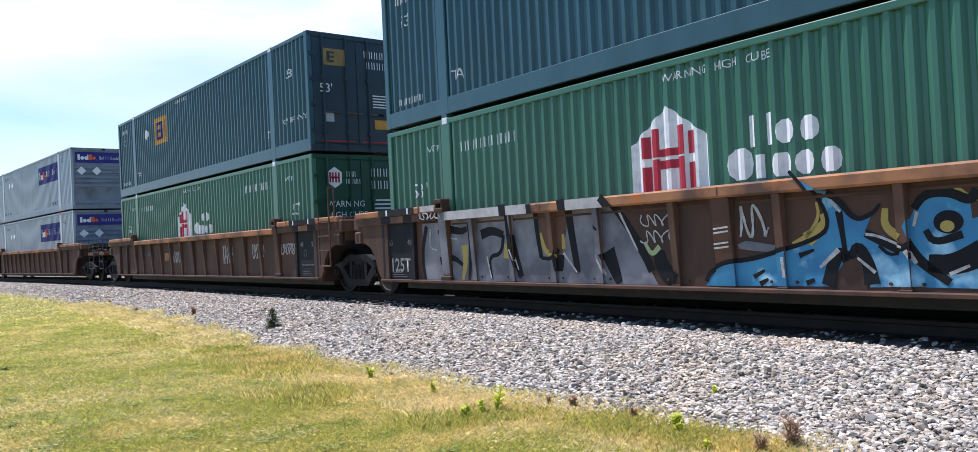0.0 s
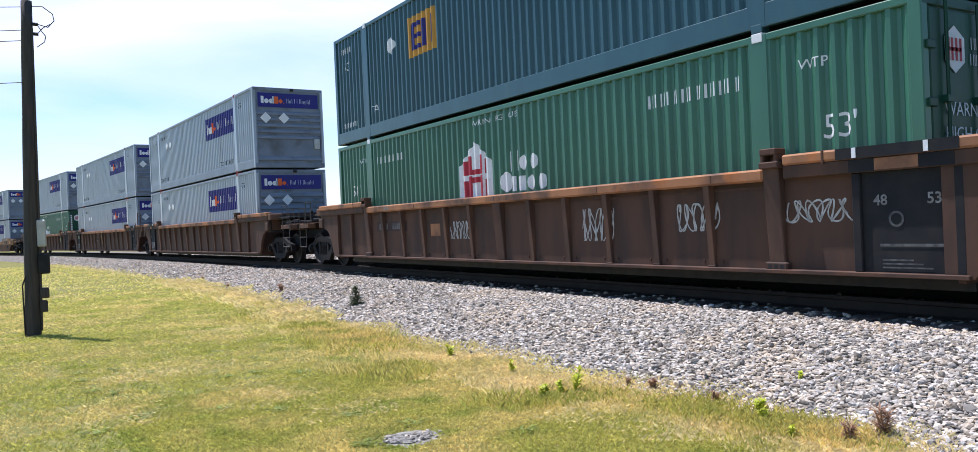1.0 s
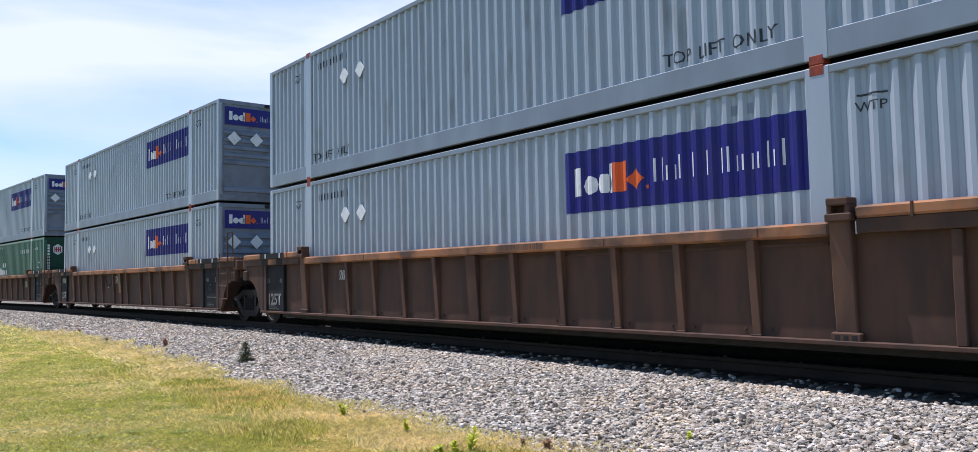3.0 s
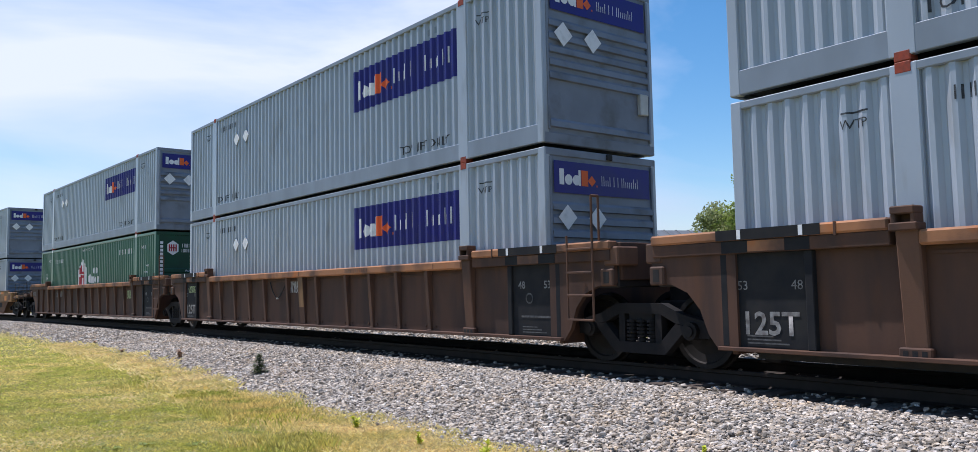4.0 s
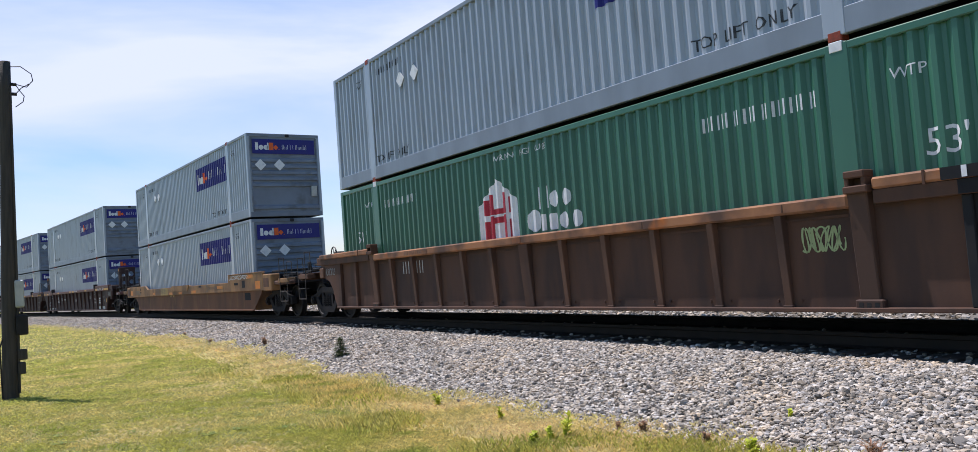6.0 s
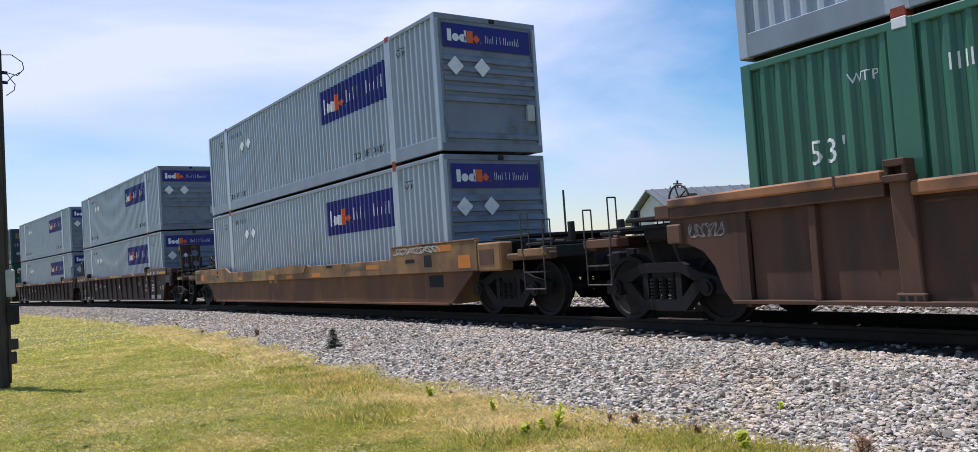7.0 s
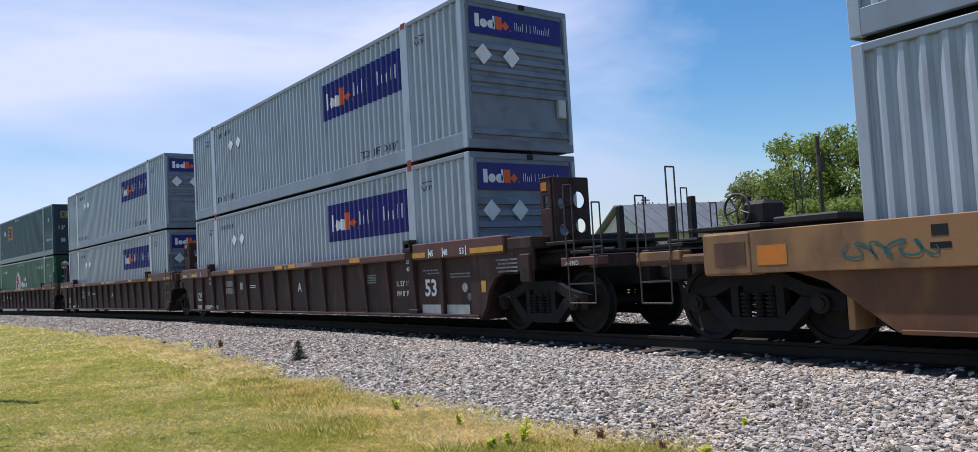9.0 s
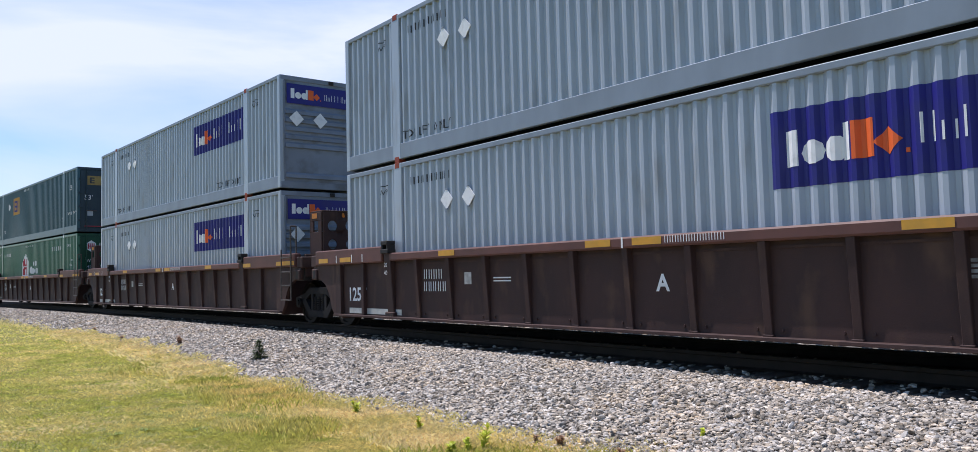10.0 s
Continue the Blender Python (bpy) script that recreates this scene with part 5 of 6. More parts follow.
merge("verge_grass", [blades(rng, 70000, 3.4, 6.2, 2.5, 6.0, 0.05, 0.0014, verge, 1.0), blades(rng, 140000, 2.8, 6.2, 6.0, 13.0, 0.06, 0.0024, verge, 1.1), blades(rng, 60000, 2.2, 6.6, 13, 30, 0.11, 0.007, verge, 1.4), blades(rng, 8000, 0, 6.2, 30, 60, 0.13, 0.015, verge, 1.2), blades(rng, 90000, 0.2, 4.8, 4.0, 15.0, 0.035, 0.0034, lambda x, y: dry(x, y) * lawn(x, y), 1.8)],
      STRAW, "dry straw-coloured grass along the ballast foot", "grass")
merge("tall_grass", [blades(rng, 90000, 3.6, 5.6, 2.6, 6.0, 0.075, 0.0013, tall, 0.6), blades(rng, 110000, 2.5, 5.6, 6.0, 14.0, 0.10, 0.0020, tall, 0.5), blades(rng, 24000, 2.5, 6.0, 14, 26, 0.11, 0.006, tall, 0.6)],
      BLADE, "taller green grass tufts near the ballast foot", "grass")

# bare ashy patch in the lawn: a dark middle within a pale crust
def soil_patch(name, r0, r1, lift, mat, label):
    bm = bmesh.new()
    for a in np.linspace(0, 2 * math.pi, 60, endpoint=False):
        k = 1 + 0.30 * noise.noise(Vector((2.2 * math.cos(a), 2.2 * math.sin(a), r0))) + 0.22 * noise.noise(Vector((6 * math.cos(a), 6 * math.sin(a), 3)))
        x, y = 2.6 + r0 * k * math.cos(a), 5.55 + r1 * k * math.sin(a)
        bm.verts.new((x, y, ground_height(x, y) + lift))
    bm.faces.new(bm.verts)
    tagged(part(name, bm, mat), label, "ground", kind="structure")


soil_patch("bare_patch", 0.27, 0.21, 0.004, material("pale_ash_crust", (0.36, 0.345, 0.31), 0.95, 0, (0.20, 0.185, 0.15), 26, bump=0.8, bump_scale=60), "pale crust of ash in the lawn")
soil_patch("ash_heap", 0.19, 0.13, 0.012, material("ashy_soil", (0.10, 0.092, 0.085), 0.95, 0, (0.30, 0.285, 0.255), 34, lo=0.4, hi=0.62, bump=0.8, bump_scale=60), "dark ash and soil in a bare patch")


clods = empty("ash_clods", "small pale clods of ash on the bare patch", "ash")
for k in range(46):
    a, r = rng.uniform(0, 6.28), rng.uniform(0.02, 0.25)
    x, y = 2.6 + r * math.cos(a), 5.55 + 0.75 * r * math.sin(a)
    o = new("clod", shapes[k % 7])
    o.parent = clods
    q = rng.uniform(0.25, 0.7)
    o.matrix_basis = Matrix.LocRotScale((x, y, ground_height(x, y) + 0.010), Euler(rng.uniform(0, 6.28, 3)), (q, q, q * 0.6))


# ---- weeds and the small shrub ----
def leaf_fan(bm, p, way, length, width):
    way = Vector(way).normalized()
    s = way.cross(Vector((0, 0, 1)))
    s = s.normalized() * width if s.length > 0.01 else Vector((width, 0, 0))
    p = Vector(p)
    a, b, c, d = (bm.verts.new(q) for q in (p, p + way * length * 0.45 + s, p + way * length - Vector((0, 0, length * 0.12)), p + way * length * 0.45 - s))
    bm.faces.new((a, b, c, d))


def weed(x, y, h, leaves, mat, label, seed, spread=0.6, width=0.018):
    rg = random.Random(seed)
    w = empty("weed", label, "weed", "weeds at the ballast foot")
    w.location = (x, y, ground_height(x, y) - 0.01)
    for s in range(rg.randint(2, 4)):
        a = rg.random() * 6.28
        tip = Vector((math.cos(a) * h * 0.22, math.sin(a) * h * 0.22, h * rg.uniform(0.75, 1.0)))
        stem = part("stem", rod(bmesh.new(), (0, 0, 0), tip, 0.005, 5), mat, w)
        bm = bmesh.new()
        for k in range(leaves):
            f = rg.uniform(0.15, 1.0)
            b = rg.random() * 6.28
            leaf_fan(bm, tip * f, (math.cos(b) * spread, math.sin(b) * spread, rg.uniform(0.3, 1.0)), h * rg.uniform(0.25, 0.45), width)
        part("leaves", bm, mat, stem)
    return w


BRIGHT = "bright green leafy weed at the edge of the ballast"
for i, (x, y, h) in enumerate(((4.62, 8.58, 0.20), (4.60, 7.18, 0.20), (4.46, 5.92, 0.28), (4.13, 5.95, 0.16), (4.30, 5.92, 0.18), (4.22, 6.02, 0.13), (5.08, 4.36, 0.16), (4.94, 4.2, 0.15), (4.72, 3.76, 0.14), (5.9, 4.6, 0.10))):
    weed(x, y, h * 0.85, 20, LEAF, BRIGHT, i, 0.75, 0.017)
for i, (x, y, h) in enumerate(((5.17, 3.38, 0.24), (4.90, 3.45, 0.16), (5.03, 5.52, 0.12), (4.95, 5.75, 0.10), (5.13, 4.86, 0.12))):
    weed(x, y, h, 60, LEAF_RED, "dry russet weed among the ballast stones", 40 + i, 0.9, 0.006)
for i, (x, y, h) in enumerate(((5.85, 28.0, 0.16), (5.63, 23.7, 0.16), (5.95, 19.7, 0.22))):
    weed(x, y, h, 26, LEAF_RED, "low brown weed on the ballast slope", 60 + i, 1.2, 0.02)


def rosette(x, y, seed):
    """A flat broadleaf weed pressed into the lawn."""
    rg = random.Random(seed)
    w = empty("weed", "flat dark broadleaf weed in the lawn", "weed", "weeds in the lawn")
    w.location = (x, y, ground_height(x, y) + 0.012)
    for k in range(16):
        a = rg.random() * 6.28
        bm = bmesh.new()
        leaf_fan(bm, (0.05 * math.cos(a * 3), 0.05 * math.sin(a * 3), 0), (math.cos(a), math.sin(a), 0.25), rg.uniform(0.06, 0.13), 0.016)
        part("leaf", bm, LEAF_MID, w)


def shrub(x, y, h):
    rg = random.Random(3)
    s = empty("shrub", "small dark green shrub growing in the ballast", "shrub")
    s.location = (x, y, ground_height(x, y) - 0.01)
    part("stem", rod(bmesh.new(), (0, 0, 0), (0.01, 0, h * 0.9), 0.012, 6), BARK, s)
    for tier in range(9):
        z = h * (0.08 + 0.1 * tier)
        r = 0.12 * (1 - tier / 10.5) + 0.025
        bm = bmesh.new()
        for k in range(70):
            a = rg.random() * 6.28
            q = r * rg.uniform(0.1, 0.8)
            leaf_fan(bm, (q * math.cos(a), q * math.sin(a), z + rg.uniform(-0.02, 0.03)), (math.cos(a), math.sin(a), rg.uniform(-0.1, 0.9)), r * rg.uniform(0.4, 0.8), 0.014)
        part("foliage", bm, LEAF_DARK, s)


rg_weed = random.Random(12)
for i, (x, y) in enumerate([(2.1, 7.2), (2.5, 6.55), (1.0, 9.2)] + [(rg_weed.uniform(0.6, 3.9), rg_weed.uniform(5.0, 11.5)) for _ in range(16)]):
    rosette(x, y, 70 + i)
shrub(5.77, 14.4, 0.40)


# ---- utility poles ----
def near_pole():
    p = empty("utility_pole", "short weathered wooden utility pole standing in the lawn", "pole")
    p.location = (0.50, 16.1, -0.05)
    bm = bmesh.new()
    n, rows = 18, []
    for k in range(13):
        f = k / 12
        r = 0.128 - 0.040 * f
        rows.append([bm.verts.new((0.13 * f + r * math.cos(2 * math.pi * i / n) * (1 + 0.03 * math.sin(5 * i + 2 * k)), r * math.sin(2 * math.pi * i / n), 5.82 * f)) for i in range(n)])
    for a, b in zip(rows, rows[1:]):
        for i in range(n):
            bm.faces.new((a[i], a[(i + 1) % n], b[(i + 1) % n], b[i]))
    bm.faces.new(rows[-1])
    part("shaft", bm, POLE, p, smooth=True)
    part("conduit", tube([(0.13, -0.06, 0.1), (0.16, -0.06, 1.9), (0.19, -0.06, 5.35)], 0.022), POLE, p)
    m = part("meter_box", boxes((0.12, 0.26, -0.12, 0.06, 1.55, 2.02), bevel=0.02), CREAM, p, "pale grey meter box")
    part("switch_box", boxes((0.12, 0.30, -0.14, 0.05, 1.08, 1.42), bevel=0.02), BLACK, p, "dark switch box")
    part("outlet_box", boxes((0.12, 0.24, -0.12, 0.04, 0.42, 0.62), bevel=0.015), POLE, p)
    part("outlet_box", boxes((0.13, 0.27, -0.12, 0.04, 0.66, 0.84), bevel=0.015), POLE, p)
    part("ground_wire", tube([(-0.12, -0.07, 0.0), (-0.13, -0.07, 0.9), (-0.06, -0.06, 1.1)], 0.012), BLACK, p)
    for z in (5.25, 5.42):
        part("insulator", rod(bmesh.new(), (0.2, -0.04, z), (0.29, -0.04, z), 0.03, 10), BLACK, p)
    loops = (((0.14, 5.72), (0.36, 5.74), (0.52, 5.62), (0.54, 5.50), (0.44, 5.38), (0.28, 5.42)), ((0.26, 5.44), (0.34, 5.30), (0.40, 5.22), (0.38, 5.12), (0.26, 5.02)), ((0.28, 5.26), (0.36, 5.36), (0.48, 5.44)))
    for l in loops:
        part("service_loop", tube([(a, -0.05, b) for a, b in l], 0.008, 5), BLACK, p)
    for z, e in ((5.70, 5.9), (5.30, 5.2), (5.12, 4.9), (4.4, 4.35)):
        pts = [(0.05 - 14 * k / 8, -0.05 + 4 * k / 8, z + (e - z) * k / 8 - 0.5 * math.sin(math.pi * k / 8) * 0.5) for k in range(9)]
        part("service_wire", tube(pts, 0.007, 5), BLACK, p)
    return p


near_pole()


def far_pole(az, dist, h, arm, seed):
    x, y = dist * math.sin(radians(az)), dist * math.cos(radians(az))
    p = empty("utility_pole", "distant wooden utility pole beyond the train", "pole", "poles beyond the track")
    p.location = (x, y, 0.0)
    part("shaft", tube([(0, 0, 0), (0, 0, h)], 0.085, 8), POLE, p)
    if arm:
        part("crossarm", boxes((-1.0, 1.0, -0.06, 0.06, h - 0.75, h - 0.62)), POLE, p)
        part("crossarm", boxes((-0.5, 0.5, -0.05, 0.05, h - 0.35, h - 0.25)), POLE, p)
        for q in (-0.9, -0.45, 0.45, 0.9):
            part("insulator", rod(bmesh.new(), (q, 0, h - 0.62), (q, 0, h - 0.45), 0.05, 8), CREAM, p)
    return p


far_pole(46.5, 72.0, 7.2, True, 1)
far_pole(38.6, 66.0, 6.7, False, 2)
tr = far_pole(57.9, 38.0, 6.6, False, 3)
part("transformer", rod(bmesh.new(), (-0.25, -0.25, 5.0), (-0.25, -0.25, 5.7), 0.17, 12), POLE, tr, "weathered transformer can")


# ---- barn beyond the track ----
def barn():
    b = empty("barn", "low white barn with a grey metal roof", "building")
    b.matrix_basis = pose(49.2, 38.0, 0.0, 0, 0, -20)
    white = material("white_boards", (0.72, 0.72, 0.70), 0.7, 0, (0.6, 0.6, 0.58), 3, stretch=(4, 4, 0.5))
    tin = material("grey_metal_roof", (0.20, 0.21, 0.215), 0.5, 0.3, (0.16, 0.165, 0.17), 1.5, stretch=(3, 0.6, 1))
    L, W, E, P = 9.0, 4.2, 3.5, 5.5
    for s in (-1, 1):
        part("wall", boxes((-L, L, *sorted((s * W, s * (W - 0.2))), 0, E)), white, b)
        g = bmesh.new()
        prism(g, [(-W + 0.2, 0), (W - 0.2, 0), (W - 0.2, E), (0, P - 0.1), (-W + 0.2, E)], *sorted((s * L, s * (L - 0.2))))
        part("gable_wall", g, white, b)
        r = bmesh.new()
        prism(r, [(0, P), (s * (W + 0.5), E - 0.22), (s * (W + 0.5), E - 0.10), (0, P + 0.12)], -L - 0.5, L + 0.5)
        part("roof", r, tin, b)
        for k in range(19):
            x = -L + k
            sm = bmesh.new()
            prism(sm, [(0, P + 0.12), (s * (W + 0.5), E - 0.10), (s * (W + 0.5), E - 0.05), (0, P + 0.17)], x - 0.03, x + 0.03)
            part("roof_seam", sm, tin, b)
    for x in (-6, -2, 2, 6):
        w = part("window", boxes((x - 0.5, x + 0.5, -W - 0.03, -W + 0.02, 1.2, 2.4)), BLACK, b)
        part("frame", boxes((x - 0.6, x + 0.6, -W - 0.06, -W - 0.031, 2.4, 2.5), (x - 0.6, x + 0.6, -W - 0.06, -W - 0.031, 1.1, 1.2)), white, w)
    return b


barn()


# ---- trees beyond the track ----
def tree(az, dist, h, crown_r, mat, label, seed, density=1.0, bare=False):
    rg = np.random.default_rng(seed)
    x, y = dist * math.sin(radians(az)), dist * math.cos(radians(az))
    t = empty("tree", label, "tree", "trees beyond the track")
    t.location = (x, y, 0.0)
    bm = bmesh.new()
    top = h * 0.55

    def limb(p, q, r0, r1):
        d = Vector(q) - Vector(p)
        m = Matrix.Translation((Vector(p) + Vector(q)) / 2) @ d.to_track_quat("Z", "Y").to_matrix().to_4x4()
        bmesh.ops.create_cone(bm, cap_ends=True, segments=7, radius1=r0, radius2=r1, depth=d.length * 1.04, matrix=m)

    limb((0, 0, -0.1), (0.1, 0, top * 0.5), 0.20, 0.15)
    limb((0.1, 0, top * 0.5), (0.0, 0.15, top), 0.15, 0.08)
    heads = []
    n = 15 if bare else int(15 * crown_r)
    for k in range(n):
        a, e = rg.uniform(0, 6.28), rg.uniform(-0.25, 1.0)
        rr = crown_r * rg.uniform(0.55, 1.0) * math.sqrt(max(0.15, 1 - (e * 0.9) ** 2))
        c = Vector((rr * math.cos(a), rr * math.sin(a), h * (0.52 if not bare else 0.6) + e * h * 0.40))
        heads.append(c)
        st = Vector((0.05, 0.05, top * rg.uniform(0.45, 1.0)))
        midp = st.lerp(c, 0.55) + Vector(rg.normal(size=3) * 0.15)
        limb(st, midp, 0.055, 0.035), limb(midp, c, 0.035, 0.012)
        if bare:
            for j in range(4):
                limb(midp.lerp(c, rg.random()), c + Vector(rg.normal(size=3) * 0.8), 0.018, 0.006)
    part("trunk", bm, BARK, t)
    m = int((1600 if not bare else 60) * density)
    vs = []
    for c in heads:
        r = crown_r * rg.uniform(0.22, 0.40)
        p = rg.normal(size=(m // 9 if not bare else m // 3, 3))
        p /= np.linalg.norm(p, axis=1)[:, None]
        p *= (r * rg.random(len(p)) ** 0.45)[:, None] * np.array([1, 1, 0.75])
        vs.append(p + np.array(c))
    p = np.concatenate(vs)
    n = len(p)
    s = rg.uniform(0.05, 0.13, n) * (0.7 if bare else 1.0)
    q = np.array([(-1, 0, 0), (0, -0.55, 0.1), (1, 0, 0), (0, 0.55, 0.1)]) * s[:, None, None]
    v = np.einsum("nij,nkj->nki", turns(rg, n), q) + p[:, None, :]
    f = np.array([(0, 1, 2), (0, 2, 3)])[None] + 4 * np.arange(n)[:, None, None]
    o = new("crown", mesh_of("crown", v.reshape(-1, 3), f.reshape(-1, 3), mat))
    o.parent = t
    return t


ROUND = "leafy green broadleaf tree beyond the railway"
for i, (az, d, h, r, pale) in enumerate(((54.3, 47, 6.4, 2.2, 1), (56.6, 46, 8.0, 2.6, 0), (59.2, 48, 8.6, 2.8, 0), (61.6, 46, 7.6, 2.4, 0), (63.4, 49, 8.8, 2.6, 1), (66.0, 46, 9.2, 2.9, 0), (69.0, 48, 9.0, 3.0, 0), (72.5, 47, 9.5, 3.0, 0),
                                        (52.9, 50, 4.6, 1.8, 1), (58.0, 41, 4.2, 2.0, 0), (60.6, 42, 4.0, 2.0, 1), (63.2, 41, 4.0, 2.0, 0), (65.8, 41, 4.4, 2.1, 1), (68.5, 41, 4.2, 2.1, 0))):
    tree(az, d, h, r, TREE_LEAF_PALE if pale else TREE_LEAF, ROUND if not pale else "pale green leafy tree beyond the railway", 100 + i, 1.3)
tree(70.6, 44, 12.2, 2.8, TREE_LEAF_PALE, "tall thin tree with nearly bare branches", 140, 1.0, True)


# ---- paint on the cars ----
def relief(y, z):
    """The near side of the painted car at y, z: top chord, rib or recessed panel."""
    if z > 1.3555:
        return -1.5135
    if any(abs(y - q) < w for q, w in PAINTED):
        return -1.4890 + 0.075 * min(1.0, (1.355 - z) / 1.06)
    return -1.3790


PAINTED = [(0.18 + q, 0.05) for q in RIB_Y] + [(0.18, 0.13)]


def on_car(name, bm, mat, parent, label="", lift=0.0):
    """Lays flat paint over ribs, panels and chord of a ribbed car."""
    ys = [v.co.y for v in bm.verts]
    cuts = [q + s * (w + e) for q, w in PAINTED for s in (-1, 1) for e in (-0.002, 0.002)]
    for y in cuts:
        if min(ys) < y < max(ys):
            bmesh.ops.bisect_plane(bm, geom=bm.verts[:] + bm.edges[:] + bm.faces[:], plane_co=(0, y, 0), plane_no=(0, 1, 0))
    for z in (1.354, 1.357):
        bmesh.ops.bisect_plane(bm, geom=bm.verts[:] + bm.edges[:] + bm.faces[:], plane_co=(0, 0, z), plane_no=(0, 0, 1))
    for v in bm.verts:
        v.co.x = relief(v.co.y, v.co.z) - lift
    return part(name, bm, mat, parent, label)


def stroke(pts, w0, w1=None):
    """A ribbon along a few points, w0 wide at its start and w1 at its end, smoothed once."""
    w1 = w0 if w1 is None else w1
    for _ in range(2):
        q = [pts[0]]
        for a, b in zip(pts, pts[1:]):
            q += [(a[0] * 0.75 + b[0] * 0.25, a[1] * 0.75 + b[1] * 0.25), (a[0] * 0.25 + b[0] * 0.75, a[1] * 0.25 + b[1] * 0.75)]
        pts = q + [pts[-1]]
    left, right = [], []
    n = len(pts)
    for i, p in enumerate(pts):
        a, b = pts[max(0, i - 1)], pts[min(n - 1, i + 1)]
        d = Vector((b[0] - a[0], b[1] - a[1]))
        d = Vector((-d.y, d.x)).normalized() * 0.5 * (w0 + (w1 - w0) * i / (n - 1))
        left.append((p[0] + d.x, p[1] + d.y)), right.append((p[0] - d.x, p[1] - d.y))
    return [[left[i], left[i + 1], right[i + 1], right[i]] for i in range(n - 1)]


def blob(y, z, ry, rz, wob=0.0, n=18):
    return [(y + ry * math.cos(6.2832 * k / n) * (1 + wob * math.sin(3 * k)), z + rz * math.sin(6.2832 * k / n) * (1 + wob * math.sin(5 * k))) for k in range(n)]


def ribbons(*rows):
    return [quad for pts, w0, w1 in rows for quad in stroke(pts, 1.25 * w0, 1.25 * w1)]


def graffiti(c):
    # silver fill behind the big letters
    on_car("silver_fill", flat([[(6.0, 0.30), (6.0, 1.355), (2.05, 1.355), (1.81, 1.08), (1.4, 0.51), (1.26, 0.30)]]), SPRAY_GREY, c, "silver sprayed graffiti fill")
    on_car("silver_fill", flat([rect(3.68, 6.0, 1.357, 1.505), rect(2.03, 2.96, 1.357, 1.505)]), SPRAY_PALE, c, "pale sprayed paint on the top chord")
    on_car("silver_fill", flat([rect(6.30, 6.95, 0.30, 1.33)]), SPRAY_GREY, c, "silver sprayed graffiti fill")
    post = mark("silver_fill", flat([rect(6.012, 6.238, 0.40, 1.50)]), SPRAY_GREY, c, 0.0, "silver sprayed graffiti fill")
    for v in post.data.vertices:
        v.co.x = -1.503 + 0.08 * (1.52 - v.co.z) / 1.24
    mark("silver_fill", flat([rect(6.32, 6.78, 1.54, 1.64)]), SPRAY_PALE, c, -1.513, "pale sprayed paint on the top chord")
    on_car("bare_paint", flat([[(3.64, 1.35), (3.58, 1.05), (3.46, 0.74), (3.10, 0.70), (2.98, 1.05), (2.94, 1.35)]]), RUST_RIB, c, "unpainted brown gap between letters", 0.002)
    left = ribbons((((6.8, 1.28), (7.0, 0.75), (6.9, 0.29)), 0.09, 0.07), (((6.4, 1.11), (6.12, 1.21), (5.67, 1.14), (5.51, 1.19)), 0.14, 0.07), (((6.38, 0.64), (5.98, 0.72), (5.67, 0.57)), 0.12, 0.05), (((5.45, 1.27), (5.41, 0.77), (5.5, 0.31)), 0.09, 0.06), (((5.1, 1.07), (4.8, 1.14), (4.49, 1.05)), 0.14, 0.09), (((4.49, 1.05), (4.56, 0.74), (4.91, 0.71), (4.85, 0.35)), 0.06, 0.05))
    right = ribbons((((4.34, 1.53), (4.3, 1.0), (4.08, 0.38)), 0.14, 0.11), (((3.68, 1.5), (3.65, 1.12), (3.57, 0.67)), 0.09, 0.07), (((3.57, 0.67), (3.26, 0.65), (3.16, 0.8)), 0.04, 0.06), (((2.94, 1.52), (2.88, 1.09), (2.77, 0.46)), 0.14, 0.09), (((3.16, 0.71), (3.16, 0.47)), 0.2, 0.1), (((2.38, 1.14), (2.26, 1.05)), 0.05, 0.02), (((2.15, 0.76), (2.04, 0.51), (1.95, 0.31)), 0.24, 0.08), (((2.13, 1.5), (1.84, 1.21), (1.47, 0.69), (1.36, 0.48)), 0.1, 0.1), (((1.23, 0.74), (1.2, 0.53), (0.96, 0.34)), 0.14, 0.2))
    on_car("letter_outline", flat(left + right), SPRAY_BLACK, c, "black sprayed graffiti outlines", 0.004)
    gold = ribbons((((5.6, 0.91), (5.59, 0.58), (5.69, 0.31)), 0.16, 0.05), (((4.41, 0.9), (4.44, 0.67)), 0.1, 0.12), (((3.59, 1.04), (3.46, 0.74), (3.2, 0.69)), 0.08, 0.05), (((3.06, 1.02), (3.05, 0.8)), 0.04, 0.07))
    on_car("letter_glow", flat(gold), SPRAY_YELLOW, c, "yellow sprayed accents", 0.003)
    on_car("letter_glow", flat(stroke(((1.46, 0.86), (1.35, 0.68), (1.21, 0.80)), 0.05, 0.08)), SPRAY_LIME, c, "lime sprayed accents", 0.005)
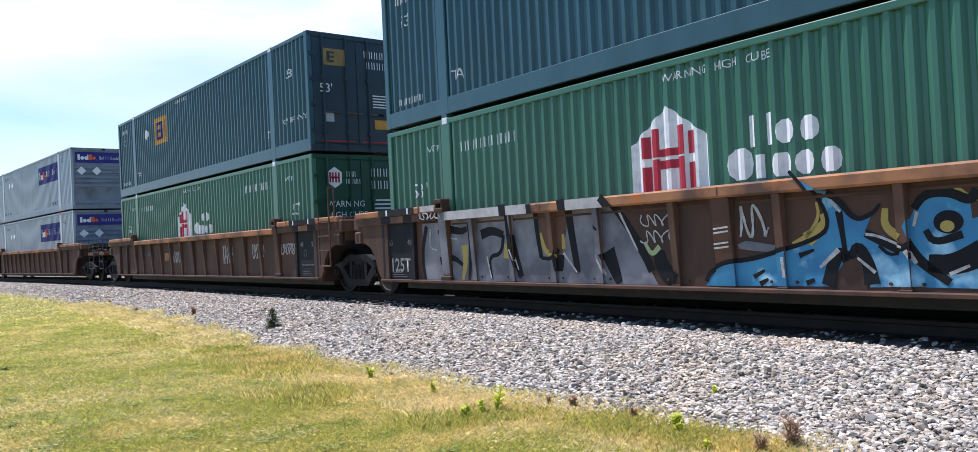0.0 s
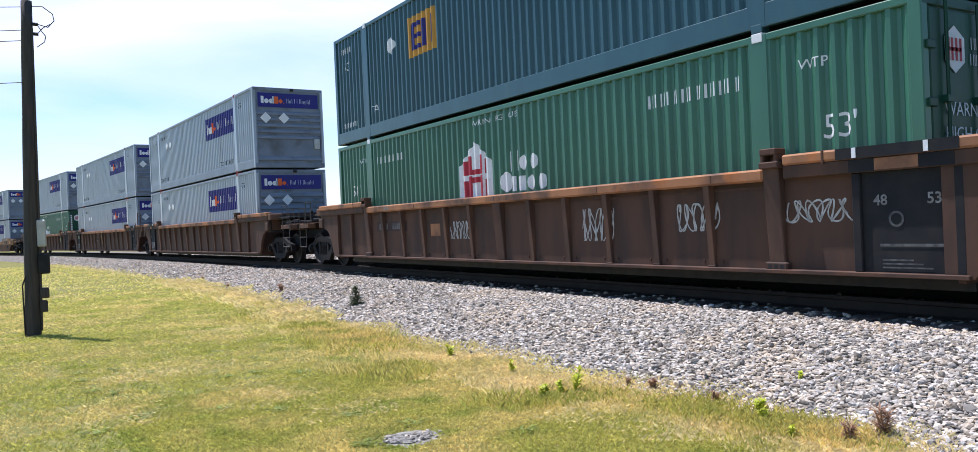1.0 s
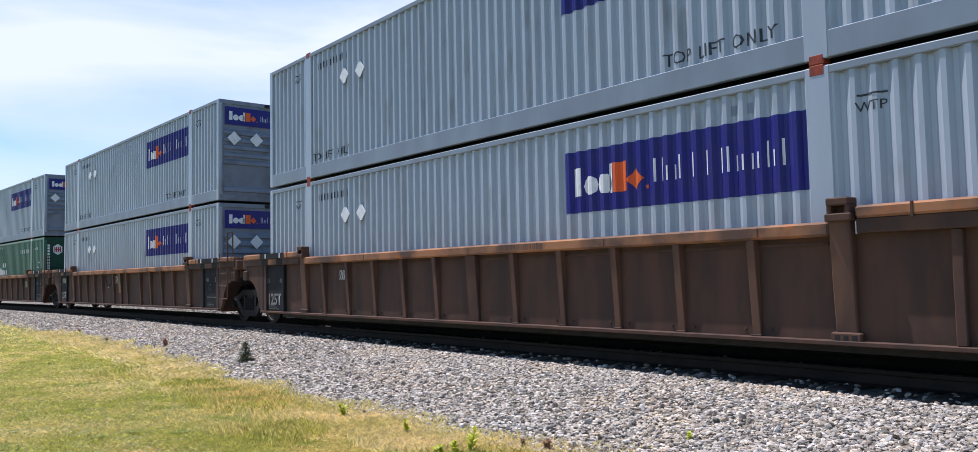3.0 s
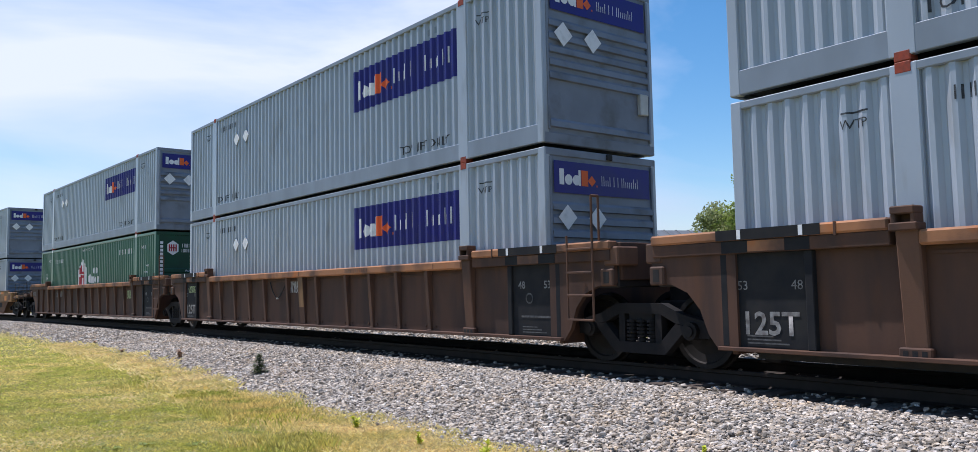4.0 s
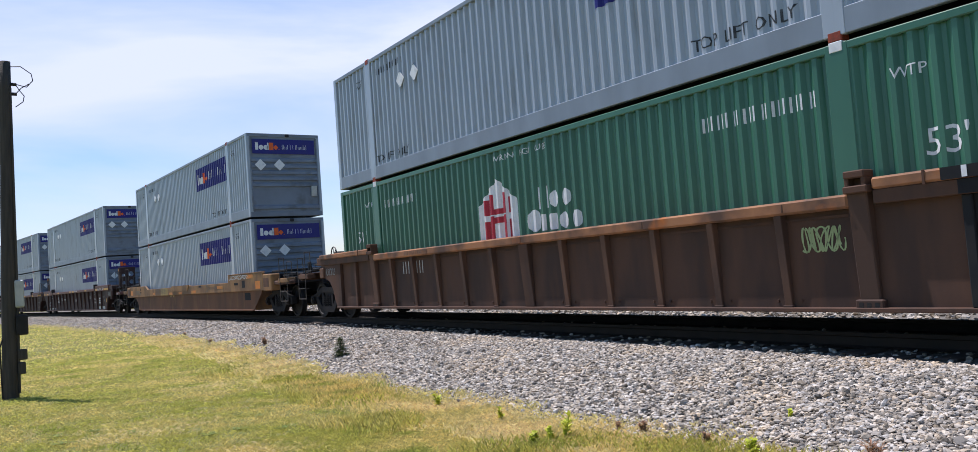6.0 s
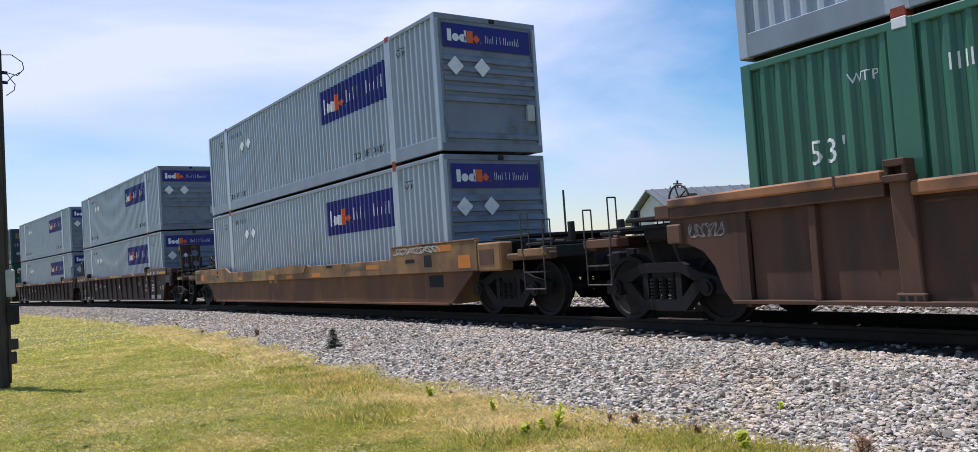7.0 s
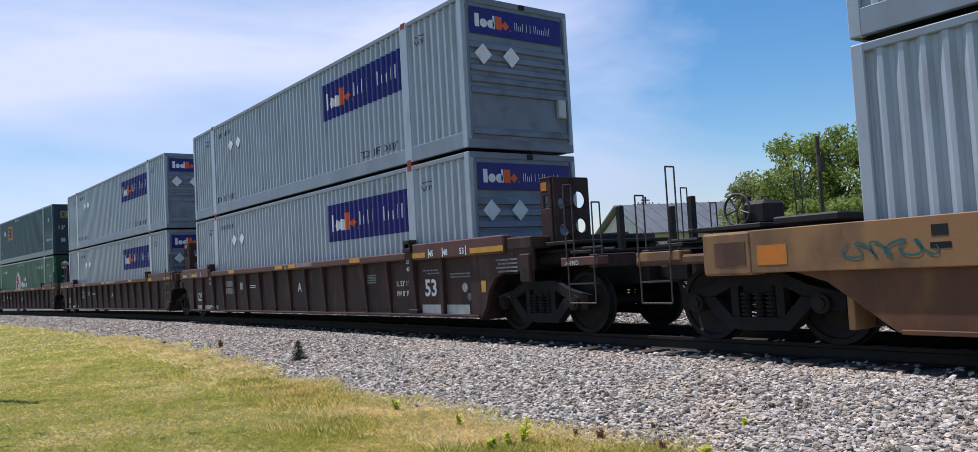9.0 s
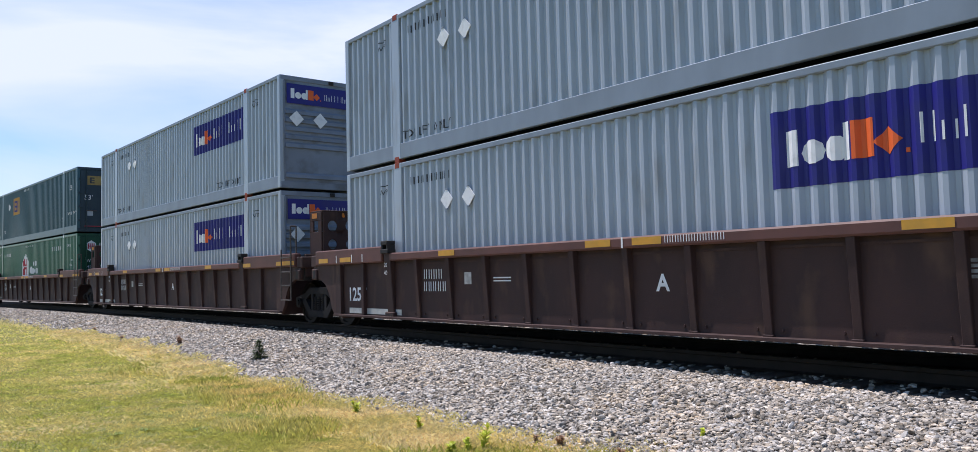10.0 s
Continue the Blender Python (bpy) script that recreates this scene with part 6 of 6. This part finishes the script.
    shine = ribbons((((6.67, 1.22), (6.72, 0.87), (6.48, 0.84)), 0.03, 0.02), (((6.24, 1.06), (5.82, 1.02)), 0.025, 0.02), (((4.96, 0.71), (4.86, 0.35)), 0.03, 0.02), (((4.28, 0.82), (4.13, 0.49)), 0.03, 0.02), (((3.06, 0.74), (2.79, 0.46)), 0.035, 0.02), (((2.35, 0.7), (2.2, 0.42)), 0.04, 0.02), (((1.91, 1.3), (1.59, 0.75)), 0.035, 0.02))
    on_car("letter_shine", flat(shine), SPRAY_WHITE, c, "white sprayed highlights", 0.006)
    squiggle(21, 1.54, 1.06, 0.50, 0.16, SPRAY_WHITE, c, -1.388, 0.010, 6, "white sprayed tag")
    squiggle(27, 1.50, 0.84, 0.52, 0.17, SPRAY_WHITE, c, -1.388, 0.010, 6, "white sprayed tag")
    squiggle(22, 0.0, 0.86, 0.42, 0.40, SPRAY_WHITE, c, -1.385, 0.016, 4, "white sprayed tag")
    mark("sprayed_haze", flat([[(0.02, 0.80), (-0.10, 0.84), (-0.48, 0.78), (-0.46, 0.70), (-0.2, 0.72), (0.0, 0.75)]]), SPRAY_GREY, c, -1.382, "grey sprayed haze")
    for z in (0.98, 0.93, 0.80, 0.75):
        mark("sprayed_dash", flat([[(0.29, z), (0.29, z + 0.022), (0.08, z + 0.04), (0.08, z + 0.02)]]), SPRAY_WHITE, c, -1.472)
    squiggle(23, 6.85, 1.40, 0.7, 0.12, SPRAY_WHITE, c, -1.515, 0.012, 8, "white sprayed tag")
    # the blue creature with eyes and horns
    trunk = [(0.5, 0.31), (0.45, 0.44), (0.2, 0.59), (-0.14, 0.62), (-0.53, 0.72), (-0.86, 0.79), (-1.1, 0.89), (-1.13, 1.02), (-1.06, 1.22), (-1.1, 1.35), (-1.23, 1.26), (-1.43, 1.02), (-1.61, 1.08), (-1.52, 0.9), (-1.72, 0.85), (-1.9, 0.72), (-2.08, 0.58), (-2.09, 0.35), (-1.54, 0.33), (-1.57, 0.44), (-1.44, 0.73), (-1.3, 0.61), (-1.09, 0.33)]
    horn = [(-0.78, 1.57), (-0.9, 1.42), (-1.01, 1.33), (-1.15, 1.3), (-1.01, 1.4), (-0.9, 1.47)]
    head = [(-1.93, 0.93), (-2.02, 1.09), (-2.12, 1.23), (-2.36, 1.23), (-2.53, 1.13), (-2.54, 0.98), (-2.64, 1.01), (-2.62, 0.75), (-2.33, 0.58), (-2.11, 0.6), (-2.0, 0.74)]
    jaw = [(-2.08, 0.58), (-2.32, 0.51), (-2.61, 0.58), (-2.6, 0.34), (-2.09, 0.34)]
    tail = [(-2.7, 0.34), (-2.7, 0.9), (-3.6, 0.72), (-4.3, 0.9), (-4.9, 1.2), (-5.0, 0.6), (-4.6, 0.34)]
    on_car("creature_body", flat([trunk, horn, head, jaw, tail]), SPRAY_BLUE, c, "blue sprayed creature with dark outlines")
    lines = ribbons((((0.5, 0.36), (0.43, 0.47), (0.19, 0.6), (-0.15, 0.62), (-0.54, 0.72), (-0.86, 0.8), (-1.09, 0.9), (-1.13, 1.03), (-1.06, 1.22), (-0.9, 1.44), (-0.78, 1.58)), 0.05, 0.03), (((-1.25, 1.12), (-1.27, 0.96), (-1.31, 0.6)), 0.07, 0.03), (((-1.09, 0.34), (-1.17, 0.6), (-1.27, 0.7), (-1.32, 0.6)), 0.12, 0.09), (((-1.35, 0.63), (-1.44, 0.78), (-1.55, 0.56), (-1.57, 0.36)), 0.05, 0.14), (((-1.12, 1.32), (-1.25, 1.24), (-1.42, 1.01), (-1.61, 1.07), (-1.69, 1.17)), 0.07, 0.02))
    lines += ribbons((((-1.52, 0.88), (-1.69, 0.8), (-1.9, 0.7)), 0.06, 0.1), (((-1.66, 0.75), (-1.76, 0.65), (-1.88, 0.68)), 0.03, 0.02), (((-1.93, 0.76), (-2.06, 0.58), (-2.32, 0.39)), 0.1, 0.06), (((-0.77, 0.66), (-0.95, 0.72)), 0.05, 0.02), (((-2.12, 0.89), (-2.19, 0.76), (-2.45, 0.84)), 0.05, 0.06), (((-2.02, 1.1), (-2.13, 1.24), (-2.36, 1.24), (-2.53, 1.14), (-2.6, 1.24)), 0.06, 0.08), (((-2.13, 0.58), (-2.35, 0.55), (-2.62, 0.67)), 0.12, 0.2), (((-0.84, 0.36), (-0.94, 0.4)), 0.05, 0.03), (((-0.18, 0.42), (-0.33, 0.5)), 0.05, 0.02), (((-0.26, 0.34), (-0.37, 0.4)), 0.06, 0.02))
    lines.append(blob(-2.33, 0.96, 0.135, 0.11))
    on_car("creature_line", flat(lines), SPRAY_BLACK, c, "black sprayed outlines", 0.004)
    on_car("creature_eye", flat([blob(-2.32, 0.92, 0.065, 0.055)]), SPRAY_YELLOW, c, "yellow sprayed eye", 0.007)
    flames = ribbons((((-0.7, 0.78), (-0.91, 0.89), (-1.03, 1.08), (-1.0, 1.23)), 0.05, 0.02), (((-0.87, 0.83), (-1.04, 0.94), (-1.1, 1.02), (-1.06, 1.1)), 0.14, 0.04), (((-1.74, 1.12), (-1.72, 0.94), (-1.88, 0.82)), 0.05, 0.08), (((-2.41, 1.28), (-2.54, 1.15), (-2.65, 1.21)), 0.03, 0.07))
    on_car("flame", flat(flames), SPRAY_YELLOW, c, "yellow sprayed flames", 0.002)
    pale = ribbons((((-1.01, 0.53), (-1.23, 0.72)), 0.02, 0.05), (((-1.52, 0.87), (-1.66, 0.85), (-1.91, 0.73)), 0.025, 0.02), (((-1.94, 0.7), (-2.02, 0.57)), 0.04, 0.03), (((-2.32, 0.47), (-2.5, 0.55)), 0.03, 0.02), (((-1.16, 1.24), (-1.27, 1.11)), 0.03, 0.02), (((-1.43, 0.63), (-1.61, 0.48)), 0.02, 0.03), (((-2.05, 1.07), (-2.01, 0.93)), 0.03, 0.02), (((-0.59, 0.65), (-0.6, 0.42)), 0.03, 0.03))
    on_car("creature_shine", flat(pale), SPRAY_WHITE, c, "pale sprayed highlights", 0.006)


def reflectors(c):
    for y, w in ((-8.74, 0.48), (-6.54, 0.235), (-3.87, 0.24), (-0.42, 0.245), (0.45, 0.24), (4.08, 0.24), (7.79, 0.24), (8.81, 0.22)):
        z = 1.39 if abs(y) < 6 else 1.375
        mark("reflector", flat([rect(y - w, y + w, z, z + 0.095)]), YELLOW, c, -1.516, "yellow reflector strip")


def brown_words(c, end):
    x = -1.379
    mark("unit_letter", letters("A", 0.30, -0.45, 0.80, 0.008), WHITE, c, x)
    if end:
        mark("size_marking", letters("53", 0.44, -6.50, 0.64, 0.012), WHITE, c, x)
        for w, y, b in (("45", -6.92, -6.90), ("48", -7.40, -7.38), ("53", -7.93, -8.13)):
            mark("size_marking", letters(w, 0.155, y, 1.385, 0.003), WHITE, c, -1.516)
            mark("size_bar", flat([rect(b - 0.02, b + 0.008, 1.355, 1.525)]), WHITE, c, -1.516)
        for w, z in (("IL 53' 1\"", 0.84), ("IW 8' 9\"", 0.64)):
            mark("size_marking", letters(w, 0.15, -5.42, z, 0.002), WHITE, c, x)
        mark("notice_marking", flat([rect(-4.55 - 0.02 * (k % 2), -4.05, 0.92 + 0.05 * k, 0.952 + 0.05 * k) for k in range(4)]), FADED, c, x)
        mark("notice_marking", flat([rect(-7.05, -6.62, 1.05, 1.075), rect(-7.0, -6.45, 1.11, 1.135)]), FADED, c, x)
        mark("round_marking", flat([blob(-7.99, 0.61, 0.07, 0.07)]), FADED, c, x)
        mark("size_marking", letters("20", 0.12, -6.02, 1.28), WHITE, c, -1.489)
        mark("size_marking", letters("40", 0.12, -6.02, 1.13), WHITE, c, -1.489)
        mark("pale_band", flat([rect(-7.98, -6.38, 0.30, 0.47)]), CREAM, c, x, "pale band low on the panel")
        mark("notice_marking", flat([rect(-9.5, -8.92 - 0.06 * (k % 2), 1.21 - 0.065 * k, 1.24 - 0.065 * k) for k in range(4)]), FADED, c, -1.454)
        mark("notice_marking", flat([rect(-8.14, -7.40, 1.02 - 0.055 * k, 1.045 - 0.055 * k) for k in range(2)]), FADED, c, x)
        mark("yellow_tag", flat([rect(-8.60, -8.47, 0.69, 0.89)]), YELLOW, c, -1.454)
        mark("round_marking", flat([blob(-7.86, 0.78, 0.085, 0.085)]), SPRAY_WHITE, c, x)
        mark("size_marking", letters("A-END", 0.10, -10.66, 1.07), WHITE, c, -1.446)
        for z0, z1, cells in ((1.42, 2.0, ((-0.86, 1.66, 0.10), (-0.47, 1.72, 0.12))), (2.0, 2.50, ((-0.88, 2.09, 0.09), (-0.49, 2.15, 0.14)))):
            ring_plate(-1.04, -0.27, -10.00, -9.96, z0, z1, cells, BROWN, c, "tower_plate")
        part("tower_side", boxes((-1.07, -1.02, -9.99, -9.72, 1.40, 2.02), (-1.07, -1.02, -9.99, -9.91, 2.02, 2.22), (-1.07, -1.02, -9.80, -9.72, 2.02, 2.22), (-1.07, -1.02, -9.99, -9.72, 2.22, 2.50), bevel=0.01), BROWN, c)
        part("tower_cap", boxes((-1.08, -0.24, -10.01, -9.70, 2.50, 2.53), bevel=0.008), BROWN, c)
        for q in (-0.98, -0.55):
            part("reflector", boxes((q, q + 0.16, -10.008, -10.003, 2.34, 2.47)), PATCH, c)
        part("reflector", boxes((-1.076, -1.071, -9.90, -9.76, 2.31, 2.45)), PATCH, c)
    else:
        for z0, z1, cells in ((1.64, 2.04, ((-0.72, 1.84, 0.12), (-0.24, 1.84, 0.13), (0.24, 1.84, 0.12))), (2.04, 2.60, ((-0.72, 2.27, 0.13), (-0.24, 2.28, 0.14), (0.24, 2.27, 0.13)))):
            ring_plate(-0.96, 0.48, -9.58, -9.54, z0, z1, cells, BROWN, c, "tower_plate")
        part("tower_cap", boxes((-0.98, 0.50, -9.60, -9.0, 2.60, 2.64), bevel=0.008), BROWN, c)
        part("tower_side", boxes((-0.99, -0.95, -9.57, -9.0, 1.46, 2.14), (-0.99, -0.95, -9.57, -9.40, 2.14, 2.40), (-0.99, -0.95, -9.17, -9.0, 2.14, 2.40), (-0.99, -0.95, -9.57, -9.0, 2.40, 2.60), bevel=0.008), BROWN, c)
        for q in (-0.92, -0.45):
            part("reflector", boxes((q, q + 0.28, -9.586, -9.582, 2.46, 2.58)), PATCH, c)
        part("reflector", boxes((-0.996, -0.991, -9.36, -9.12, 2.46, 2.58)), PATCH, c)
    mark("size_marking", letters("125T", 0.38, 7.93, 0.58, 0.008), WHITE, c, x)
    mark("pale_band", flat([rect(5.80, 7.88, 0.32, 0.43)]), CREAM, c, x, "pale band low on the panel")
    for q in (8.19, 7.50, 7.06):
        mark("size_bar", flat([rect(q - 0.015, q + 0.015, 1.36, 1.52)]), WHITE, c, -1.516)
    mark("size_marking", letters("20", 0.12, 6.24, 1.24), WHITE, c, -1.489)
    mark("size_marking", letters("40", 0.12, 6.24, 1.09), WHITE, c, -1.489)
    mark("number_marking", bars(5.0, 1.0, 0.17, (0.55,) * 4), WHITE, c, x)
    mark("number_marking", bars(5.0, 0.78, 0.17, (0.5,) * 6), WHITE, c, x)
    mark("number_marking", bars(-0.72, 1.40, 0.085, (0.6,) * 11), WHITE, c, -1.516)
    mark("data_box", flat([rect(3.55, 3.75, 0.9, 1.1)]), SPRAY_WHITE, c, x)
    mark("notice_marking", flat([rect(2.5, 2.95, 0.99 - 0.05 * k, 1.01 - 0.05 * k) for k in range(2)]), WHITE, c, x)
    mark("chord_seam", flat([rect(-0.015, 0.015, 1.36, 1.50)]), WHITE, c, -1.516)


# ---- the train put together ----
# near ends of the boxes at the start, as arc length
NEAR = {"A": -2.15, "B": 17.51, "C": 41.07, "D": 60.65, "E": 80.14, "F": 103.78, "G": 127.33, "H": 146.89, "I": 166.62}
MOVING = []                       # (thing, arc length at the start, height over rail, turned round)


def put_train(thing, u, z=0.0, back=False):
    MOVING.append((thing, u, z, back))
    thing.matrix_basis = train_pose(u, z, back)


def train_pose(u, z, back):
    return on_track(u, 0.0, z) @ (Matrix.Rotation(math.pi, 4, "Z") if back else Matrix.Identity(4))


GREYBOX, GREEN_F, GREEN_D, TEALBOX = grey_container(), green_container(True), green_container(False), teal_container()
LOADS = {"A": (GREEN_F, TEALBOX), "B": (GREEN_D, TEALBOX), "C": (GREYBOX, GREYBOX), "D": (GREYBOX, GREYBOX), "E": (GREEN_F, GREYBOX),
         "F": (GREYBOX, GREYBOX), "G": (GREYBOX, GREYBOX), "H": (GREYBOX, GREYBOX), "I": (GREEN_D, TEALBOX)}
used = set()


def take(proto):
    if proto in used:
        return copy_thing(proto, Matrix.Identity(4))
    used.add(proto)
    return proto


for k, (low, high) in LOADS.items():
    for i, proto in enumerate((low, high)):
        put_train(take(proto), NEAR[k] + BOX_L / 2, FLOOR + i * BOX_H)

RUST_CAR = "rust-brown ribbed well car with an orange-brown top chord"
DARK_CAR = "dark brown ribbed well car with yellow reflector patches"
CARS = {
    "A": well_car("rust-brown ribbed well car covered in silver and blue graffiti", RUST, RUST_TOP, "joint", "joint", True, shift=0.18, drop=0.16, paired=True),
    "B": well_car(RUST_CAR, RUST, RUST_TOP, "joint", "coupled", True, shift=0.07, drop=0.16),
    "C": well_car(RUST_CAR, RUST, RUST_TOP, "coupled", "joint", True, shift=0.07, drop=0.12),
    "D": well_car(RUST_CAR, RUST, RUST_TOP, "joint", "joint", True, shift=0.18, pale=True, paired=True),
    "E": well_car(RUST_CAR, RUST, RUST_TOP, "joint", "coupled", True, shift=0.05),
    "F": ochre_car(),
    "G": well_car(DARK_CAR, BROWN, BROWN_TOP, "coupled", "joint", False),
    "H": well_car(DARK_CAR, BROWN, BROWN_TOP, "joint", "joint", False),
    "I": well_car(DARK_CAR, BROWN, BROWN_TOP, "joint", "joint", False),
}
for k, car in CARS.items():
    rust = k in "ABCDE"
    put_train(car, NEAR[k] + BOX_L / 2 - (0.09 if k == "E" else 0.16 if rust else 0.0), 0.055 if rust else 0.0)
for k in "ABCDE":
    stencils(CARS[k], "48" if k != "C" else "", "125T" if k not in "BE" else "")
graffiti(CARS["A"])
for o in CARS["A"].children:
    if o.name.startswith("rib") and o.location.x < 0 and 2.0 < o.location.y < 6 and abs(o.location.y - 3.26) > 0.2:
        o.material_slots[0].link = "OBJECT"
        o.material_slots[0].material = SPRAY_GREY
for k in "GHI":
    reflectors(CARS[k])
    brown_words(CARS[k], k == "G")
# tags and numbers on the rust-brown cars
for k, seed, y, z, w, h, mat in (("B", 31, -2.35, 0.62, 0.75, 0.55, SPRAY_WHITE), ("B", 32, -4.45, 0.75, 0.75, 0.40, SPRAY_WHITE), ("B", 33, -6.28, 0.84, 0.80, 0.27, SPRAY_WHITE), ("B", 34, 1.96, 0.68, 0.70, 0.38, SPRAY_WHITE),
                                 ("D", 35, 7.9, 1.06, 0.70, 0.20, SPRAY_LIME), ("E", 36, -5.35, 0.9, 0.5, 0.3, SPRAY_LIME), ("D", 37, 0.9, 1.0, 0.45, 0.3, SPRAY_WHITE), ("C", 38, 4.6, 1.0, 0.4, 0.2, SPRAY_WHITE), ("E", 39, 9.08, 1.10, 0.6, 0.18, FADED)):
    tag(seed, y, z, w, h, mat, CARS[k], -1.381 if abs(y) < 7.2 else -1.418 if abs(y) < 8.1 else -1.453, 0.011, 8)
for k, y in (("B", 0.35), ("C", -0.9), ("E", 4.4), ("D", -2.0)):
    mark("number_marking", bars(y, 1.39, 0.09, (0.5,) * 4 + (0.1,) + (0.5,) * 6), BLACK_INK, CARS[k], -1.516)
mark("repainted_patch", flat([rect(2.45, 2.88, 0.76, 1.02)]), RUST_TOP, CARS["B"], -1.379, "square orange repainted patch")
mark("number_band", flat([rect(4.03, 5.70, 0.89, 1.12)]), BROWN, CARS["B"], -1.379, "worn dark patch behind the number")
mark("number_marking", bars(5.57, 0.93, 0.15, (0.6,) * 4, 0.3), FADED, CARS["B"], -1.382)
mark("number_marking", bars(4.83, 0.93, 0.15, (0.55,) * 6, 0.2), FADED, CARS["B"], -1.382)
mark("chord_notice", flat([rect(4.70, 4.98, 1.385 + 0.035 * k, 1.405 + 0.035 * k) for k in range(3)]), FADED, CARS["B"], -1.516)
mark("number_marking", bars(4.75, 1.0, 0.26, (0.6,) * 4), SPRAY_WHITE, CARS["E"], -1.379)
hose = part("slack_hose", tube([(-1.40, 2.0, 1.27), (-1.42, 1.82, 1.06), (-1.43, 1.62, 0.92), (-1.43, 1.5, 0.88), (-1.43, 1.38, 0.93), (-1.42, 1.2, 1.08), (-1.40, 1.06, 1.28)], 0.014), BLACK, CARS["D"], "slack black hose hung between two ribs")
part("hose_hook", boxes((-1.45, -1.41, 1.47, 1.54, 0.86, 0.90), bevel=0.006), CREAM, hose)
wheel = bmesh.new()
rim = [Vector((-0.95, 9.72 + 0.19 * math.cos(0.31416 * i), 1.68 + 0.19 * math.sin(0.31416 * i))) for i in range(21)]
for p, q in zip(rim, rim[1:]):
    rod(wheel, p, q, 0.016, 6)
for i in range(0, 20, 4):
    rod(wheel, Vector((-0.95, 9.72, 1.68)), rim[i], 0.011, 5)
part("brake_wheel", wheel, HANDRAIL, CARS["E"])
part("brake_housing", boxes((-0.93, -0.66, 9.56, 9.86, 1.42, 1.74), bevel=0.05), BLACK, CARS["E"])
truck = bogie()
used.clear()
MID = {k: v + BOX_L / 2 for k, v in NEAR.items()}
PLACES = [MID["A"] - 9.8] + [(MID[a] + MID[b]) / 2 for a, b in ("AB", "CD", "DE", "GH", "HI")] + [MID["I"] + 9.8]
PLACES += [MID[k] + s * (9.62 if k == "F" and s > 0 else 9.73 if k == "G" else 9.88) for k, s in (("B", 1), ("C", -1), ("E", 1), ("F", -1), ("F", 1), ("G", -1))]
for u in PLACES:
    b = take(truck)
    put_train(b, u)
    WHEELSETS.extend(o for o in b.children if o.name.startswith("axle"))



def gone(t):
    """Metres that the train has gone at t."""
    for (t0, a), (t1, b) in zip(RUN, RUN[1:]):
        if t <= t1:
            return a + (b - a) * (t - t0) / (t1 - t0)
    return RUN[-1][1]


def motions():
    for thing, u, z, back in MOVING:
        walk(thing, [(t, train_pose(u - s, z, back)) for t, s in RUN])
    for n, axle in enumerate(WHEELSETS):
        home = axle.matrix_basis.translation.copy()
        rows = []
        for f in range(0, 301):
            t = f / 30
            rows.append((t, Matrix.Translation(home) @ Matrix.Rotation(gone(t) / WHEEL_R + n * 0.7, 4, "X")))
        walk(axle, rows)



motions()
